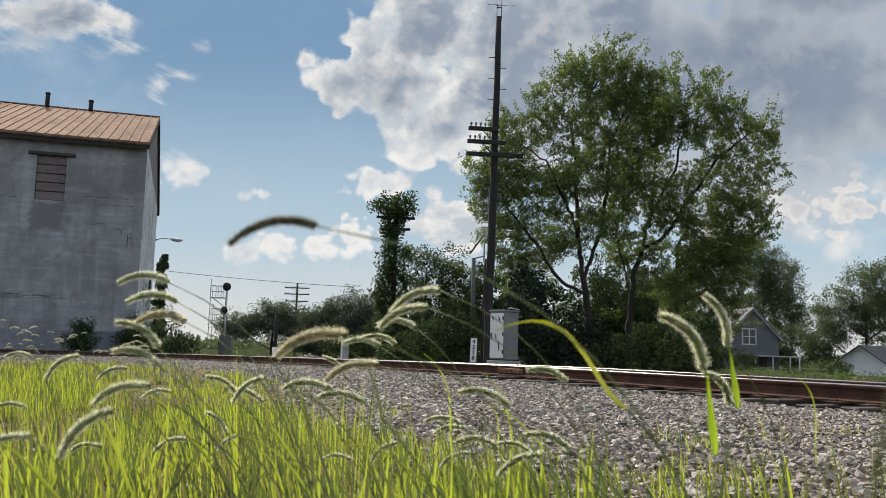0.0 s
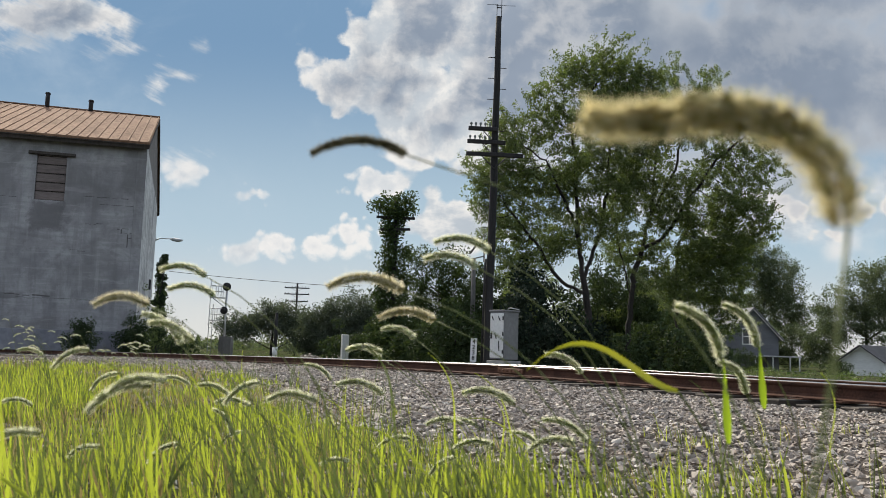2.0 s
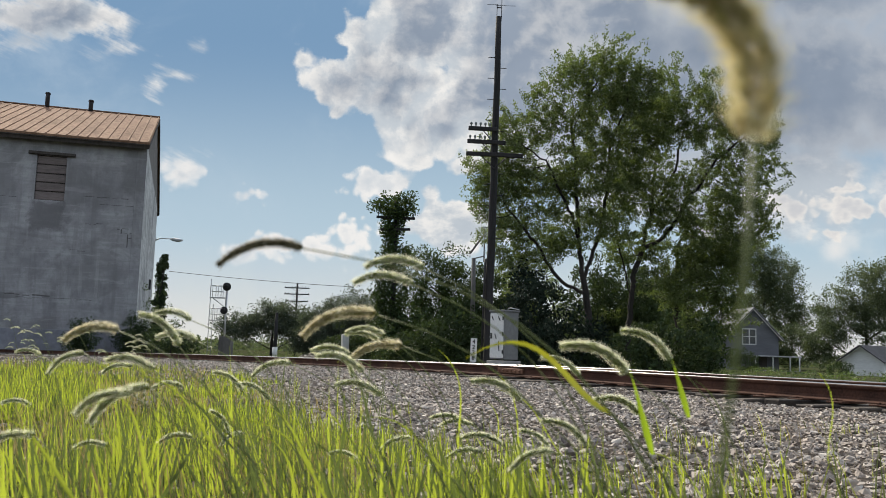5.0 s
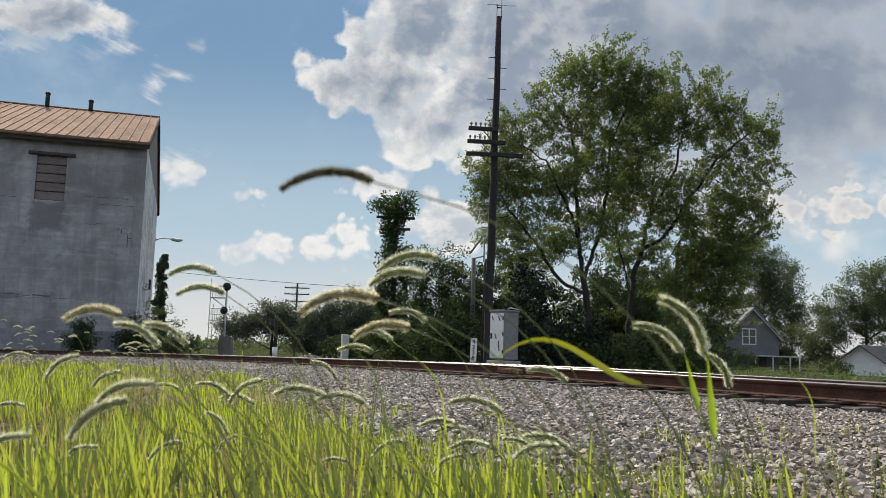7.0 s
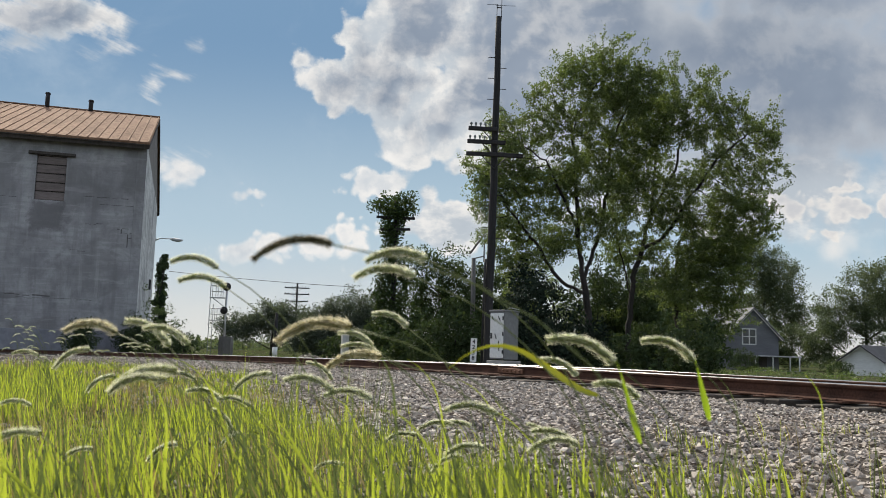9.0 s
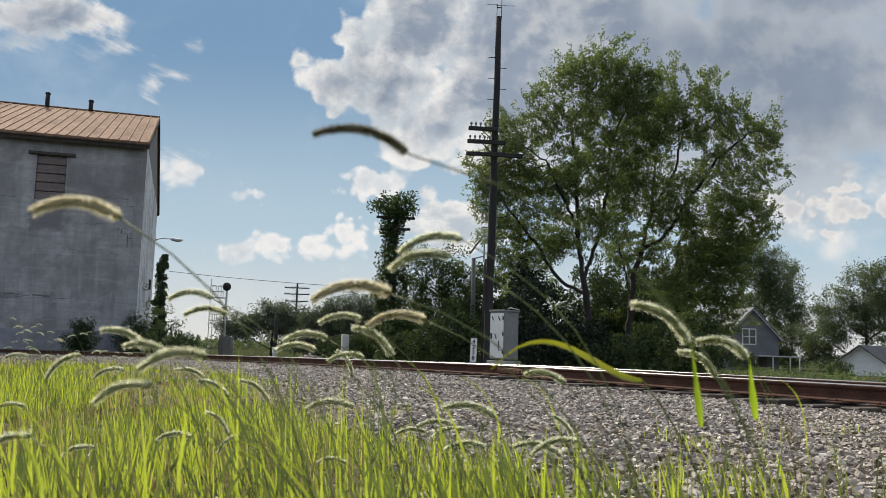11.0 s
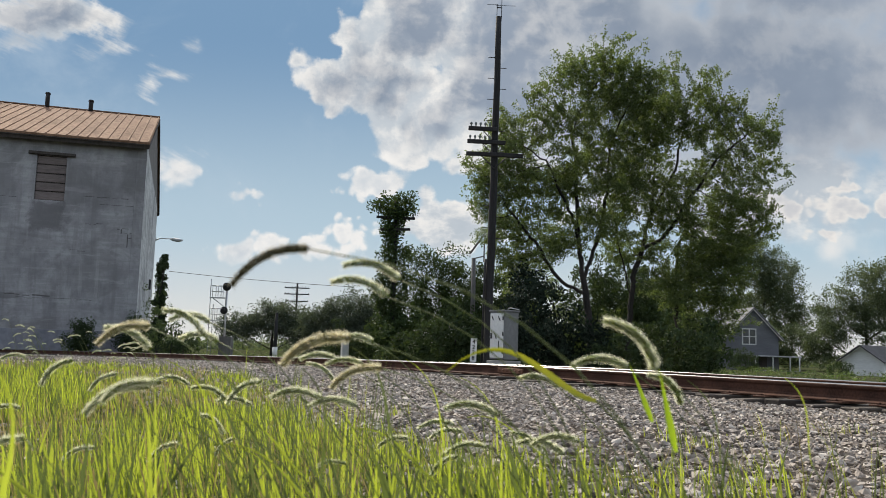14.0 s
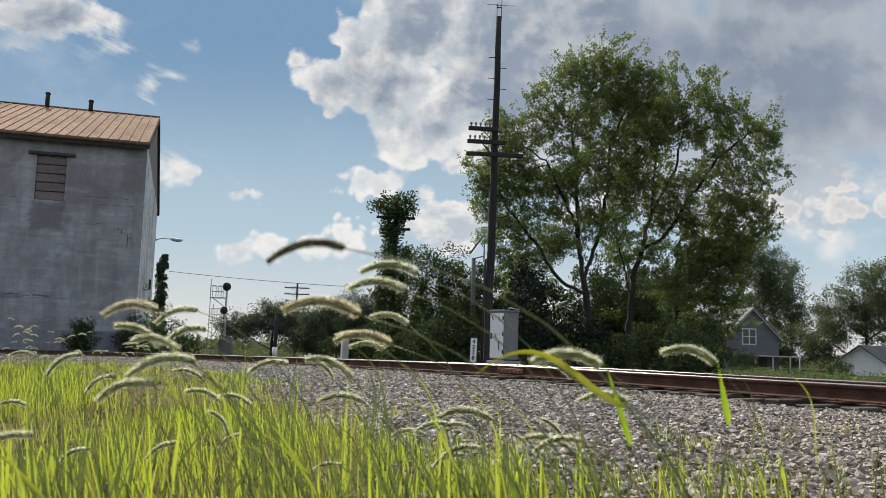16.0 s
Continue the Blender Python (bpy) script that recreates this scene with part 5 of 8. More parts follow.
def grown_tree(y, limbs, lobes, label, seed, per=36, leaf=0.1, tip=0.0048, flatten=0.8):
    """A tree in the place's own coordinates: limbs, the branches grown from them, and leafy shoots on the thin ends."""
    rng = np.random.RandomState(seed)
    pos, parent, home = grow(rng, limbs, lobes, flatten)
    n = len(pos)
    kids = [[] for _ in range(n)]
    for i, p in enumerate(parent):
        if p >= 0:
            kids[p].append(i)
    load = np.zeros(n)
    for i in range(n - 1, -1, -1):
        load[i] = max(1.0, load[i])
        if parent[i] >= 0:
            load[parent[i]] += load[i]
    radius = tip * load ** 0.46
    origin = Vector((limbs[0][1][0][0], y, limbs[0][1][0][1] + 0.2))
    local = pos - np.array((origin.x, 0.0, origin.z))
    wood, thin = [], []
    starts = [i for i in range(n) if parent[i] < 0] + [c for i in range(n) for c in sorted(kids[i], key=lambda q: -load[q])[1:]]
    for i in starts:
        path = [parent[i]] if parent[i] >= 0 else []
        j = i
        while True:
            path.append(j)
            if not kids[j]:
                break
            j = max(kids[j], key=lambda q: load[q])
        if len(path) < 2:
            continue
        r = np.minimum(radius[path], radius[i] * 1.0)
        r[-1] *= 0.4
        big = r[0] > 0.03
        (wood if big else thin).append(tube(local[path], r, 9 if r[0] > 0.07 else 6 if big else 3, cap=False))
    t = thing("tree", Matrix.Translation(origin), label, "tree")
    ends = np.where((radius < tip * 2.35) & (home >= 0))[0]
    crowns = []
    for k in range(len(lobes)):
        sel = ends[home[ends] == k]
        if len(sel) < 2:
            continue
        out = local[sel] - local[parent[sel]]
        out /= np.linalg.norm(out, axis=1)[:, None]
        shoots = (out + np.array((0, 0, 0.25))) * rng.uniform(0.1, 0.34, len(sel))[:, None]
        rise = (pos[sel, 2] - lobes[k][1]) / lobes[k][3]
        tall = (rise > 0.45) & (rng.uniform(0, 1, len(sel)) < 0.22)
        centre = local[sel] + out * 0.08
        shoots[tall] = np.stack((out[tall, 0] * 0.2, out[tall, 1] * 0.2, rng.uniform(0.25, 0.55, tall.sum())), -1)
        centre[tall] += shoots[tall] * 0.8
        for c, h in zip(centre[tall], shoots[tall]):
            thin.append(tube([c - h * 1.1, c, c + h], (0.006, 0.004, 0.002), 3, cap=False))
        centre, shoots = np.concatenate((centre, centre[tall] - shoots[tall] * 0.4)), np.concatenate((shoots, shoots[tall] * 0.7))
        crowns.append(part("crown", fast_mesh("crown", *leaf_cloud(rng, centre, per, (0.15, 0.15, 0.12), leaf, shoots)), M["leaf"], t))
    part("trunk", smooth(fast_mesh("trunk", *joined(wood))), M["bark"], t)
    part("twig_network", fast_mesh("twig_network", *joined(thin)), M["bark"], t)
    return t, crowns


tree_a, crowns_a = grown_tree(34, LIMBS_A, TREE_A, "large leafy green tree with dark forked trunk beyond the track", 3)
tree_b, crowns_b = grown_tree(35, LIMBS_B, TREE_B, "large leafy green tree with dark slanting limbs beyond the track", 8)
build_tree("vine_cover", 41.9, -2.25, -0.3, 5.0, ((-2.2, 7.15, 1.1, 0.62), (-2.38, 5.9, 0.6, 0.7), (-2.28, 4.5, 0.7, 0.95), (-2.3, 2.8, 0.85, 1.2), (-1.9, 1.2, 1.4, 1.1)),
           "dense dark vines climbing an old line pole", 12, clumps=85, per=62, leaf=0.15, spread=0.34, trunk=0, leaf_mat="leaf_vine", category="vine")
build_tree("tree", 48, 0.0, -0.4, 1.6, ((0.2, 5.0, 1.3, 1.2), (-0.7, 3.7, 1.3, 1.3), (1.0, 3.2, 1.3, 1.5), (-0.3, 2.0, 1.8, 1.3), (-1.4, 4.6, 0.9, 1.1)),
           "small leafy green tree behind the line poles", 14, clumps=22, per=85, leaf=0.15, spread=0.45, trunk=0.12, leaf_mat="leaf_vine")
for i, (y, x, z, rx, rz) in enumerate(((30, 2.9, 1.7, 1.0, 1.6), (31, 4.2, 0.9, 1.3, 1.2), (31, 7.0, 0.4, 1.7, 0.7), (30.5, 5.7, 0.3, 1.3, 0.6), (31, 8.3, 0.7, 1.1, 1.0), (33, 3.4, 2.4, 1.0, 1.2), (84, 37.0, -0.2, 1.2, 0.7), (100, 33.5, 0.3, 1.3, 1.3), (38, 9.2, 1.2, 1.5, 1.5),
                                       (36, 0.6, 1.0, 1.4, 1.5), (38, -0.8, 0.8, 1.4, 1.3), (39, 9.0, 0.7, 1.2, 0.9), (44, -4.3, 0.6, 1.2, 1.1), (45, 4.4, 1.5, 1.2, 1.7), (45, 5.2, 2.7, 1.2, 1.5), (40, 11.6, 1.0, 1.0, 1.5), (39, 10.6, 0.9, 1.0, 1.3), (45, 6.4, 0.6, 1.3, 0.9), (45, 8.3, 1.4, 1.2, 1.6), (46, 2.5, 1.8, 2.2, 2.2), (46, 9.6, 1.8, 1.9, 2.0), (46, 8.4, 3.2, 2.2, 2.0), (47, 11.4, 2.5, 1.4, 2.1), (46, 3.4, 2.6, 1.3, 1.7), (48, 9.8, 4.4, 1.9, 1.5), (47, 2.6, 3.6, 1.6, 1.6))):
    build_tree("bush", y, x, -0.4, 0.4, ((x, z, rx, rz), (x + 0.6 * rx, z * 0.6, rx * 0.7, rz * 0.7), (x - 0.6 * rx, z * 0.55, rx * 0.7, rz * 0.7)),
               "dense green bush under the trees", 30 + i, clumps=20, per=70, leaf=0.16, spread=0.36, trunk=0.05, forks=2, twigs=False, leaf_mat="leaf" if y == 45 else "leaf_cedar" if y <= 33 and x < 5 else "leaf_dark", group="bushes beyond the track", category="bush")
FAR_TREES = (
    (95, -17.5, 1.0, 0.2, ((-21.0, 2.2, 2.3, 1.6), (-17.2, 2.9, 2.7, 2.0), (-14.2, 1.9, 3.0, 1.8))),
    (92, -10.0, 1.2, 0.2, ((-11.3, 3.0, 2.5, 1.8), (-8.2, 3.9, 2.6, 2.1), (-10.6, 1.6, 3.4, 1.6), (-6.0, 2.4, 2.4, 2.0), (-8.5, 0.7, 3.0, 1.1), (-12.2, 0.7, 2.5, 1.0))),
    (130, 45.8, 4.0, 0.35, ((44.6, 14.0, 4.3, 3.7), (48.7, 11.2, 3.4, 4.0), (47.0, 6.9, 5.0, 4.7), (43.2, 16.2, 2.9, 2.8), (51.2, 7.4, 2.2, 2.2))),
)
FAR_TREES_EAST = (
    (115, 54.0, 2.0, 0.35, ((54.6, 10.0, 4.3, 3.4), (51.0, 6.4, 3.6, 3.2), (56.5, 5.8, 4.6, 3.8), (48.0, 3.5, 3.2, 2.5), (60, 9, 4, 4))),
    (120, 44.5, 1.0, 0.2, ((43.9, 2.9, 2.9, 2.2), (47.5, 3.0, 2.6, 2.2), (50.0, 1.4, 2.2, 1.6), (46.0, 1.0, 2.6, 1.5))),
    (118, 28.0, 3.0, 0.3, ((26, 6, 4, 4), (31, 8, 4, 4.2), (29.5, 3, 4, 3), (23, 4, 3.5, 3.4)))
)
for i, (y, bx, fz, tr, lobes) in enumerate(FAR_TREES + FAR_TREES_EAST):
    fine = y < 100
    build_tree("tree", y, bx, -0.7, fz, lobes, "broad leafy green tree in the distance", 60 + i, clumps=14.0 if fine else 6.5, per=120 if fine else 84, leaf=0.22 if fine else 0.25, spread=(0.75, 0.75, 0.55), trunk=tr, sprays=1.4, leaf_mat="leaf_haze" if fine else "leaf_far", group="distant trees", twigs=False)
build_tree("vine_cover", 58, -17.95, -0.6, 3.0, ((-17.95, 5.2, 0.32, 0.9), (-17.95, 3.9, 0.3, 0.9), (-17.95, 2.6, 0.35, 1.0), (-17.95, 1.3, 0.45, 1.0)),
           "dark vines round a post behind the warehouse", 80, clumps=110, per=60, leaf=0.19, spread=0.22, trunk=0.16, forks=1, leaf_mat="leaf_dark", category="vine")
for i, (y, x, z, rx, rz, lf) in enumerate(((50, -15.2, 1.1, 0.8, 1.2, "leaf"), (50, -14.3, 0.6, 0.8, 0.6, "leaf"), (52, -16.5, 2.8, 0.5, 1.5, "leaf"), (46, -13.6, 0.5, 0.8, 0.8, "leaf_dark"),
                                           (56.9, -22.5, 0.6, 0.8, 1.2, "leaf_dark"), (60.0, -20.0, 0.5, 1.1, 1.4, "leaf_dark"), (46, -12.9, 0.4, 0.9, 0.9, "leaf_dark"))):
    build_tree("bush", y, x, -0.4, 0.3, ((x, z, rx, rz), (x + 0.5 * rx, z * 0.5, rx * 0.8, rz * 0.6), (x - 0.5 * rx, z * 0.5, rx * 0.8, rz * 0.6)),
               "weedy bush against the warehouse", 90 + i, clumps=26, per=120 if y > 55 else 30, leaf=0.15 if y > 55 else 0.13, spread=0.5 if y > 55 else 0.26, trunk=0.03, forks=2, twigs=False, leaf_mat=lf, group="bushes by the warehouse", category="bush")


def build_woods():
    """The far line of woods round the horizon, and low weeds beyond the track."""
    rng = np.random.RandomState(77)
    c = []
    for y0, hmax, n, x0, x1 in ((210, 3.2, 260, -110, 130), (330, 5.0, 220, -190, 200)):
        x = rng.uniform(x0, x1, n)
        h = hmax * (0.55 + 0.45 * np.sin(x * 0.11) * np.sin(x * 0.043 + 1))
        c.append(np.stack((x, y0 + rng.uniform(-12, 12, n), -0.6 + h * rng.uniform(0, 1, n)), -1))
    for a in np.linspace(0.6, 2 * np.pi - 0.6, 260):
        c.append(np.array([[260 * math.sin(a), 260 * math.cos(a), rng.uniform(0, 6)]]))
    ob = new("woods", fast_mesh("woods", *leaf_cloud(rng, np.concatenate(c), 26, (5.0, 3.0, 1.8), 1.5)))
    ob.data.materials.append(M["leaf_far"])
    tagged(ob, "hazy line of far woods on the horizon", "woods", kind="stuff")
    n = 1000
    x, y = rng.uniform(-32, 60, n), rng.uniform(14, 100, n)
    keep = ((x - 4.35) * 0.9135 + (y - 8.87) * 0.407 > 4.8)
    x, y = x[keep], y[keep]
    c = np.stack((x, y, ground_height(x, y) + rng.uniform(0.05, 0.35, len(x))), -1)
    ob = new("weeds", fast_mesh("weeds", *leaf_cloud(rng, c, 26, (0.6, 0.5, 0.3), 0.14)))
    ob.data.materials.append(M["weed_leaf"])
    tagged(ob, "bright green weeds beyond the track", "weeds", kind="stuff")


M["weed_leaf"] = material("weed_leaf", (0.06, 0.1, 0.02), (0.15, 0.2, 0.05), 3, 0.4, 0.6, 0.0, through_light=0.4, vary="island")
build_woods()


def build_mound():
    rng = np.random.RandomState(21)
    for x, r in ((-8.6, 1.1), (-7.0, 0.9)):
        pieces = []
        for v, f in stone_shapes(6, 31):
            for _ in range(60):
                a, q = rng.uniform(0, 6.28), r * math.sqrt(rng.uniform(0, 1))
                h = 0.5 * (1 - q / r)
                pieces.append((v * rng.uniform(0.12, 0.25) + np.array((q * math.cos(a), q * math.sin(a), h * rng.uniform(0.6, 1))), f))
        ob = new("gravel_heap", fast_mesh("gravel_heap", *joined(pieces)))
        ob.data.materials.append(M["stone"])
        ob.location = (x, 60, -0.42)
        tagged(ob, "low heap of grey gravel beyond the track", "gravel heap", "gravel heaps", kind="stuff")


build_mound()


# ---- grass ----
def blades(rng, xy, z0, height, width, lean, bend):
    """Verts and quads of curved grass blades; lean towards -x is with the wind."""
    n = len(xy)
    a = rng.normal(0, 1.5, n)
    side = np.stack((np.cos(a), np.sin(a), np.zeros(n)), -1)
    push = np.stack((-rng.normal(lean, 0.3, n), rng.normal(0, 0.26, n), np.zeros(n)), -1)
    base = np.stack((xy[:, 0], xy[:, 1], z0), -1)
    h, w = height[:, None], width[:, None]
    up = np.array((0, 0, 1.0))
    rows = []
    for t in (0.0, 0.38, 0.72, 1.0):
        c = base + up * h * (t - 0.12 * bend * t ** 3) + push * h * (t * 0.35 + bend * t * t)
        k = w * (0.55 + 0.9 * t - 1.4 * t * t) if t < 1 else w * 0.04
        rows.append((c - side * k, c + side * k))
    v = np.stack([q for r in rows for q in r], 1).reshape(-1, 3)
    i = np.arange(n)[:, None] * 8
    f = np.concatenate([i + np.array((2 * k, 2 * k + 1, 2 * k + 3, 2 * k + 2)) for k in range(3)], 0)
    return v, f


def build_grass():
    rng = np.random.RandomState(5)
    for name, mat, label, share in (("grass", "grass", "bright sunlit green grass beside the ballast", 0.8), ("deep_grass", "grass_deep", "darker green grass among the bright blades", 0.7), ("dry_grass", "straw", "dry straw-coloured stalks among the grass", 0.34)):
        out = []
        for y0, y1, n, h, w in ((2.5, 4.5, 11000, 0.07, 0.0025), (4.5, 8, 22000, 0.065, 0.0033), (8, 13.5, 15000, 0.06, 0.0055), (13.5, 17, 1500, 0.06, 0.008)):
            n = int(n * share)
            y = rng.uniform(y0, y1, n)
            edge = grass_edge(y) + rng.normal(0, 0.12, n) * y / 4
            x = edge - (edge + 0.62 * y) * rng.uniform(0, 1, n) ** 0.9
            patch = np.sin(x * 5.1 + 2 * np.sin(y * 3.3)) * np.sin(y * 4.3 + 1.4) + 1.0 * np.sin(x * 1.9 + 1.3 * np.sin(y * 0.9 + 2)) * np.sin(y * 1.3 + 0.7 * np.sin(x * 2.2))
            clump = (patch if share != 0.34 else -0.6 * patch) + rng.normal(0, 0.34, n)
            keep = clump > 0.34
            x, y = x[keep], y[keep]
            ok = ((x - 4.35) * 0.9135 + (y - 8.87) * 0.407) < np.where(y > 8, -5.0, -4.2) + rng.normal(0, 0.2, len(x))
            x, y = x[ok], y[ok]
            m = len(x)
            hh = h * np.clip(rng.lognormal(0, 0.45, m), 0.3, 2.4) * (1 + 0.35 * np.clip((grass_edge(y) - x) / (0.3 * y), 0, 1))
            out.append(blades(rng, np.stack((x, y), -1), ground_height(x, y) - 0.005, hh, w * rng.uniform(0.7, 1.4, m), 0.1, 0.3))
        # coarser grass all round and behind
        m = int(16000 * share)
        ang, far = rng.uniform(0, 6.283, m), 1.2 + 13 * rng.uniform(0, 1, m) ** 0.7
        x, y = far * np.sin(ang), far * np.cos(ang)
        ok = (((x - 4.35) * 0.9135 + (y - 8.87) * 0.407) < -5.2) & ~((y > 0.8) & (np.abs(x) < 0.62 * y + 0.4))
        x, y = x[ok], y[ok]
        out.append(blades(rng, np.stack((x, y), -1), ground_height(x, y) - 0.005, 0.1 * rng.lognormal(0, 0.4, len(x)), 0.006 * rng.uniform(0.7, 1.4, len(x)), 0.2, 0.4))
        # thin strays in the ballast
        m = int(260 * share)
        spot = rng.randint(0, 16, m)
        sy, su = np.random.RandomState(9).uniform(2.5, 6, 16), np.random.RandomState(10).uniform(-0.05, 0.46, 16)
        y = sy[spot] + rng.normal(0, 0.12, m)
        x = su[spot] * sy[spot] + rng.normal(0, 0.09, m)
        out.append(blades(rng, np.stack((x, y), -1), ground_height(x, y), 0.07 * rng.lognormal(0, 0.4, m), 0.003 * rng.uniform(0.7, 1.4, m), 0.3, 0.4))
        ob = new(name, fast_mesh(name, *joined(out)))
        ob.data.materials.append(M[mat])
        tagged(ob, label, "grass", kind="stuff")


build_grass()
TUFTS = []


def build_tufts():
    """Tufts close to the camera, each rooted by itself so that the wind can move it."""
    rng = np.random.RandomState(15)
    kinds = []
    for k in range(7):
        n = 17 if k < 5 else 9
        tuft = []
        for _ in range(n):
            v, f = blades(rng, rng.normal(0, 0.06, (1, 2)), np.full(1, -0.01), (0.25 if k < 5 else 0.2) * np.clip(rng.lognormal(-0.1, 0.32, 1), 0.4, 1.3), 0.0033 * rng.lognormal(0.0, 0.55, 1), 0.09, 0.24)
            me = fast_mesh("blade", v, f)
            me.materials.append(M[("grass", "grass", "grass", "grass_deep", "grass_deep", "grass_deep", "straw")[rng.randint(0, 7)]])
            tuft.append(me)
        kinds.append(tuft)
    lush = []
    for _ in range(26):
        v, f = blades(rng, rng.normal(0, 0.04, (1, 2)), np.full(1, -0.01), 0.23 * np.clip(rng.lognormal(-0.15, 0.35, 1), 0.3, 1.25), 0.0044 * rng.lognormal(0.0, 0.4, 1), 0.08, 0.24)
        me = fast_mesh("blade", v, f)
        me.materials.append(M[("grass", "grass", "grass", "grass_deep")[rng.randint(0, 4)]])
        lush.append(me)
    kinds.append(lush)
    thin = []
    for k in range(15):
        v, f = blades(rng, rng.normal(0, 0.07, (1, 2)), np.full(1, -0.01), 0.3 * np.clip(rng.lognormal(-0.1, 0.3, 1), 0.4, 1.2), 0.0021 * rng.lognormal(0.0, 0.3, 1), 0.16, 0.3)
        me = fast_mesh("blade", v, f)
        me.materials.append(M[("grass_deep", "straw", "grass_deep", "grass")[k % 4]])
        thin.append(me)
    spots = []
    for _ in range(78):
        y = rng.uniform(1.15, 2.7)
        u = rng.uniform(-0.52, 0.1 if y > 1.6 else 0.02)
        spots.append((u * y, y, (0.95 - 0.2 * max(0.0, y - 1.3)) * (1.12 if u < -0.25 else 1.0) * rng.uniform(0.78, 1.15)))
    for _ in range(14):
        y = rng.uniform(1.2, 1.9)
        spots.append((rng.uniform(-0.52, -0.3) * y, y, rng.uniform(0.95, 1.2)))
    for u, y in ((0.3, 1.5), (0.34, 1.35), (0.27, 1.9), (0.4, 2.0), (0.2, 1.7), (0.15, 2.2), (0.44, 1.6), (0.36, 2.4), (0.12, 1.5), (0.22, 2.5), (0.48, 2.2), (0.31, 2.1), (0.08, 2.6), (0.17, 1.9)):
        spots.append((u * y, y, 0.92))
    for u, y in ((0.08, 1.3), (0.1, 1.26), (0.075, 1.38), (0.157, 1.3), (0.27, 1.28), (0.26, 1.34), (0.33, 1.3), (0.0, 1.3), (0.02, 1.24), (-0.06, 1.3), (0.05, 1.25), (0.12, 1.35), (0.09, 1.42), (0.165, 1.38), (0.055, 1.45), (-0.12, 1.28), (-0.46, 1.2)):
        spots.append((u * y, y, rng.uniform(0.98, 1.2)))
    for i, (x, y, s) in enumerate(spots + [(u * y, y, s) for u, y, s in zip(rng.uniform(-0.25, -0.06, 22), rng.uniform(1.4, 2.4, 22), rng.uniform(1.0, 1.35, 22))]):
        ob = thing("grass_tuft", pose(x, y, float(ground_height(x, y))), "tuft of bright green grass blades leaning in the wind", "grass", "grass tufts in front")
        ob.scale = (s, s, s)
        for me in thin if i >= len(spots) else kinds[rng.randint(0, 7) if i < len(spots) - 17 else 7]:
            part("blade", me, me.materials[0], ob)
        TUFTS.append((ob, rng.uniform(0, 360), rng.uniform(0, 6.28)))


build_tufts()


# ---- foxtails ----
def foxtail_head(length, seed, fat=1.0, bow=0.62, hairs=1700, tone=""):
    """Seed core and bristles of one nodding head: it starts at the origin, runs along +z and bows towards +x."""
    rng = np.random.RandomState(seed)

    def spine(t):
        arch = t * (1 - t) if tone != "_ripe" else 1.55 * t * np.clip(1 - t, 0, 2) ** 1.7
        return np.stack((bow * length * arch, 0 * t, length * t), -1)

    def frame_at(t):
        d = spine(t + 0.01) - spine(t - 0.01)
        d /= np.linalg.norm(d, axis=1)[:, None]
        side = np.tile(np.array((0.0, 1.0, 0.0)), (len(t), 1))
        return d, side, np.cross(d, side)

    n = 260
    t = rng.uniform(0.01, 0.99, n)
    a = rng.uniform(0, 6.283, n)
    d, s, w = frame_at(t)
    r = 0.0036 * fat * (length / 0.065) * np.sqrt(np.clip(1.12 - np.abs(2 * t - 0.85) ** 3.5, 0.2, 1))
    if tone == "_ripe":
        r = r * (1.1 + 0.6 * np.sin(t * 47.0) * np.sin(t * 19.0 + a))
    out = np.cos(a)[:, None] * s + np.sin(a)[:, None] * w
    c = spine(t) + out * (r * 0.62)[:, None]
    k = 0.0018 * (length / 0.065)
    oct_v = np.array(((1, 0, 0), (0, 1, 0), (-1, 0, 0), (0, -1, 0), (0, 0, 1.6), (0, 0, -1.2)), dtype=float) * k
    basis = np.stack((s, out, d), -1)
    v = np.einsum("nab,vb->nva", basis, oct_v) + c[:, None, :]
    oct_f = np.array(((0, 1, 4), (1, 2, 4), (2, 3, 4), (3, 0, 4), (1, 0, 5), (2, 1, 5), (3, 2, 5), (0, 3, 5)))
    f = oct_f[None] + (np.arange(n) * 6)[:, None, None]
    core = fast_mesh("seeds", v.reshape(-1, 3), f.reshape(-1, 3))
    core.materials.append(M["seed" + tone])
    m = hairs
    t = rng.uniform(0.0, 1.0, m)
    a = rng.uniform(0, 6.283, m)
    d, s, w = frame_at(t)
    out = np.cos(a)[:, None] * s + np.sin(a)[:, None] * w
    way = out * rng.uniform(0.6, 1.1, m)[:, None] + d * rng.uniform(0.35, 0.9, m)[:, None]
    way /= np.linalg.norm(way, axis=1)[:, None]
    ln = (0.0072 * fat * length / 0.065) * rng.uniform(0.6, 1.15, m) * (1 - 0.35 * t)
    p = spine(t) + out * (0.0018 * fat * length / 0.065)
    wd = np.cross(way, rng.normal(size=(m, 3)))
    wd *= (0.00023 * fat * (length / 0.065) / np.linalg.norm(wd, axis=1))[:, None]
    v = np.stack((p - wd, p + wd, p + way * ln[:, None]), 1).reshape(-1, 3)
    hair = fast_mesh("bristles", v, np.arange(3 * m).reshape(m, 3))
    hair.materials.append(M["bristle" + tone])
    return core, hair


HEADS = [foxtail_head(0.065, 50 + k) for k in range(4)] + [foxtail_head(0.065, 59, 1.1, 1.0, 2200, "_ripe"), foxtail_head(0.065, 61, 0.75, tone="_dark"), foxtail_head(0.065, 62, tone="_tan")]


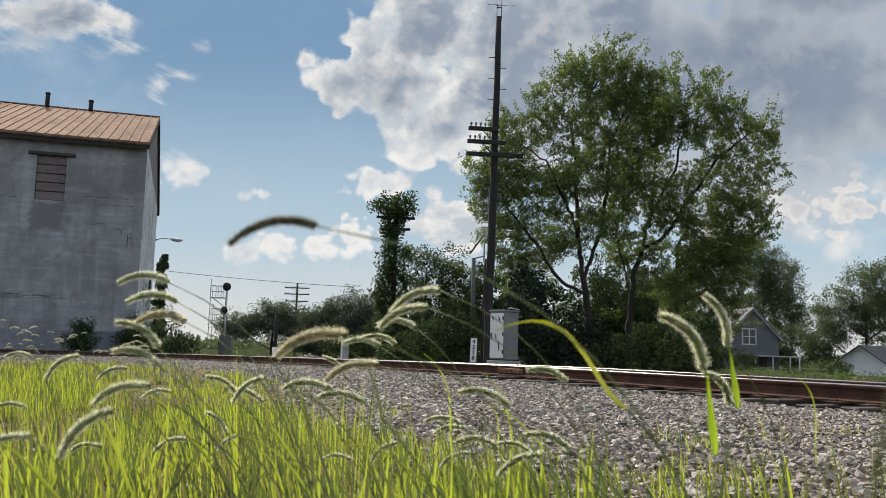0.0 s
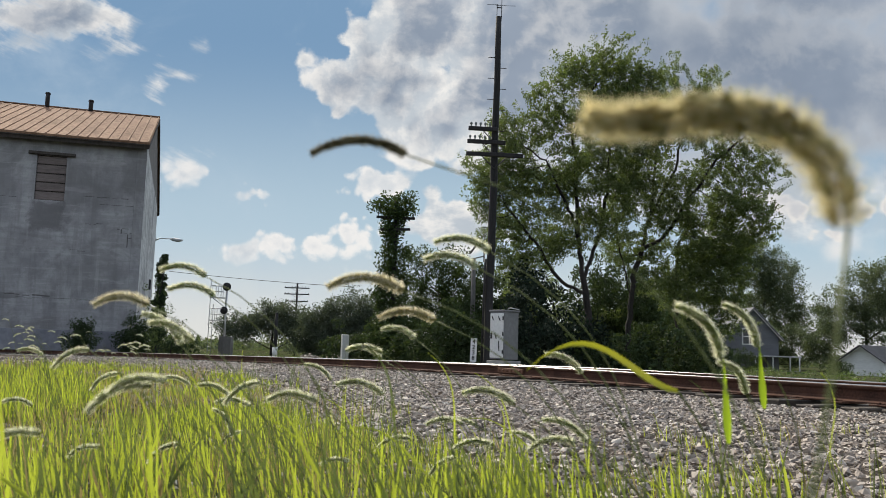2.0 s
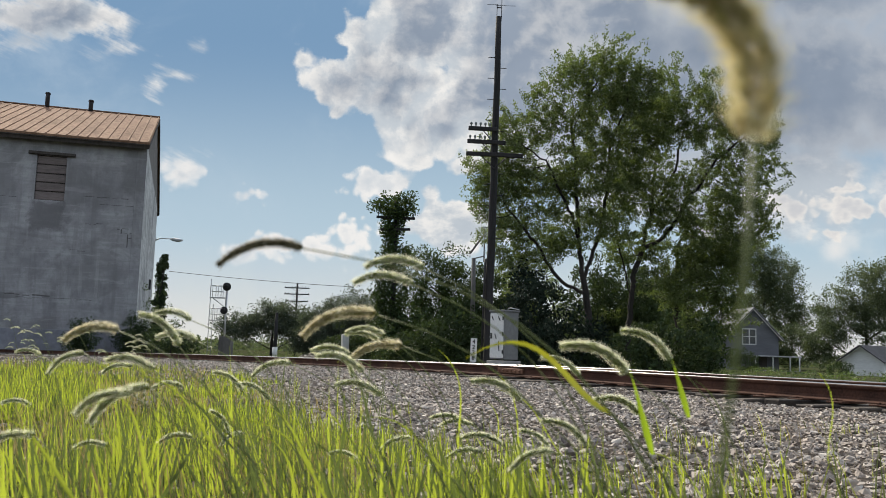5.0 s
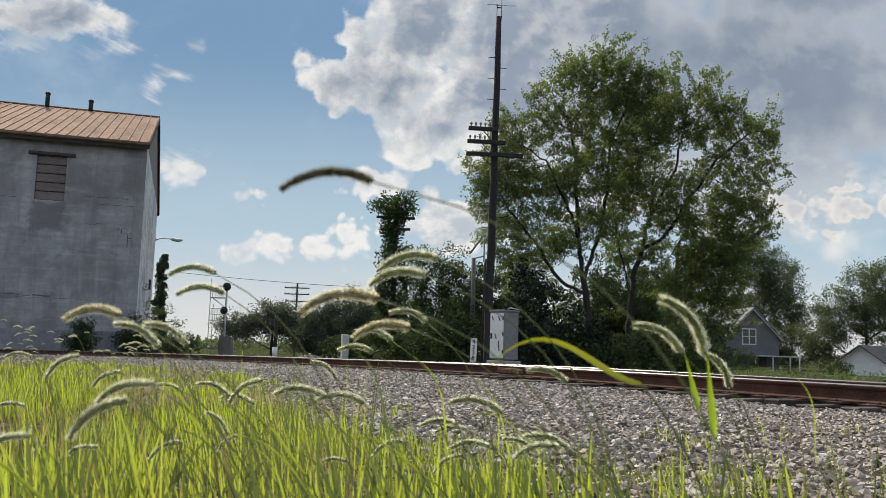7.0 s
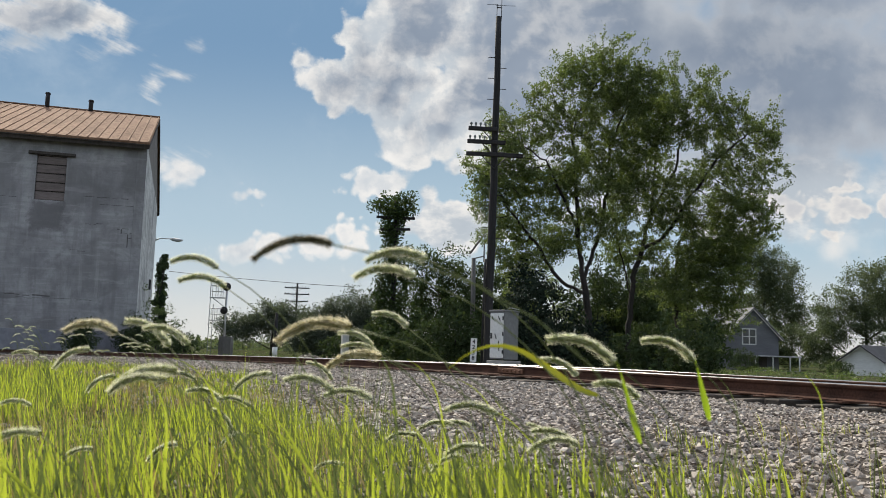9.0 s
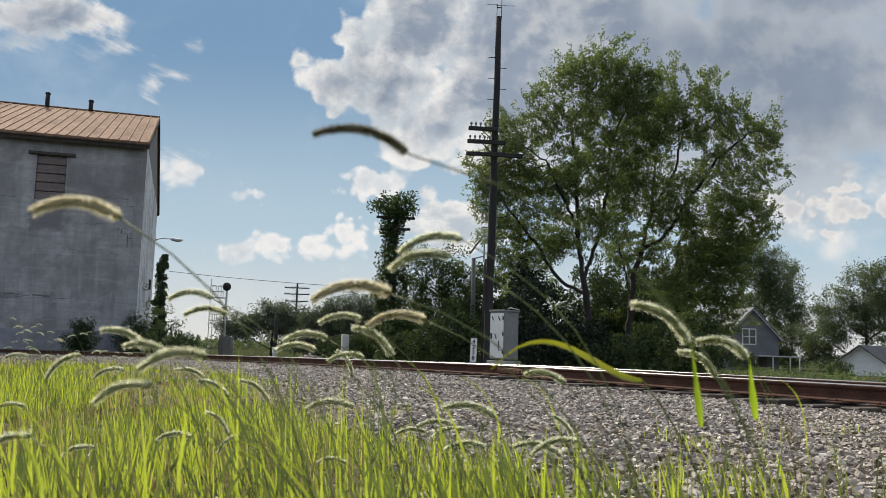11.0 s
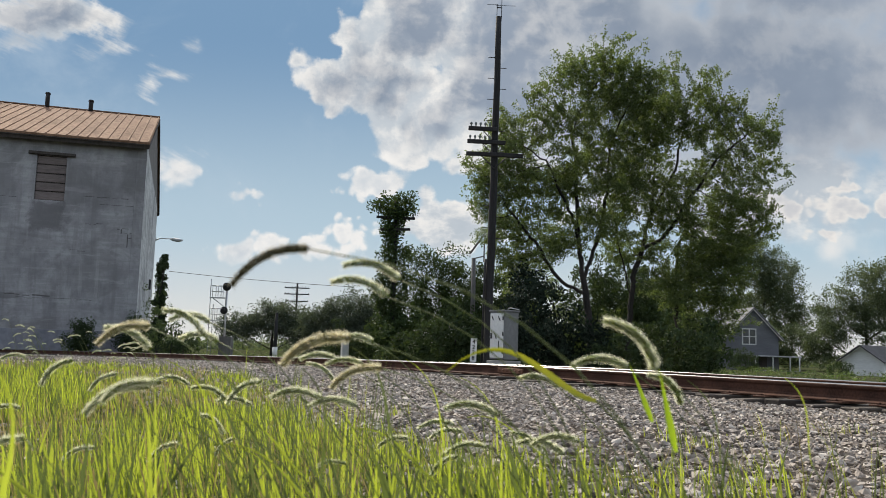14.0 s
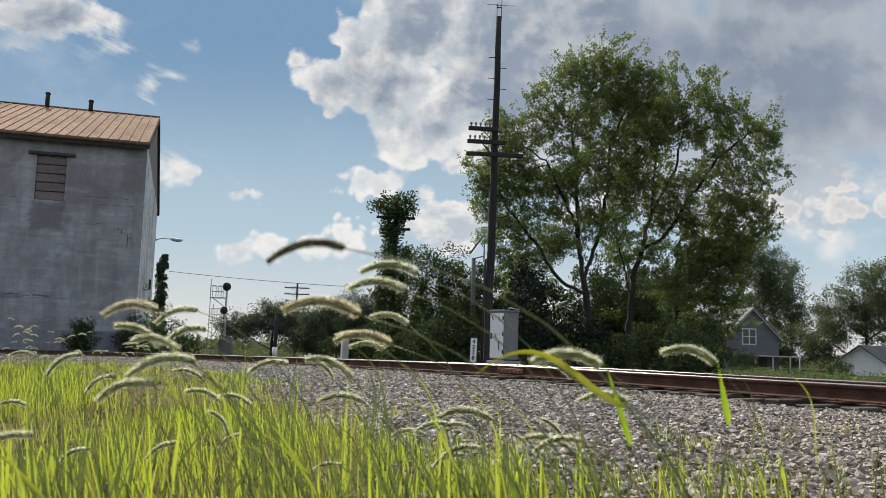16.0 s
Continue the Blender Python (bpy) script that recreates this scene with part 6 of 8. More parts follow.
def stem_mesh(length, bow, r0, r1):
    t = np.linspace(0, 1, 16)
    pts = np.stack((bow * length * 6.75 * t * t * (1 - t), 0 * t, length * t), -1)
    return tube_mesh("stem", pts, np.linspace(r0, r1, 16), 6)


def ribbon(length, width, bow, twist=0.3):
    """A grass leaf along +z that bows towards +x, with a folded midrib."""
    t = np.linspace(0, 1, 14)
    c = np.stack((bow * length * 6.75 * t * t * (1 - t), 0 * t, length * t), -1)
    half = width * 0.5 * np.interp(t, (0, 0.12, 0.3, 0.55, 0.8, 1), (0.45, 0.85, 1.0, 0.6, 0.28, 0.02))
    half[-1] = width * 0.02
    ang = twist * t + 0.5
    off = np.stack((np.sin(ang), np.cos(ang), 0 * t), -1) * half[:, None]
    v = np.concatenate((c - off, c + np.array((-0.0012, 0, 0)), c + off))
    i = np.arange(13)
    f = np.concatenate((np.stack((i, i + 14, i + 15, i + 1), -1), np.stack((i + 14, i + 28, i + 29, i + 15), -1)))
    return smooth(fast_mesh("leaf", v, f))


def foxtail(x, y, length, head=0.065, bow=0.1, kind=0, label="foxtail grass with a bristly nodding head leaning in the wind", leaf=0.0, thick=1.0):
    """Rooted at (x, y); the stem's chord is length metres. Returns the plant and its head, which nods by itself."""
    p = thing("foxtail_grass", pose(x, y, 0.0), label, "grass", "foxtails")
    part("stem", stem_mesh(length, bow, 0.0011 * thick, 0.0006 * thick), M["stem"], p)
    core, hair = HEADS[kind]
    h = part("seed_head", core, core.materials[0], p, "dense green seed head", at=Matrix.Translation((0, 0, length)))
    h.scale = (head / 0.065,) * 3
    part("bristles", hair, hair.materials[0], h, "fine translucent bristles")
    if leaf:
        part("leaf", ribbon(leaf, 0.0085, 0.04), M["lime_blade"], p, "bright lime-green leaf blade", at=pose(0.002, -0.003, length - leaf * 0.94, 0, 4, 65))
    return p, h


def leaf_plant(x, y, length, leaf, mat="grass"):
    p = thing("grass_leaf", pose(x, y, 0.0), "long yellow-green grass leaf arching in the wind", "grass", "single grass leaves")
    part("stem", stem_mesh(length, 0.06, 0.0014, 0.001), M["stem"], p)
    h = part("blade", ribbon(leaf, 0.0135 if mat == "yellow_blade" else 0.0058, 0.2 if mat == "yellow_blade" else 0.12), M[mat], p, "yellow-green arched blade", at=Matrix.Translation((0, 0, length)))
    return p, h


def lean(x, y, a, b=0.0):
    """A plant rooted at (x, y) that leans a degrees with the wind and b degrees towards the front."""
    a, b = radians(a), radians(b)
    z = Vector((-math.sin(a) * math.cos(b), -math.sin(b), math.cos(a) * math.cos(b)))
    r = Vector((1, 0, 1))
    xx = (r - z * r.dot(z)).normalized()
    yy = z.cross(xx)
    m = Matrix((xx, yy, z)).transposed().to_4x4()
    m.translation = (x, y, 0)
    return m


def nod(length, c):
    """A head on a stem of that length, bent c degrees further with the wind."""
    return Matrix.Translation((0, 0, length)) @ Matrix.Rotation(radians(-c), 4, "Y")


# plants that the wind moves by rule: rooted spot, stem, rest angles, head size
LOOSE = []


def build_loose():
    rng = np.random.RandomState(23)
    for _ in range(31):
        y = rng.uniform(0.72, 1.9)
        u = rng.uniform(-0.5, 0.16)
        z = 0.42 - y * rng.uniform(0.005, 0.13)
        a = rng.uniform(6, 38)
        ln = z / math.cos(radians(a))
        x = u * y + ln * math.sin(radians(a))
        p, h = foxtail(x, y, ln, rng.uniform(0.046, 0.066), rng.uniform(0.04, 0.15), rng.randint(0, 4))
        LOOSE.append((p, h, x, y, ln, a, rng.uniform(35, 95), rng.uniform(0, 6.28), 1.0))
    for _ in range(46):
        y = rng.uniform(3.2, 6.5)
        u = rng.uniform(-0.475, -0.31)
        z = 0.42 + y * (0.024 - 0.046 * rng.uniform(0, 1) ** 0.6)
        a = rng.uniform(5, 20)
        ln = z / math.cos(radians(a))
        x = u * y + ln * math.sin(radians(a))
        p, h = foxtail(x, y, ln, rng.uniform(0.026, 0.046), 0.06, rng.randint(0, 4))
        LOOSE.append((p, h, x, y, ln, a, rng.uniform(60, 95), rng.uniform(0, 6.28), 0.5))


def build_leaves():
    """Single broad blades that stand above the grass."""
    rng = np.random.RandomState(41)
    for k in range(34):
        y = rng.uniform(0.95, 2.0)
        u = rng.uniform(-0.5, 0.1) if k < 15 else rng.uniform(0.15, 0.42) if k < 19 else rng.uniform(-0.16, 0.2)
        z = 0.42 - y * rng.uniform(0.1, 0.2)
        a = rng.uniform(2, 22)
        ln = z / math.cos(radians(a))
        x = u * y + ln * math.sin(radians(a))
        p, h = leaf_plant(x, y, ln, rng.uniform(0.1, 0.19), ("grass", "grass_deep", "grass")[k % 3])
        LOOSE.append((p, h, x, y, ln, a, rng.uniform(0, 40), rng.uniform(0, 6.28), 0.9))
    # tall blades close by at the edge of the grass
    for k in range(6):
        y = rng.uniform(0.5, 0.8)
        a = rng.uniform(0, 8)
        ln = (0.2 + 0.03 * k % 0.07) / math.cos(radians(a))
        x = rng.uniform(-0.5, -0.44) * y + ln * math.sin(radians(a))
        p, h = leaf_plant(x, y, ln, rng.uniform(0.1, 0.15), "grass")
        LOOSE.append((p, h, x, y, ln, a, rng.uniform(0, 20), rng.uniform(0, 6.28), 0.5))


build_loose()
build_leaves()


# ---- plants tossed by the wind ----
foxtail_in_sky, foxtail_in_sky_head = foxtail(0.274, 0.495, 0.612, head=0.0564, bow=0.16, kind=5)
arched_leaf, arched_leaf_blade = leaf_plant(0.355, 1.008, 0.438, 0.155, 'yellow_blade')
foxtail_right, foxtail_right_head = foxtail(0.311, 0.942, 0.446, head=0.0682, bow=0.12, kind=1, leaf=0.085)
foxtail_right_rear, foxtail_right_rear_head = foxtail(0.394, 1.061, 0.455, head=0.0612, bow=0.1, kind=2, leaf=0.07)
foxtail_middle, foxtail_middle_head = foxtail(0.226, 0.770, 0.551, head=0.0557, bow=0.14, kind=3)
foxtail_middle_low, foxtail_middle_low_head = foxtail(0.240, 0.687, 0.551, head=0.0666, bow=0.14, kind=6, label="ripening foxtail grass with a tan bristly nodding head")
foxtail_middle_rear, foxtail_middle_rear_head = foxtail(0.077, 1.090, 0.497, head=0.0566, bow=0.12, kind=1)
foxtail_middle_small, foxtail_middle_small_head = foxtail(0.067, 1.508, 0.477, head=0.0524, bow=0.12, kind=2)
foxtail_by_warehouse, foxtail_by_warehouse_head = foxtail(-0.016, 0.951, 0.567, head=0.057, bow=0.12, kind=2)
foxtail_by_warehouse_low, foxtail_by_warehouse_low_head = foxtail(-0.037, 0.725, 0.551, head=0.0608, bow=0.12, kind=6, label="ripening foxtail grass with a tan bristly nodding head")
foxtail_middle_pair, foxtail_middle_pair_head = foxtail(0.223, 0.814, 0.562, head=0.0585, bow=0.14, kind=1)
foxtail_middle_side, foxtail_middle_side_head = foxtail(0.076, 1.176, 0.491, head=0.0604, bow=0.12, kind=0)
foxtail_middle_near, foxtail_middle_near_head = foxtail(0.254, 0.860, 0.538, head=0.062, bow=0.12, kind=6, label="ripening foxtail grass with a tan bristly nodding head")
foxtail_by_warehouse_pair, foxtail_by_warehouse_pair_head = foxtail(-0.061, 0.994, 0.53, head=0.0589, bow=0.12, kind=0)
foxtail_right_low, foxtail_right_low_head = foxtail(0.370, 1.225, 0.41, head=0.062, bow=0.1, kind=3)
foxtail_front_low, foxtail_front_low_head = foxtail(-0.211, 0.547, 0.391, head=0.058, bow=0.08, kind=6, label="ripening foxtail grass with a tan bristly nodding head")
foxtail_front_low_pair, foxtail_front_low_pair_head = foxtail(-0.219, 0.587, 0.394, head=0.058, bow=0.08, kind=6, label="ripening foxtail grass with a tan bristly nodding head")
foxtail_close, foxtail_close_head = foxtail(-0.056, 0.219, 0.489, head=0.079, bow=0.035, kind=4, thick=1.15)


# a plant whose head nods towards the front
TOWARDS = Matrix.Rotation(radians(80), 4, "Z")


def gust(t, phase):
    """The wind's push at t seconds, about -1 to 1, a little later for plants with a larger phase."""
    return 0.5 * math.sin(2.6 * t + phase) + 0.32 * math.sin(5.3 * t + 1.7 * phase) + 0.25 * math.sin(0.9 * t + 0.4 * phase)


def tossed(ob, rows):
    """Keys a plant; where its rows lie far apart the wind goes on swaying it."""
    full, phase = [], 9.0 * rows[0][1].translation.x + 0.7 * len(ob.name)
    for (t0, m0), (t1, m1) in zip(rows, rows[1:]):
        full.append((t0, m0))
        n = int((t1 - t0) / 0.4) if t1 - t0 > 1.2 else 0
        for i in range(1, n):
            f = i / n
            t = t0 + f * (t1 - t0)
            turn = m0.to_quaternion().slerp(m1.to_quaternion(), f).to_matrix().to_4x4()
            sway = Matrix.Rotation(radians(7.0 * math.sin(math.pi * f) * gust(t, phase)), 4, "Y")
            full.append((t, Matrix.Translation(m0.translation.lerp(m1.translation, f)) @ turn @ sway))
    walk(ob, full + rows[-1:])


def motions():
    walk(BACKDROP, [(0.0, pose(0, 0, 0.42)), (16.0, pose(-27.0, 0, 0.42))])
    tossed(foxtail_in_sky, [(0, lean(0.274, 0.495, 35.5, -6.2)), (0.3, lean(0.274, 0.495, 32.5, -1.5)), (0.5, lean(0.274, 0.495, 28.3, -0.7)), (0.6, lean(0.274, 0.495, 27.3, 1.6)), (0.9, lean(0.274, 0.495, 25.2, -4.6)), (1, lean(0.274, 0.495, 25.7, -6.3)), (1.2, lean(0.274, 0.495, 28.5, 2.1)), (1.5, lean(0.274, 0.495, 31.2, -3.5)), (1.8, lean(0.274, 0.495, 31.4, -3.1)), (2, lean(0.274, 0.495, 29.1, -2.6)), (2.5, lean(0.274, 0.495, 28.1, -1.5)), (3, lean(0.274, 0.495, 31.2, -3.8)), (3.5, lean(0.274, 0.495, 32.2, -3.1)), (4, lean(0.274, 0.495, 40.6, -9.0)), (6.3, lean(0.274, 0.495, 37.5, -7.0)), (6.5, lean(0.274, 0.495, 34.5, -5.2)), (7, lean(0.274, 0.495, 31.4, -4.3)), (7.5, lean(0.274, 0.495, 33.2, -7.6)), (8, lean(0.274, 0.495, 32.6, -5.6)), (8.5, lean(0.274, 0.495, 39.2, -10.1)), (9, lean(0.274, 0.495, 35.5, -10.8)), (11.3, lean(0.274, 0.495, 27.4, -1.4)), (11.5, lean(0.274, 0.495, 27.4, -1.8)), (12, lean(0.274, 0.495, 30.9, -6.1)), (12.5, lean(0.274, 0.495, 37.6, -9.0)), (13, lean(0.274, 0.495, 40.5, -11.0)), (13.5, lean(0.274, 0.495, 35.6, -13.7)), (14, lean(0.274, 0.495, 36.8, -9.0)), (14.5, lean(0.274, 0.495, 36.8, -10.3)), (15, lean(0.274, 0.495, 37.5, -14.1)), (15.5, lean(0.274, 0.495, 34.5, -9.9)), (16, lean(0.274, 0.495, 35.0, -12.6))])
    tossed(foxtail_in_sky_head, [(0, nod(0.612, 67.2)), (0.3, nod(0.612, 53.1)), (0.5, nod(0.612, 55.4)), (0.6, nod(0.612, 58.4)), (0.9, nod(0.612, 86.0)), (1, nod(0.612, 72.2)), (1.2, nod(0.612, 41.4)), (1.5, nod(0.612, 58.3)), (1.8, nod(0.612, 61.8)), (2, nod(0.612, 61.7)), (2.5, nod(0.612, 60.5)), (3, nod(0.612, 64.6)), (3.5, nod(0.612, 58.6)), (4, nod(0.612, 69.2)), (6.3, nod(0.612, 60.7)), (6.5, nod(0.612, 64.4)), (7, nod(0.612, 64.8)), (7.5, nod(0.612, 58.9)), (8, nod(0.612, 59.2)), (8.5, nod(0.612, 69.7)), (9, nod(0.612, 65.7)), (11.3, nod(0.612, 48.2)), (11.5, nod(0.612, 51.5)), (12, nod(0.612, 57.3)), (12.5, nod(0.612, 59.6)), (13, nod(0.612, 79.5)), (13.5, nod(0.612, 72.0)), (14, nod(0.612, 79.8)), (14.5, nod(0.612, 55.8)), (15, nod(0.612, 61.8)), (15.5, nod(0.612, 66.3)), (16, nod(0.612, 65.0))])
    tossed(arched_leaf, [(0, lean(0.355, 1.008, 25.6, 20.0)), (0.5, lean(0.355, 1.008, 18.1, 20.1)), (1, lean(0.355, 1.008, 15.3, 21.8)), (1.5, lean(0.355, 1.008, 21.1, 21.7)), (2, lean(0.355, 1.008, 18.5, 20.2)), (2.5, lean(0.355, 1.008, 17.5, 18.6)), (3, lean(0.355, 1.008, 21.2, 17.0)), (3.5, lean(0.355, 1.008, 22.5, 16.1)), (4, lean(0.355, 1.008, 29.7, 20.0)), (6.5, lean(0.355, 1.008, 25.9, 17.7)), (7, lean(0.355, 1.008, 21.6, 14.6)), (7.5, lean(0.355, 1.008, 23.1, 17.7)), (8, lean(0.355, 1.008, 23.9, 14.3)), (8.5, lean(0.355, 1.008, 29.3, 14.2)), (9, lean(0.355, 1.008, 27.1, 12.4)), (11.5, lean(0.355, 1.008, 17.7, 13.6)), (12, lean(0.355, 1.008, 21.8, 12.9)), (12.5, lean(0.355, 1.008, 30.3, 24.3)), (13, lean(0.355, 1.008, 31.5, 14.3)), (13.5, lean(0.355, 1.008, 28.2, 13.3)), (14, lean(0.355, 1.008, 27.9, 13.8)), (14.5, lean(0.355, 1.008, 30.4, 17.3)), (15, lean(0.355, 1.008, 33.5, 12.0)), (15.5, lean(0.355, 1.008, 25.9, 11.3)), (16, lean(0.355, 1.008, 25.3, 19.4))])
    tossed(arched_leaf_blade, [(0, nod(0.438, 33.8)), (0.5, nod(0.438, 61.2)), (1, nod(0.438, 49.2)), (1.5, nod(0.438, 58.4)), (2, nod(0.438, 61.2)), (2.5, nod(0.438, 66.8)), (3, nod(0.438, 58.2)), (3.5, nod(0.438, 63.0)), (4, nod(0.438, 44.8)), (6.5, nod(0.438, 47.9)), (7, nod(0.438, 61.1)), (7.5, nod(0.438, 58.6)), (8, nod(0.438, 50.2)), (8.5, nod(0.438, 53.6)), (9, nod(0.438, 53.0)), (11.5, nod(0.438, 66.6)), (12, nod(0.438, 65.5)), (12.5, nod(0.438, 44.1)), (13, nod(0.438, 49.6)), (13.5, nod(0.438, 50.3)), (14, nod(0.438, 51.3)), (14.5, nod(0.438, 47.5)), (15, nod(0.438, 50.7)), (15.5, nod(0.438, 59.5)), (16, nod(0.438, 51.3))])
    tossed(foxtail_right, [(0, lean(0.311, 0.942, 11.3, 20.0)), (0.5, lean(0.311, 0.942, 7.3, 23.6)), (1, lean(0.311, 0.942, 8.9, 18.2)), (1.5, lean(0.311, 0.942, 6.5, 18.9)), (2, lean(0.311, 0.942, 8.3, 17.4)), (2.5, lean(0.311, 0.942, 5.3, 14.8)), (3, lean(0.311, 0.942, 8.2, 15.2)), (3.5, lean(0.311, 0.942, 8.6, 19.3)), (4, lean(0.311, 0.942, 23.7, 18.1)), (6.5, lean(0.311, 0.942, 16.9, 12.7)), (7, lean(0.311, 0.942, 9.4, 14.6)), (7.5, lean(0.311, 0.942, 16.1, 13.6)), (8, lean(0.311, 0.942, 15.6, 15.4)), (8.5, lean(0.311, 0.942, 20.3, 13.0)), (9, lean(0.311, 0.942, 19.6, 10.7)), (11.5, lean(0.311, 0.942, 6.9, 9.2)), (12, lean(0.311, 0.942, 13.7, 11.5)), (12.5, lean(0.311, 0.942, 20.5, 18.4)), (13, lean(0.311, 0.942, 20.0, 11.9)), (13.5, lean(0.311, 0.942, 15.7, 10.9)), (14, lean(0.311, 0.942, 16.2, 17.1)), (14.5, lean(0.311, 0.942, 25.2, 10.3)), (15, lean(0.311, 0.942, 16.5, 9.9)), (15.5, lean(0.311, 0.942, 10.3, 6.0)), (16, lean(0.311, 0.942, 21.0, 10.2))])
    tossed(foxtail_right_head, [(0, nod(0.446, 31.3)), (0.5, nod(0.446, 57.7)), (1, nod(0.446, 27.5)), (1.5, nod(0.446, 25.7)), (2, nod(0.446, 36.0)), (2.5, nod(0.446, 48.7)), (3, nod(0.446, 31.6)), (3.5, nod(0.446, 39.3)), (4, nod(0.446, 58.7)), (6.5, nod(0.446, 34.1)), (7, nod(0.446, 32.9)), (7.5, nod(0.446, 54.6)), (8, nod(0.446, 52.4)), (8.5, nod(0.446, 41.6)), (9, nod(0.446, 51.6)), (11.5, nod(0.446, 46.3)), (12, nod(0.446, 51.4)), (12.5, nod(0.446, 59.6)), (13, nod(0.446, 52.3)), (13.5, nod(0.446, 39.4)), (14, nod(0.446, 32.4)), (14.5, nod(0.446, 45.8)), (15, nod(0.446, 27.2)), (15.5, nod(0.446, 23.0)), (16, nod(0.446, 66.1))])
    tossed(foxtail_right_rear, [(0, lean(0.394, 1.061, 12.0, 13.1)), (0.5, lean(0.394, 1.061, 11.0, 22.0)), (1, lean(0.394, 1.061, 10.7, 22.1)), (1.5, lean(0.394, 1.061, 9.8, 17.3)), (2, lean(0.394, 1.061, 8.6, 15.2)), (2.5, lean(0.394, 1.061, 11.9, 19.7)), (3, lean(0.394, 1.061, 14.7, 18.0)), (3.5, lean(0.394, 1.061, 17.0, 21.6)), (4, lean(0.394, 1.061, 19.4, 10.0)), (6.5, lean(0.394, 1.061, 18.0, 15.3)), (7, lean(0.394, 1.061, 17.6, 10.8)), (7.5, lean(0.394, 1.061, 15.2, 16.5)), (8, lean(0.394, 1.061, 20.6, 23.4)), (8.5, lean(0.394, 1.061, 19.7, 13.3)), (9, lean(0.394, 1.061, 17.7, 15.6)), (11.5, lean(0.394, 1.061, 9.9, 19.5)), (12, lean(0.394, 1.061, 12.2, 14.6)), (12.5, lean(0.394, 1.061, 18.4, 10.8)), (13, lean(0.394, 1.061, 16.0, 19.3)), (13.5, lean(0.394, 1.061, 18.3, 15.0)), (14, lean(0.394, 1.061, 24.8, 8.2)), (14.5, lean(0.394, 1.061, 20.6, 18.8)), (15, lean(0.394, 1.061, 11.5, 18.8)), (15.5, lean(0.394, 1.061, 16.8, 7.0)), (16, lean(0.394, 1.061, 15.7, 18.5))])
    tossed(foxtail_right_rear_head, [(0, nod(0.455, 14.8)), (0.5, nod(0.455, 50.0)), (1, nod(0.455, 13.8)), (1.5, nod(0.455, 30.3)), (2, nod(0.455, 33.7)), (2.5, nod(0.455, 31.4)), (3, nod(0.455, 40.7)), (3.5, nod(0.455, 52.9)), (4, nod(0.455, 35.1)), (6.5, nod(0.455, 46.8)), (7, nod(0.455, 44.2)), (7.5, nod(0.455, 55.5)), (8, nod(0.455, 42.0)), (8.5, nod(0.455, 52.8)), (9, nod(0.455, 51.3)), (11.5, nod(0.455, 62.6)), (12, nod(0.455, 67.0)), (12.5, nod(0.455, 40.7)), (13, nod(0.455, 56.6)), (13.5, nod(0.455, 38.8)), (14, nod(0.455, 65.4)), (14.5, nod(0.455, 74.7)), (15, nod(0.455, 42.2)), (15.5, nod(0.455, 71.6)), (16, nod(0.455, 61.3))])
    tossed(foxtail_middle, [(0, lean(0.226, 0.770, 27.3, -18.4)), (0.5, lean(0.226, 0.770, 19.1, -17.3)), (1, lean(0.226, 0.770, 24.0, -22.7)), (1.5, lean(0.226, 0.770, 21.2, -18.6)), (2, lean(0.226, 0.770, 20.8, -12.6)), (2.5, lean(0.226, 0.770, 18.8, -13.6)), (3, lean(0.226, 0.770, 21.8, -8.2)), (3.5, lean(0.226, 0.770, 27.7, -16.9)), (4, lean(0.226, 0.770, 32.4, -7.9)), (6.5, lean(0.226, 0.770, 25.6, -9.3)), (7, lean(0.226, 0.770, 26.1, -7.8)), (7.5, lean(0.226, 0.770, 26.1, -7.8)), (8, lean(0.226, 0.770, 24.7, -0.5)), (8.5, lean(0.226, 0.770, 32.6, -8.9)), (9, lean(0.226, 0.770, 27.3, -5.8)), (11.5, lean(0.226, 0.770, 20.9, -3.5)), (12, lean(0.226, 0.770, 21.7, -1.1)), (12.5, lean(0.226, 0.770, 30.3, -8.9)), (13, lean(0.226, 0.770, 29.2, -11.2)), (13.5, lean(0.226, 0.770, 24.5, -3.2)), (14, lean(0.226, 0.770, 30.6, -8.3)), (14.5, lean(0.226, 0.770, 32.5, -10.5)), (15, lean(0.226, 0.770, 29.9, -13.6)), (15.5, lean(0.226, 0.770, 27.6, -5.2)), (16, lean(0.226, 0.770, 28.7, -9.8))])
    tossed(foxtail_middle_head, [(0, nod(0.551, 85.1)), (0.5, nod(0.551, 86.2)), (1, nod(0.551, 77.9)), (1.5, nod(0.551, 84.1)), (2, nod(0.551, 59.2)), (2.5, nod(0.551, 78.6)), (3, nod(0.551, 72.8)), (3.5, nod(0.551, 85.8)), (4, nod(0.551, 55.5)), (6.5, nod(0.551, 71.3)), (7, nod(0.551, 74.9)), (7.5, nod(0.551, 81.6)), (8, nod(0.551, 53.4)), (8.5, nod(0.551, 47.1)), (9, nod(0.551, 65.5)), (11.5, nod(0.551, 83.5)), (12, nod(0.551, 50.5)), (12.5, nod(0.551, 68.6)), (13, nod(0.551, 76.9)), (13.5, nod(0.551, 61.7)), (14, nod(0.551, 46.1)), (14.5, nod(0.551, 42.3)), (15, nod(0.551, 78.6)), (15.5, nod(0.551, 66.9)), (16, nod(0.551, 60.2))])
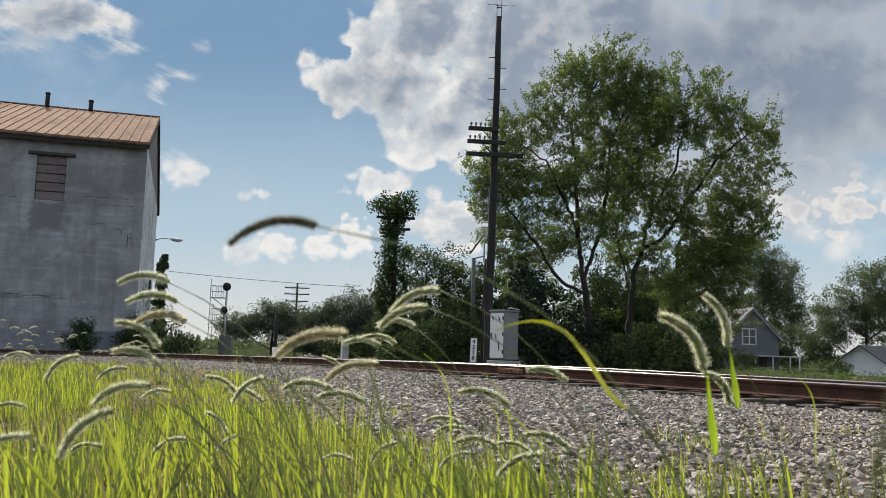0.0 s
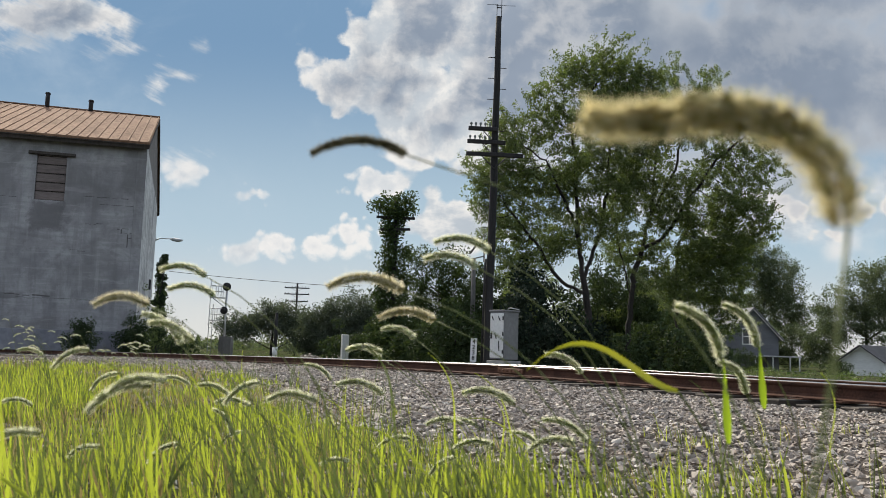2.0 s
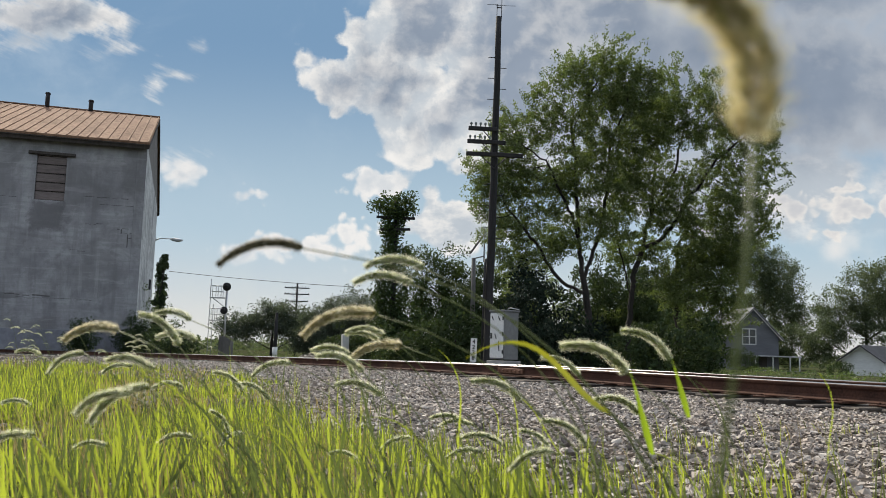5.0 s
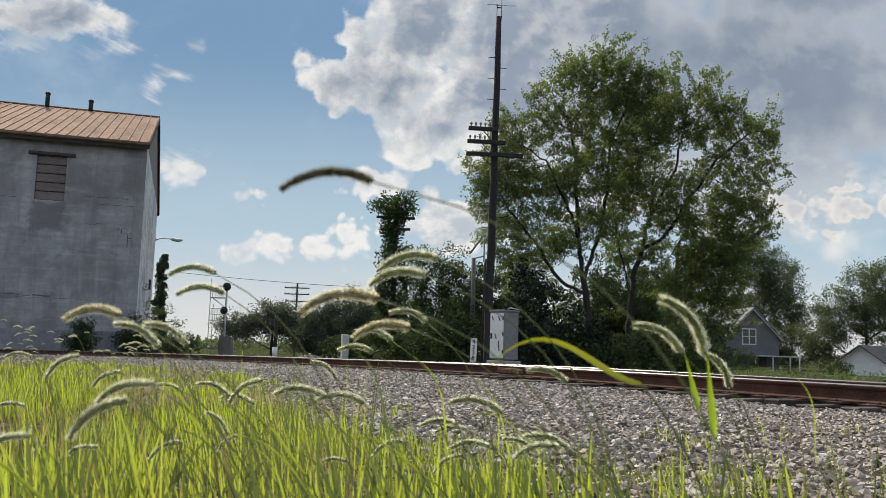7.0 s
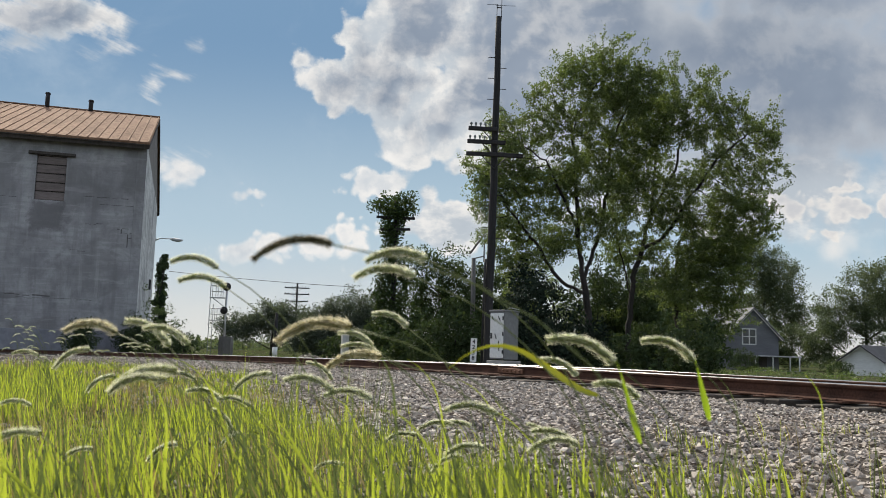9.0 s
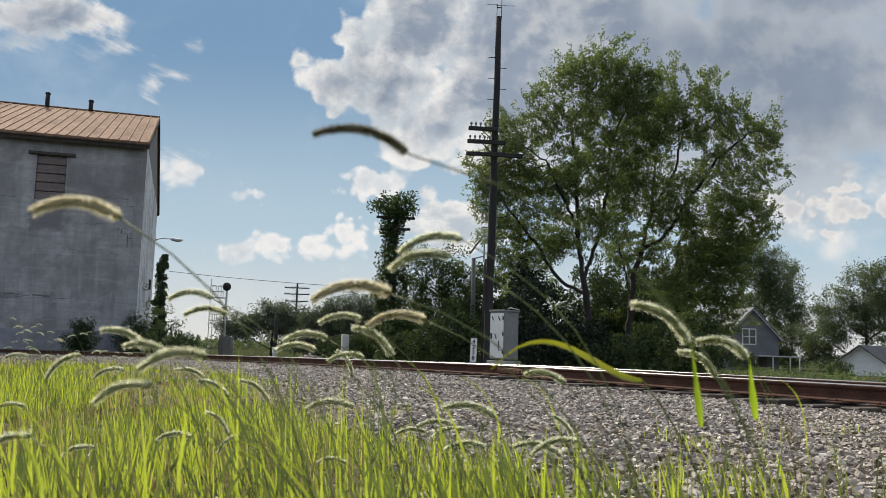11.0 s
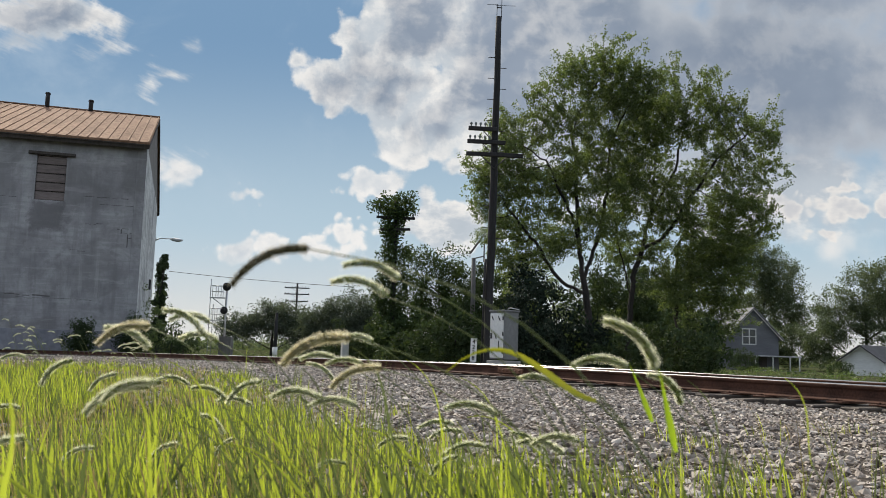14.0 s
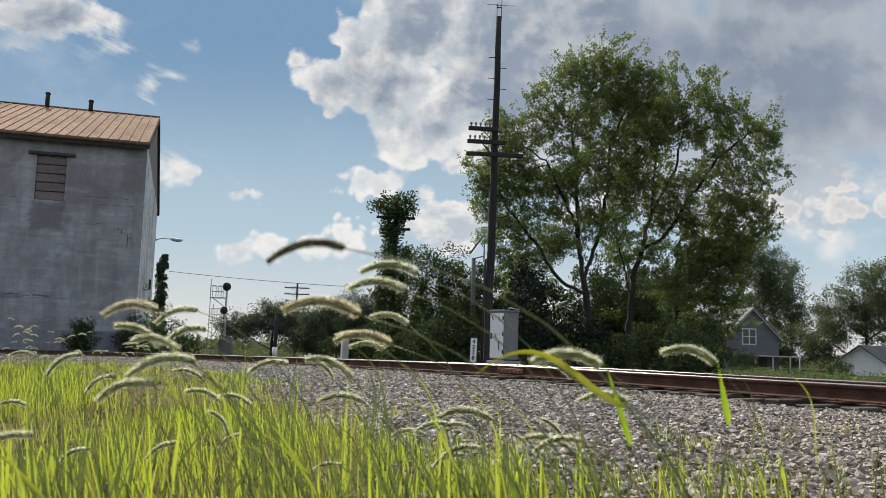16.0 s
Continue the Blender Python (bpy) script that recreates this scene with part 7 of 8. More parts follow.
    tossed(foxtail_middle_low, [(0, lean(0.240, 0.687, 36.8, -12.5)), (0.5, lean(0.240, 0.687, 29.5, -12.7)), (1, lean(0.240, 0.687, 36.2, -16.3)), (1.5, lean(0.240, 0.687, 37.0, -14.4)), (2, lean(0.240, 0.687, 30.1, -9.3)), (2.5, lean(0.240, 0.687, 32.0, -12.1)), (3, lean(0.240, 0.687, 28.4, -3.9)), (3.5, lean(0.240, 0.687, 39.3, -13.1)), (4, lean(0.240, 0.687, 36.0, -13.3)), (6.5, lean(0.240, 0.687, 34.3, -8.6)), (7, lean(0.240, 0.687, 32.4, -7.3)), (7.5, lean(0.240, 0.687, 36.9, -9.2)), (8, lean(0.240, 0.687, 28.3, -0.9)), (8.5, lean(0.240, 0.687, 35.1, -12.0)), (9, lean(0.240, 0.687, 36.0, -10.7)), (11.5, lean(0.240, 0.687, 28.7, -6.8)), (12, lean(0.240, 0.687, 25.4, -8.1)), (12.5, lean(0.240, 0.687, 39.0, -7.6)), (13, lean(0.240, 0.687, 38.6, -11.1)), (13.5, lean(0.240, 0.687, 33.2, -11.8)), (14, lean(0.240, 0.687, 36.8, -13.7)), (14.5, lean(0.240, 0.687, 38.0, -9.9)), (15, lean(0.240, 0.687, 35.7, -14.2)), (15.5, lean(0.240, 0.687, 36.4, -13.5)), (16, lean(0.240, 0.687, 34.6, -8.8))])
    tossed(foxtail_middle_low_head, [(0, nod(0.551, 69.9)), (0.5, nod(0.551, 46.2)), (1, nod(0.551, 75.9)), (1.5, nod(0.551, 51.2)), (2, nod(0.551, 57.5)), (2.5, nod(0.551, 69.1)), (3, nod(0.551, 55.0)), (3.5, nod(0.551, 72.8)), (4, nod(0.551, 75.4)), (6.5, nod(0.551, 72.3)), (7, nod(0.551, 68.2)), (7.5, nod(0.551, 70.8)), (8, nod(0.551, 51.1)), (8.5, nod(0.551, 79.2)), (9, nod(0.551, 66.2)), (11.5, nod(0.551, 64.5)), (12, nod(0.551, 35.7)), (12.5, nod(0.551, 58.7)), (13, nod(0.551, 77.3)), (13.5, nod(0.551, 61.0)), (14, nod(0.551, 74.7)), (14.5, nod(0.551, 60.2)), (15, nod(0.551, 65.0)), (15.5, nod(0.551, 63.3)), (16, nod(0.551, 52.7))])
    tossed(foxtail_middle_rear, [(0, lean(0.077, 1.090, 13.9, -20.6)), (0.5, lean(0.077, 1.090, 17.3, -8.3)), (1, lean(0.077, 1.090, 16.4, -23.9)), (1.5, lean(0.077, 1.090, 20.7, -16.7)), (2, lean(0.077, 1.090, 14.5, -24.9)), (2.5, lean(0.077, 1.090, 11.4, -19.3)), (3, lean(0.077, 1.090, 11.8, -17.9)), (3.5, lean(0.077, 1.090, 16.7, -18.8)), (4, lean(0.077, 1.090, 18.8, -19.8)), (6.5, lean(0.077, 1.090, 21.7, -21.3)), (7, lean(0.077, 1.090, 11.9, -19.1)), (7.5, lean(0.077, 1.090, 11.3, -18.1)), (8, lean(0.077, 1.090, 18.4, -20.2)), (8.5, lean(0.077, 1.090, 16.7, -18.8)), (9, lean(0.077, 1.090, 15.3, -19.7)), (11.5, lean(0.077, 1.090, 21.0, -6.6)), (12, lean(0.077, 1.090, 17.1, -10.6)), (12.5, lean(0.077, 1.090, 11.8, -17.9)), (13, lean(0.077, 1.090, 25.2, -7.6)), (13.5, lean(0.077, 1.090, 15.7, -20.8)), (14, lean(0.077, 1.090, 21.7, -21.3)), (14.5, lean(0.077, 1.090, 19.6, -9.2)), (15, lean(0.077, 1.090, 17.6, -18.2)), (15.5, lean(0.077, 1.090, 20.3, -22.4)), (16, lean(0.077, 1.090, 15.0, -18.7))])
    tossed(foxtail_middle_rear_head, [(0, nod(0.497, 68.4)), (0.5, nod(0.497, 74.5)), (1, nod(0.497, 67.5)), (1.5, nod(0.497, 89.4)), (2, nod(0.497, 55.5)), (2.5, nod(0.497, 60.8)), (3, nod(0.497, 59.0)), (3.5, nod(0.497, 61.1)), (4, nod(0.497, 61.4)), (6.5, nod(0.497, 67.5)), (7, nod(0.497, 61.5)), (7.5, nod(0.497, 57.3)), (8, nod(0.497, 51.6)), (8.5, nod(0.497, 67.0)), (9, nod(0.497, 51.8)), (11.5, nod(0.497, 78.9)), (12, nod(0.497, 54.6)), (12.5, nod(0.497, 64.0)), (13, nod(0.497, 70.6)), (13.5, nod(0.497, 59.8)), (14, nod(0.497, 65.4)), (14.5, nod(0.497, 62.2)), (15, nod(0.497, 66.1)), (15.5, nod(0.497, 63.4)), (16, nod(0.497, 61.3))])
    tossed(foxtail_middle_small, [(0, lean(0.067, 1.508, 17.2, 20.1)), (0.5, lean(0.067, 1.508, 12.9, 21.4)), (1, lean(0.067, 1.508, 15.4, 26.4)), (1.5, lean(0.067, 1.508, 23.1, 23.6)), (2, lean(0.067, 1.508, 20.1, 22.2)), (2.5, lean(0.067, 1.508, 20.1, 20.8)), (3, lean(0.067, 1.508, 17.2, 20.1)), (3.5, lean(0.067, 1.508, 20.6, 20.3)), (4, lean(0.067, 1.508, 18.7, 9.6)), (6.5, lean(0.067, 1.508, 23.6, 23.2)), (7, lean(0.067, 1.508, 21.7, 20.7)), (7.5, lean(0.067, 1.508, 17.8, 20.3)), (8, lean(0.067, 1.508, 21.8, 22.1)), (8.5, lean(0.067, 1.508, 23.0, 22.4)), (9, lean(0.067, 1.508, 21.2, 21.2)), (11.5, lean(0.067, 1.508, 22.9, 21.1)), (12, lean(0.067, 1.508, 16.7, 19.9)), (12.5, lean(0.067, 1.508, 17.2, 20.1)), (13, lean(0.067, 1.508, 24.5, 34.5)), (13.5, lean(0.067, 1.508, 19.3, 14.4)), (14, lean(0.067, 1.508, 24.2, 23.9)), (14.5, lean(0.067, 1.508, 22.7, 16.3)), (15, lean(0.067, 1.508, 23.6, 23.2)), (15.5, lean(0.067, 1.508, 20.7, 21.7)), (16, lean(0.067, 1.508, 19.5, 21.3))])
    tossed(foxtail_middle_small_head, [(0, nod(0.477, 60.6)), (0.5, nod(0.477, 64.9)), (1, nod(0.477, 72.8)), (1.5, nod(0.477, 57.5)), (2, nod(0.477, 62.9)), (2.5, nod(0.477, 71.7)), (3, nod(0.477, 65.8)), (3.5, nod(0.477, 63.6)), (4, nod(0.477, 61.5)), (6.5, nod(0.477, 56.2)), (7, nod(0.477, 62.0)), (7.5, nod(0.477, 62.7)), (8, nod(0.477, 65.2)), (8.5, nod(0.477, 60.1)), (9, nod(0.477, 56.6)), (11.5, nod(0.477, 73.6)), (12, nod(0.477, 62.9)), (12.5, nod(0.477, 65.1)), (13, nod(0.477, 57.9)), (13.5, nod(0.477, 63.1)), (14, nod(0.477, 63.5)), (14.5, nod(0.477, 59.7)), (15, nod(0.477, 63.0)), (15.5, nod(0.477, 65.9)), (16, nod(0.477, 63.1))])
    tossed(foxtail_by_warehouse, [(0, lean(-0.016, 0.951, 30.5, -5.2)), (0.5, lean(-0.016, 0.951, 31.8, -8.2)), (1, lean(-0.016, 0.951, 32.2, -5.9)), (1.5, lean(-0.016, 0.951, 28.9, -7.7)), (2, lean(-0.016, 0.951, 27.3, -9.3)), (2.5, lean(-0.016, 0.951, 26.4, -6.6)), (3, lean(-0.016, 0.951, 26.6, -8.5)), (3.5, lean(-0.016, 0.951, 26.5, -3.7)), (4, lean(-0.016, 0.951, 32.9, -18.9)), (6.5, lean(-0.016, 0.951, 34.2, -18.0)), (7, lean(-0.016, 0.951, 26.2, -9.8)), (7.5, lean(-0.016, 0.951, 29.1, -10.2)), (8, lean(-0.016, 0.951, 26.0, -8.8)), (8.5, lean(-0.016, 0.951, 39.2, -13.8)), (9, lean(-0.016, 0.951, 25.5, -8.3)), (11.5, lean(-0.016, 0.951, 32.6, -18.2)), (12, lean(-0.016, 0.951, 26.0, -8.8)), (12.5, lean(-0.016, 0.951, 25.5, -20.9)), (13, lean(-0.016, 0.951, 27.9, -18.2)), (13.5, lean(-0.016, 0.951, 21.1, -13.0)), (14, lean(-0.016, 0.951, 32.0, -21.4)), (14.5, lean(-0.016, 0.951, 33.6, -21.1)), (15, lean(-0.016, 0.951, 31.3, -15.5)), (15.5, lean(-0.016, 0.951, 27.4, -10.6)), (16, lean(-0.016, 0.951, 31.7, -17.3))])
    tossed(foxtail_by_warehouse_head, [(0, nod(0.567, 61.3)), (0.5, nod(0.567, 60.0)), (1, nod(0.567, 45.4)), (1.5, nod(0.567, 57.6)), (2, nod(0.567, 55.4)), (2.5, nod(0.567, 56.6)), (3, nod(0.567, 60.3)), (3.5, nod(0.567, 42.5)), (4, nod(0.567, 55.5)), (6.5, nod(0.567, 45.2)), (7, nod(0.567, 65.6)), (7.5, nod(0.567, 71.7)), (8, nod(0.567, 55.8)), (8.5, nod(0.567, 58.8)), (9, nod(0.567, 57.3)), (11.5, nod(0.567, 62.6)), (12, nod(0.567, 37.8)), (12.5, nod(0.567, 46.0)), (13, nod(0.567, 58.1)), (13.5, nod(0.567, 57.1)), (14, nod(0.567, 52.7)), (14.5, nod(0.567, 50.1)), (15, nod(0.567, 64.3)), (15.5, nod(0.567, 60.4)), (16, nod(0.567, 74.6))])
    tossed(foxtail_by_warehouse_low, [(0, lean(-0.037, 0.725, 27.7, -24.9)), (0.5, lean(-0.037, 0.725, 31.3, -27.4)), (1, lean(-0.037, 0.725, 35.3, -19.3)), (1.5, lean(-0.037, 0.725, 34.0, -26.6)), (2, lean(-0.037, 0.725, 29.1, -18.5)), (2.5, lean(-0.037, 0.725, 38.7, -22.0)), (3, lean(-0.037, 0.725, 27.3, -15.5)), (3.5, lean(-0.037, 0.725, 33.6, -20.1)), (4, lean(-0.037, 0.725, 34.1, -22.1)), (6.5, lean(-0.037, 0.725, 32.7, -16.8)), (7, lean(-0.037, 0.725, 32.1, -17.8)), (7.5, lean(-0.037, 0.725, 35.6, -18.8)), (8, lean(-0.037, 0.725, 26.5, -17.3)), (8.5, lean(-0.037, 0.725, 33.1, -22.6)), (9, lean(-0.037, 0.725, 34.1, -20.3)), (11.5, lean(-0.037, 0.725, 20.3, 14.6)), (12, lean(-0.037, 0.725, 31.3, -6.7)), (12.5, lean(-0.037, 0.725, 32.1, -20.6)), (13, lean(-0.037, 0.725, 34.1, -23.1)), (13.5, lean(-0.037, 0.725, 35.3, -25.7)), (14, lean(-0.037, 0.725, 31.1, -22.5)), (14.5, lean(-0.037, 0.725, 36.9, -21.4)), (15, lean(-0.037, 0.725, 38.0, -27.1)), (15.5, lean(-0.037, 0.725, 36.3, -24.2)), (16, lean(-0.037, 0.725, 29.0, -20.4))])
    tossed(foxtail_by_warehouse_low_head, [(0, nod(0.551, 59.2)), (0.5, nod(0.551, 60.5)), (1, nod(0.551, 54.4)), (1.5, nod(0.551, 60.5)), (2, nod(0.551, 58.7)), (2.5, nod(0.551, 60.2)), (3, nod(0.551, 49.1)), (3.5, nod(0.551, 54.8)), (4, nod(0.551, 72.5)), (6.5, nod(0.551, 54.7)), (7, nod(0.551, 59.7)), (7.5, nod(0.551, 56.2)), (8, nod(0.551, 57.6)), (8.5, nod(0.551, 66.6)), (9, nod(0.551, 52.1)), (11.5, nod(0.551, 69.6)), (12, nod(0.551, 74.9)), (12.5, nod(0.551, 56.8)), (13, nod(0.551, 67.2)), (13.5, nod(0.551, 64.0)), (14, nod(0.551, 74.7)), (14.5, nod(0.551, 60.4)), (15, nod(0.551, 50.9)), (15.5, nod(0.551, 69.5)), (16, nod(0.551, 62.8))])
    tossed(foxtail_middle_pair, [(0, lean(0.223, 0.814, 24.8, -17.9)), (0.5, lean(0.223, 0.814, 16.5, -15.7)), (1, lean(0.223, 0.814, 21.3, -21.9)), (1.5, lean(0.223, 0.814, 18.6, -17.3)), (2, lean(0.223, 0.814, 18.5, -11.0)), (2.5, lean(0.223, 0.814, 16.4, -11.8)), (3, lean(0.223, 0.814, 19.5, -6.4)), (3.5, lean(0.223, 0.814, 25.3, -16.4)), (4, lean(0.223, 0.814, 30.4, -7.9)), (6.5, lean(0.223, 0.814, 23.4, -8.2)), (7, lean(0.223, 0.814, 24.0, -6.8)), (7.5, lean(0.223, 0.814, 24.0, -6.8)), (8, lean(0.223, 0.814, 22.7, 1.9)), (8.5, lean(0.223, 0.814, 30.5, -9.0)), (9, lean(0.223, 0.814, 25.2, -4.9)), (11.5, lean(0.223, 0.814, 18.9, -0.7)), (12, lean(0.223, 0.814, 19.7, 2.4)), (12.5, lean(0.223, 0.814, 28.2, -8.6)), (13, lean(0.223, 0.814, 27.0, -10.8)), (13.5, lean(0.223, 0.814, 22.4, -1.3)), (14, lean(0.223, 0.814, 28.5, -8.1)), (14.5, lean(0.223, 0.814, 30.5, -10.5)), (15, lean(0.223, 0.814, 27.6, -13.3)), (15.5, lean(0.223, 0.814, 25.5, -4.3)), (16, lean(0.223, 0.814, 26.5, -9.3))])
    tossed(foxtail_middle_pair_head, [(0, nod(0.562, 87.6)), (0.5, nod(0.562, 88.7)), (1, nod(0.562, 80.6)), (1.5, nod(0.562, 86.7)), (2, nod(0.562, 61.6)), (2.5, nod(0.562, 81.0)), (3, nod(0.562, 75.1)), (3.5, nod(0.562, 88.3)), (4, nod(0.562, 57.5)), (6.5, nod(0.562, 73.6)), (7, nod(0.562, 77.1)), (7.5, nod(0.562, 83.9)), (8, nod(0.562, 55.4)), (8.5, nod(0.562, 49.2)), (9, nod(0.562, 67.7)), (11.5, nod(0.562, 85.6)), (12, nod(0.562, 52.4)), (12.5, nod(0.562, 70.7)), (13, nod(0.562, 79.2)), (13.5, nod(0.562, 63.8)), (14, nod(0.562, 48.2)), (14.5, nod(0.562, 44.3)), (15, nod(0.562, 80.9)), (15.5, nod(0.562, 69.0)), (16, nod(0.562, 62.4))])
    tossed(foxtail_middle_side, [(0, lean(0.076, 1.176, 21.3, -22.1)), (0.5, lean(0.076, 1.176, 23.8, -7.5)), (1, lean(0.076, 1.176, 24.3, -24.8)), (1.5, lean(0.076, 1.176, 28.0, -15.5)), (2, lean(0.076, 1.176, 22.3, -26.5)), (2.5, lean(0.076, 1.176, 18.4, -21.7)), (3, lean(0.076, 1.176, 18.7, -20.1)), (3.5, lean(0.076, 1.176, 24.0, -19.4)), (4, lean(0.076, 1.176, 26.4, -19.7)), (6.5, lean(0.076, 1.176, 29.4, -20.3)), (7, lean(0.076, 1.176, 18.9, -21.3)), (7.5, lean(0.076, 1.176, 18.2, -20.5)), (8, lean(0.076, 1.176, 25.9, -20.2)), (8.5, lean(0.076, 1.176, 24.0, -19.4)), (9, lean(0.076, 1.176, 22.7, -20.8)), (11.5, lean(0.076, 1.176, 27.3, -2.0)), (12, lean(0.076, 1.176, 23.8, -10.3)), (12.5, lean(0.076, 1.176, 18.7, -20.1)), (13, lean(0.076, 1.176, 31.2, 1.0)), (13.5, lean(0.076, 1.176, 23.2, -21.8)), (14, lean(0.076, 1.176, 29.4, -20.3)), (14.5, lean(0.076, 1.176, 26.2, -7.2)), (15, lean(0.076, 1.176, 24.9, -18.3)), (15.5, lean(0.076, 1.176, 28.2, -22.0)), (16, lean(0.076, 1.176, 22.3, -19.8))])
    tossed(foxtail_middle_side_head, [(0, nod(0.491, 61.1)), (0.5, nod(0.491, 67.9)), (1, nod(0.491, 59.7)), (1.5, nod(0.491, 82.2)), (2, nod(0.491, 47.8)), (2.5, nod(0.491, 53.8)), (3, nod(0.491, 52.2)), (3.5, nod(0.491, 53.8)), (4, nod(0.491, 53.9)), (6.5, nod(0.491, 59.8)), (7, nod(0.491, 54.5)), (7.5, nod(0.491, 50.5)), (8, nod(0.491, 44.1)), (8.5, nod(0.491, 59.6)), (9, nod(0.491, 44.5)), (11.5, nod(0.491, 72.6)), (12, nod(0.491, 47.9)), (12.5, nod(0.491, 57.1)), (13, nod(0.491, 64.7)), (13.5, nod(0.491, 52.4)), (14, nod(0.491, 57.6)), (14.5, nod(0.491, 55.6)), (15, nod(0.491, 58.8)), (15.5, nod(0.491, 55.5)), (16, nod(0.491, 54.1))])
    tossed(foxtail_middle_near, [(0, lean(0.254, 0.860, 38.7, -16.8)), (0.5, lean(0.254, 0.860, 29.0, -17.6)), (1, lean(0.254, 0.860, 37.9, -21.3)), (1.5, lean(0.254, 0.860, 38.9, -19.1)), (2, lean(0.254, 0.860, 29.9, -13.7)), (2.5, lean(0.254, 0.860, 32.4, -16.9)), (3, lean(0.254, 0.860, 27.8, -7.4)), (3.5, lean(0.254, 0.860, 41.9, -17.2)), (4, lean(0.254, 0.860, 37.7, -17.8)), (6.5, lean(0.254, 0.860, 35.5, -12.6)), (7, lean(0.254, 0.860, 32.9, -11.3)), (7.5, lean(0.254, 0.860, 38.8, -12.9)), (8, lean(0.254, 0.860, 27.7, -3.6)), (8.5, lean(0.254, 0.860, 36.4, -16.5)), (9, lean(0.254, 0.860, 37.7, -14.8)), (11.5, lean(0.254, 0.860, 28.0, -10.7)), (12, lean(0.254, 0.860, 23.8, -12.0)), (12.5, lean(0.254, 0.860, 41.5, -10.6)), (13, lean(0.254, 0.860, 40.9, -15.0)), (13.5, lean(0.254, 0.860, 33.9, -16.5)), (14, lean(0.254, 0.860, 38.7, -18.3)), (14.5, lean(0.254, 0.860, 40.3, -13.6)), (15, lean(0.254, 0.860, 37.1, -19.0)), (15.5, lean(0.254, 0.860, 38.2, -18.1)), (16, lean(0.254, 0.860, 35.8, -12.8))])
    tossed(foxtail_middle_near_head, [(0, nod(0.538, 68.0)), (0.5, nod(0.538, 46.7)), (1, nod(0.538, 74.1)), (1.5, nod(0.538, 49.3)), (2, nod(0.538, 57.7)), (2.5, nod(0.538, 68.7)), (3, nod(0.538, 55.7)), (3.5, nod(0.538, 70.1)), (4, nod(0.538, 73.7)), (6.5, nod(0.538, 71.1)), (7, nod(0.538, 67.6)), (7.5, nod(0.538, 68.8)), (8, nod(0.538, 51.7)), (8.5, nod(0.538, 77.8)), (9, nod(0.538, 64.5)), (11.5, nod(0.538, 65.1)), (12, nod(0.538, 37.3)), (12.5, nod(0.538, 56.2)), (13, nod(0.538, 74.8)), (13.5, nod(0.538, 60.3)), (14, nod(0.538, 72.8)), (14.5, nod(0.538, 57.9)), (15, nod(0.538, 63.4)), (15.5, nod(0.538, 61.5)), (16, nod(0.538, 51.5))])
    tossed(foxtail_by_warehouse_pair, [(0, lean(-0.061, 0.994, 27.6, -5.7)), (0.5, lean(-0.061, 0.994, 29.1, -9.3)), (1, lean(-0.061, 0.994, 29.6, -6.8)), (1.5, lean(-0.061, 0.994, 25.7, -8.2)), (2, lean(-0.061, 0.994, 23.9, -9.8)), (2.5, lean(-0.061, 0.994, 22.8, -6.3)), (3, lean(-0.061, 0.994, 23.1, -8.7)), (3.5, lean(-0.061, 0.994, 22.9, -2.8)), (4, lean(-0.061, 0.994, 30.2, -21.2)), (6.5, lean(-0.061, 0.994, 31.7, -20.3)), (7, lean(-0.061, 0.994, 22.7, -10.2)), (7.5, lean(-0.061, 0.994, 26.0, -11.2)), (8, lean(-0.061, 0.994, 22.4, -8.9)), (8.5, lean(-0.061, 0.994, 37.5, -16.2)), (9, lean(-0.061, 0.994, 21.8, -8.2)), (11.5, lean(-0.061, 0.994, 29.8, -20.5)), (12, lean(-0.061, 0.994, 22.4, -8.9)), (12.5, lean(-0.061, 0.994, 21.6, -22.4)), (13, lean(-0.061, 0.994, 24.5, -19.8)), (13.5, lean(-0.061, 0.994, 16.8, -12.7)), (14, lean(-0.061, 0.994, 29.0, -23.8)), (14.5, lean(-0.061, 0.994, 30.9, -23.7)), (15, lean(-0.061, 0.994, 28.4, -17.4)), (15.5, lean(-0.061, 0.994, 24.0, -11.3)), (16, lean(-0.061, 0.994, 28.8, -19.4))])
    tossed(foxtail_by_warehouse_pair_head, [(0, nod(0.53, 64.2)), (0.5, nod(0.53, 62.7)), (1, nod(0.53, 48.0)), (1.5, nod(0.53, 60.7)), (2, nod(0.53, 58.9)), (2.5, nod(0.53, 60.2)), (3, nod(0.53, 63.8)), (3.5, nod(0.53, 46.2)), (4, nod(0.53, 58.2)), (6.5, nod(0.53, 47.7)), (7, nod(0.53, 69.1)), (7.5, nod(0.53, 74.8)), (8, nod(0.53, 59.4)), (8.5, nod(0.53, 60.4)), (9, nod(0.53, 61.0)), (11.5, nod(0.53, 65.3)), (12, nod(0.53, 41.5)), (12.5, nod(0.53, 49.9)), (13, nod(0.53, 61.6)), (13.5, nod(0.53, 61.4)), (14, nod(0.53, 55.7)), (14.5, nod(0.53, 52.8)), (15, nod(0.53, 67.2)), (15.5, nod(0.53, 63.8)), (16, nod(0.53, 77.4))])
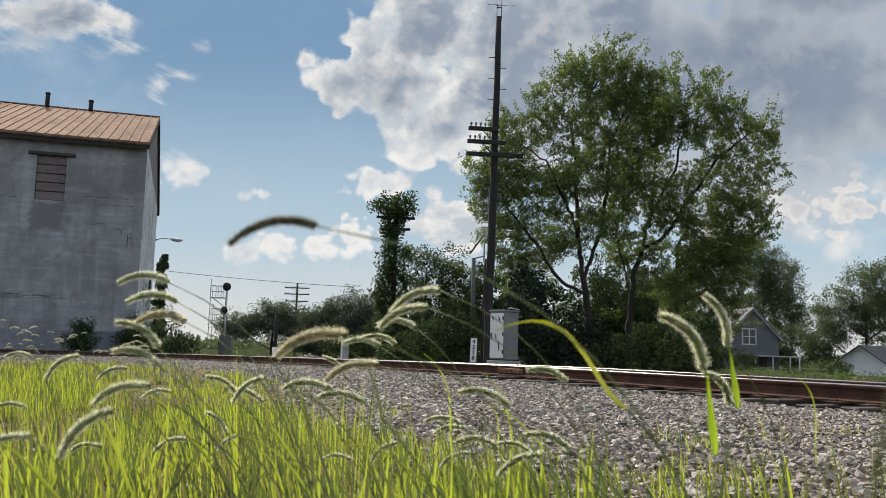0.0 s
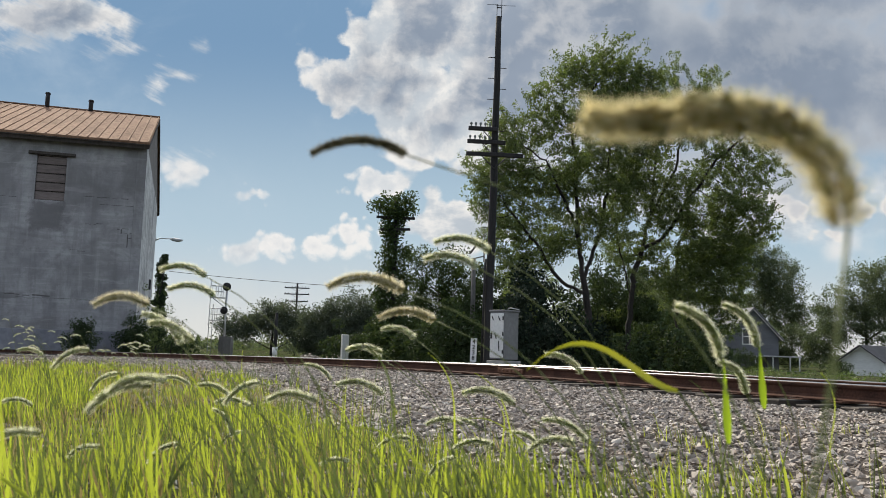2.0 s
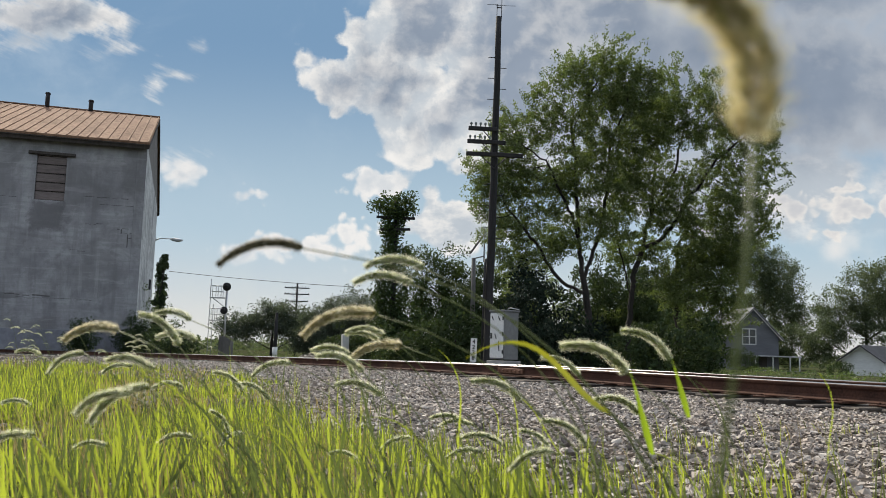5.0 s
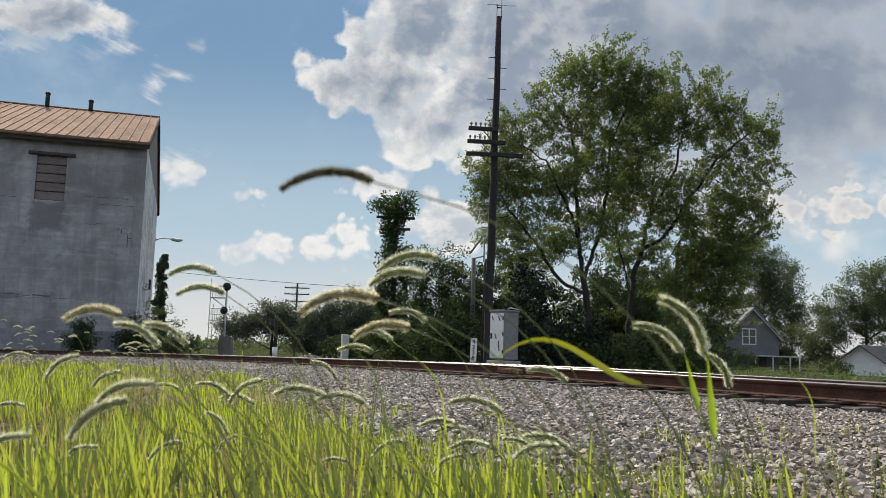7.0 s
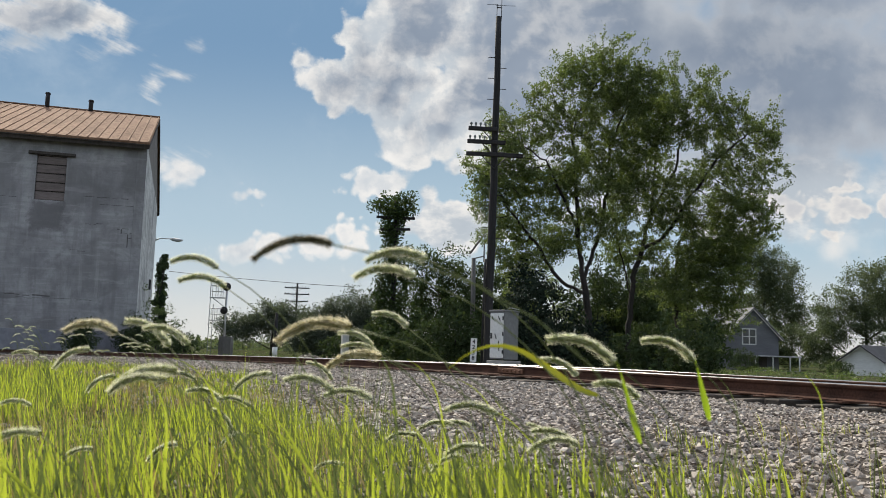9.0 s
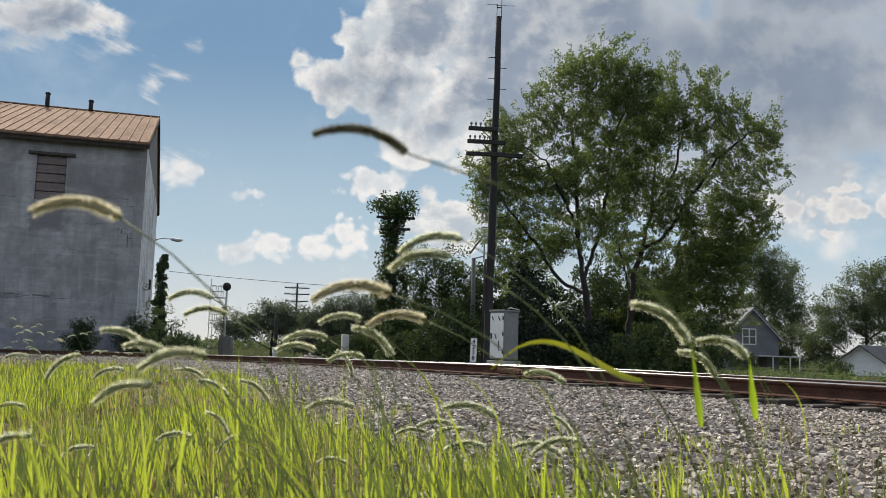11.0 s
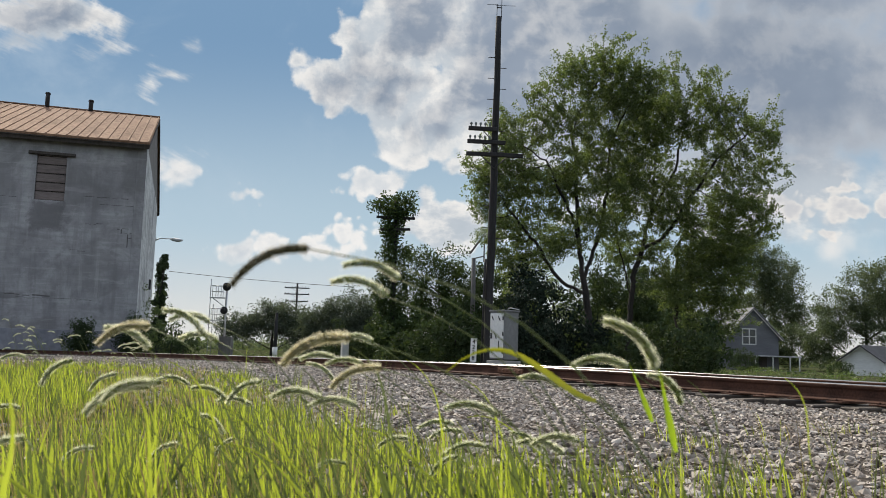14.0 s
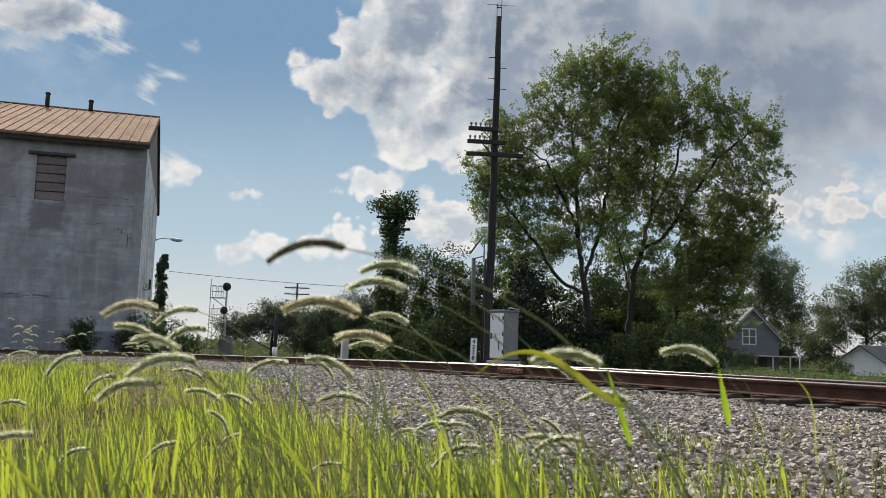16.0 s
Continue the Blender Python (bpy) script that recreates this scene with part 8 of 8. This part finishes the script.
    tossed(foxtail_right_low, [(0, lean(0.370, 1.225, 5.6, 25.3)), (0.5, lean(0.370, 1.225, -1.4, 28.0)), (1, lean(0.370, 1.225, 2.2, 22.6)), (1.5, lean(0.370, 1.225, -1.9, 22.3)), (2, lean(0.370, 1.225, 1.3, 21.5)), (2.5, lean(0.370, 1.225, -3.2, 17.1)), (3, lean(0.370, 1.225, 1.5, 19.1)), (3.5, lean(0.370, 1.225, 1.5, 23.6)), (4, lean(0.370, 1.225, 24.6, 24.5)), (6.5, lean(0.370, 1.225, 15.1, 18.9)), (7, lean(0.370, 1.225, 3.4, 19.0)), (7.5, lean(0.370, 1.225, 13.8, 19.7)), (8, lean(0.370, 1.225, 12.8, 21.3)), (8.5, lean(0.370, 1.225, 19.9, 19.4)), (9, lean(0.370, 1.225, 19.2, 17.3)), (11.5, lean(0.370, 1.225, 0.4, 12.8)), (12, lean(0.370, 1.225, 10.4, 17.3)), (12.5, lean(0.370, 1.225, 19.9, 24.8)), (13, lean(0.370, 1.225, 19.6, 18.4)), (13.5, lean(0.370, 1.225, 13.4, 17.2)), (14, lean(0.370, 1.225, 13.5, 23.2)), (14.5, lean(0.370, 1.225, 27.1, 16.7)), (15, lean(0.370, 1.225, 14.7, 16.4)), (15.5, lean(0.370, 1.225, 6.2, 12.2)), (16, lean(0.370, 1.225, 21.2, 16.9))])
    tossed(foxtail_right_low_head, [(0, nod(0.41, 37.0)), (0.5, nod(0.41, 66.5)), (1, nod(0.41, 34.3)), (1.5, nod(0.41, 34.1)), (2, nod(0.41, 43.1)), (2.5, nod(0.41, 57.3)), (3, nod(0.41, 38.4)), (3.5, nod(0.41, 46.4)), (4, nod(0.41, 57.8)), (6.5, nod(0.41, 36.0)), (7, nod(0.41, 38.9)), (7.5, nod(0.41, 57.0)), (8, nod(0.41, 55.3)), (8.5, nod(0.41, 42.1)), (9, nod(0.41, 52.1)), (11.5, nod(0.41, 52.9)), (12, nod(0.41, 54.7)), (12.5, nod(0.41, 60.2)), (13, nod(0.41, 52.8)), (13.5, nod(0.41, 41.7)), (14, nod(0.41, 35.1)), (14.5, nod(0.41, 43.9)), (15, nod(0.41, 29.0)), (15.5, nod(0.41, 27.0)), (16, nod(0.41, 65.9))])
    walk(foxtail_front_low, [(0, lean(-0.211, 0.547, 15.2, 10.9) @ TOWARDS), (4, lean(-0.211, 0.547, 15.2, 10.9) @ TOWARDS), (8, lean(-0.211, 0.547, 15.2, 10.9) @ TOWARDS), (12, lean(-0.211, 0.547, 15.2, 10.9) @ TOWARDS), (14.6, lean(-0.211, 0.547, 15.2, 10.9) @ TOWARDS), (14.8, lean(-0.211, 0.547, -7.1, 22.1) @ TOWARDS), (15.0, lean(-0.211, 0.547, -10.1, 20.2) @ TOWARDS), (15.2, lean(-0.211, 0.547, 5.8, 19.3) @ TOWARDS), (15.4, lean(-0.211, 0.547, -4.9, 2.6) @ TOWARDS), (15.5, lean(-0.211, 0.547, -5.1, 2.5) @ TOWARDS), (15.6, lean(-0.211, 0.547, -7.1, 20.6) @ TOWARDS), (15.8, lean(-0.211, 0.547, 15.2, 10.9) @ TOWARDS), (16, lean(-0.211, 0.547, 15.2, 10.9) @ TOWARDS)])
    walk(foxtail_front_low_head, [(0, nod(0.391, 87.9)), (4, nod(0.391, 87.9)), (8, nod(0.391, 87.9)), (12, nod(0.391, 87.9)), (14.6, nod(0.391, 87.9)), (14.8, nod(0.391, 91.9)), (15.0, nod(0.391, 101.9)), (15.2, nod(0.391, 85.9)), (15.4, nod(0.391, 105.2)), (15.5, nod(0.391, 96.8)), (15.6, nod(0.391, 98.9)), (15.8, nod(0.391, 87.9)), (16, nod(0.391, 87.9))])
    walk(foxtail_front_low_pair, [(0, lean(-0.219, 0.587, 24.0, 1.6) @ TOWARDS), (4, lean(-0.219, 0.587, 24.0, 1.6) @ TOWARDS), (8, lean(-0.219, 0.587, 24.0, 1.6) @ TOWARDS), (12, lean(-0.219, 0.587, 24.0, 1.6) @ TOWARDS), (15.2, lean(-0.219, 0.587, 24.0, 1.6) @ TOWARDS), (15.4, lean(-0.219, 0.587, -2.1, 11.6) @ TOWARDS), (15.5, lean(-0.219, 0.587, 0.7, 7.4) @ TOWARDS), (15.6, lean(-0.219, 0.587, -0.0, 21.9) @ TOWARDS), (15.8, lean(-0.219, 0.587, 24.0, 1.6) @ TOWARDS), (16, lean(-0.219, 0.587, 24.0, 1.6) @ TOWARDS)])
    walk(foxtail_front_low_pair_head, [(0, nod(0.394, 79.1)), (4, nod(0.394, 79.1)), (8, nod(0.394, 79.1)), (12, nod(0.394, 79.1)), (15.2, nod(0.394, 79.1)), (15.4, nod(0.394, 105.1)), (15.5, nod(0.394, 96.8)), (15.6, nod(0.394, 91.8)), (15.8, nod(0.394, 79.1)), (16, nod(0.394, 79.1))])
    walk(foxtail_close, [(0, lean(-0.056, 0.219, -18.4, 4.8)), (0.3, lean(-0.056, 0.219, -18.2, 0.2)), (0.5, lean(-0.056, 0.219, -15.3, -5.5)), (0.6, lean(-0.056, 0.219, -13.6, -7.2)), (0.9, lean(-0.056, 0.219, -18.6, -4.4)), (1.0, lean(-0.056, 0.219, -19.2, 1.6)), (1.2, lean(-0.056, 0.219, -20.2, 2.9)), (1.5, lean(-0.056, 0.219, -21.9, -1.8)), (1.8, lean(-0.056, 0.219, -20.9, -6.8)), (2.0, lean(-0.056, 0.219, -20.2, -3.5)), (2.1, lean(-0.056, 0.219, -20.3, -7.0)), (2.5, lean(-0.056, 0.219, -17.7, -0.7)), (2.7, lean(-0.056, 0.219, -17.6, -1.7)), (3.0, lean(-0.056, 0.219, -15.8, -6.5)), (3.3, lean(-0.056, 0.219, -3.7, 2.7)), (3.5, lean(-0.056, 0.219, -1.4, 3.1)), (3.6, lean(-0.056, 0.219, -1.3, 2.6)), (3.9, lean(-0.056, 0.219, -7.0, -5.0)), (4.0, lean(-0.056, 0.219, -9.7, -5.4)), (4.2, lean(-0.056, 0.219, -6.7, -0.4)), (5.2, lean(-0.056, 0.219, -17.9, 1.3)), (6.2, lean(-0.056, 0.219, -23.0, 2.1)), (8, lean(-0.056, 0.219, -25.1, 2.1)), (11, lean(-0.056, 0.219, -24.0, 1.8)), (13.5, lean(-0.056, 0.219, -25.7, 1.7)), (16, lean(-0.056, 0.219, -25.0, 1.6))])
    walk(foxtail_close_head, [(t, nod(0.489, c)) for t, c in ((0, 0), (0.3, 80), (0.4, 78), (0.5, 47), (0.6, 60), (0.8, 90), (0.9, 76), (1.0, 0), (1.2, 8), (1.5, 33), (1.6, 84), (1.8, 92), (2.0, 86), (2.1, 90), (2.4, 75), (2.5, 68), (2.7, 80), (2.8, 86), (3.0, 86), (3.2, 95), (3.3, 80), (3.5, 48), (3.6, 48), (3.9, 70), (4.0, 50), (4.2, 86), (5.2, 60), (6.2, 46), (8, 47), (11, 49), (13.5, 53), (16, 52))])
    times = [0.4 * i for i in range(41)]
    for p, h, x, y, ln, a, c, phase, k in LOOSE:
        walk(p, [(t, lean(x, y, a + 7.0 * k * gust(t, phase))) for t in times])
        walk(h, [(t, nod(ln, c + 16.0 * k * gust(t - 0.15, phase))) for t in times])
    for ob, turn, phase in TUFTS:
        x, y, z = ob.location
        walk(ob, [(t, pose(x, y, z, 0, -4.0 + 4.5 * gust(t, phase), 0)) for t in times[::2]])
    for k, (ob, m) in enumerate(CROWNS):
        walk(ob, [(t, m @ pose(0, 0, 0, 0, 0.5 * gust(t, 0.9 * k), 0.3 * gust(t, 1.3 * k))) for t in times[::2]])


CROWNS = [(ob, ob.matrix_basis.copy()) for ob in crowns_a + crowns_b]
motions()
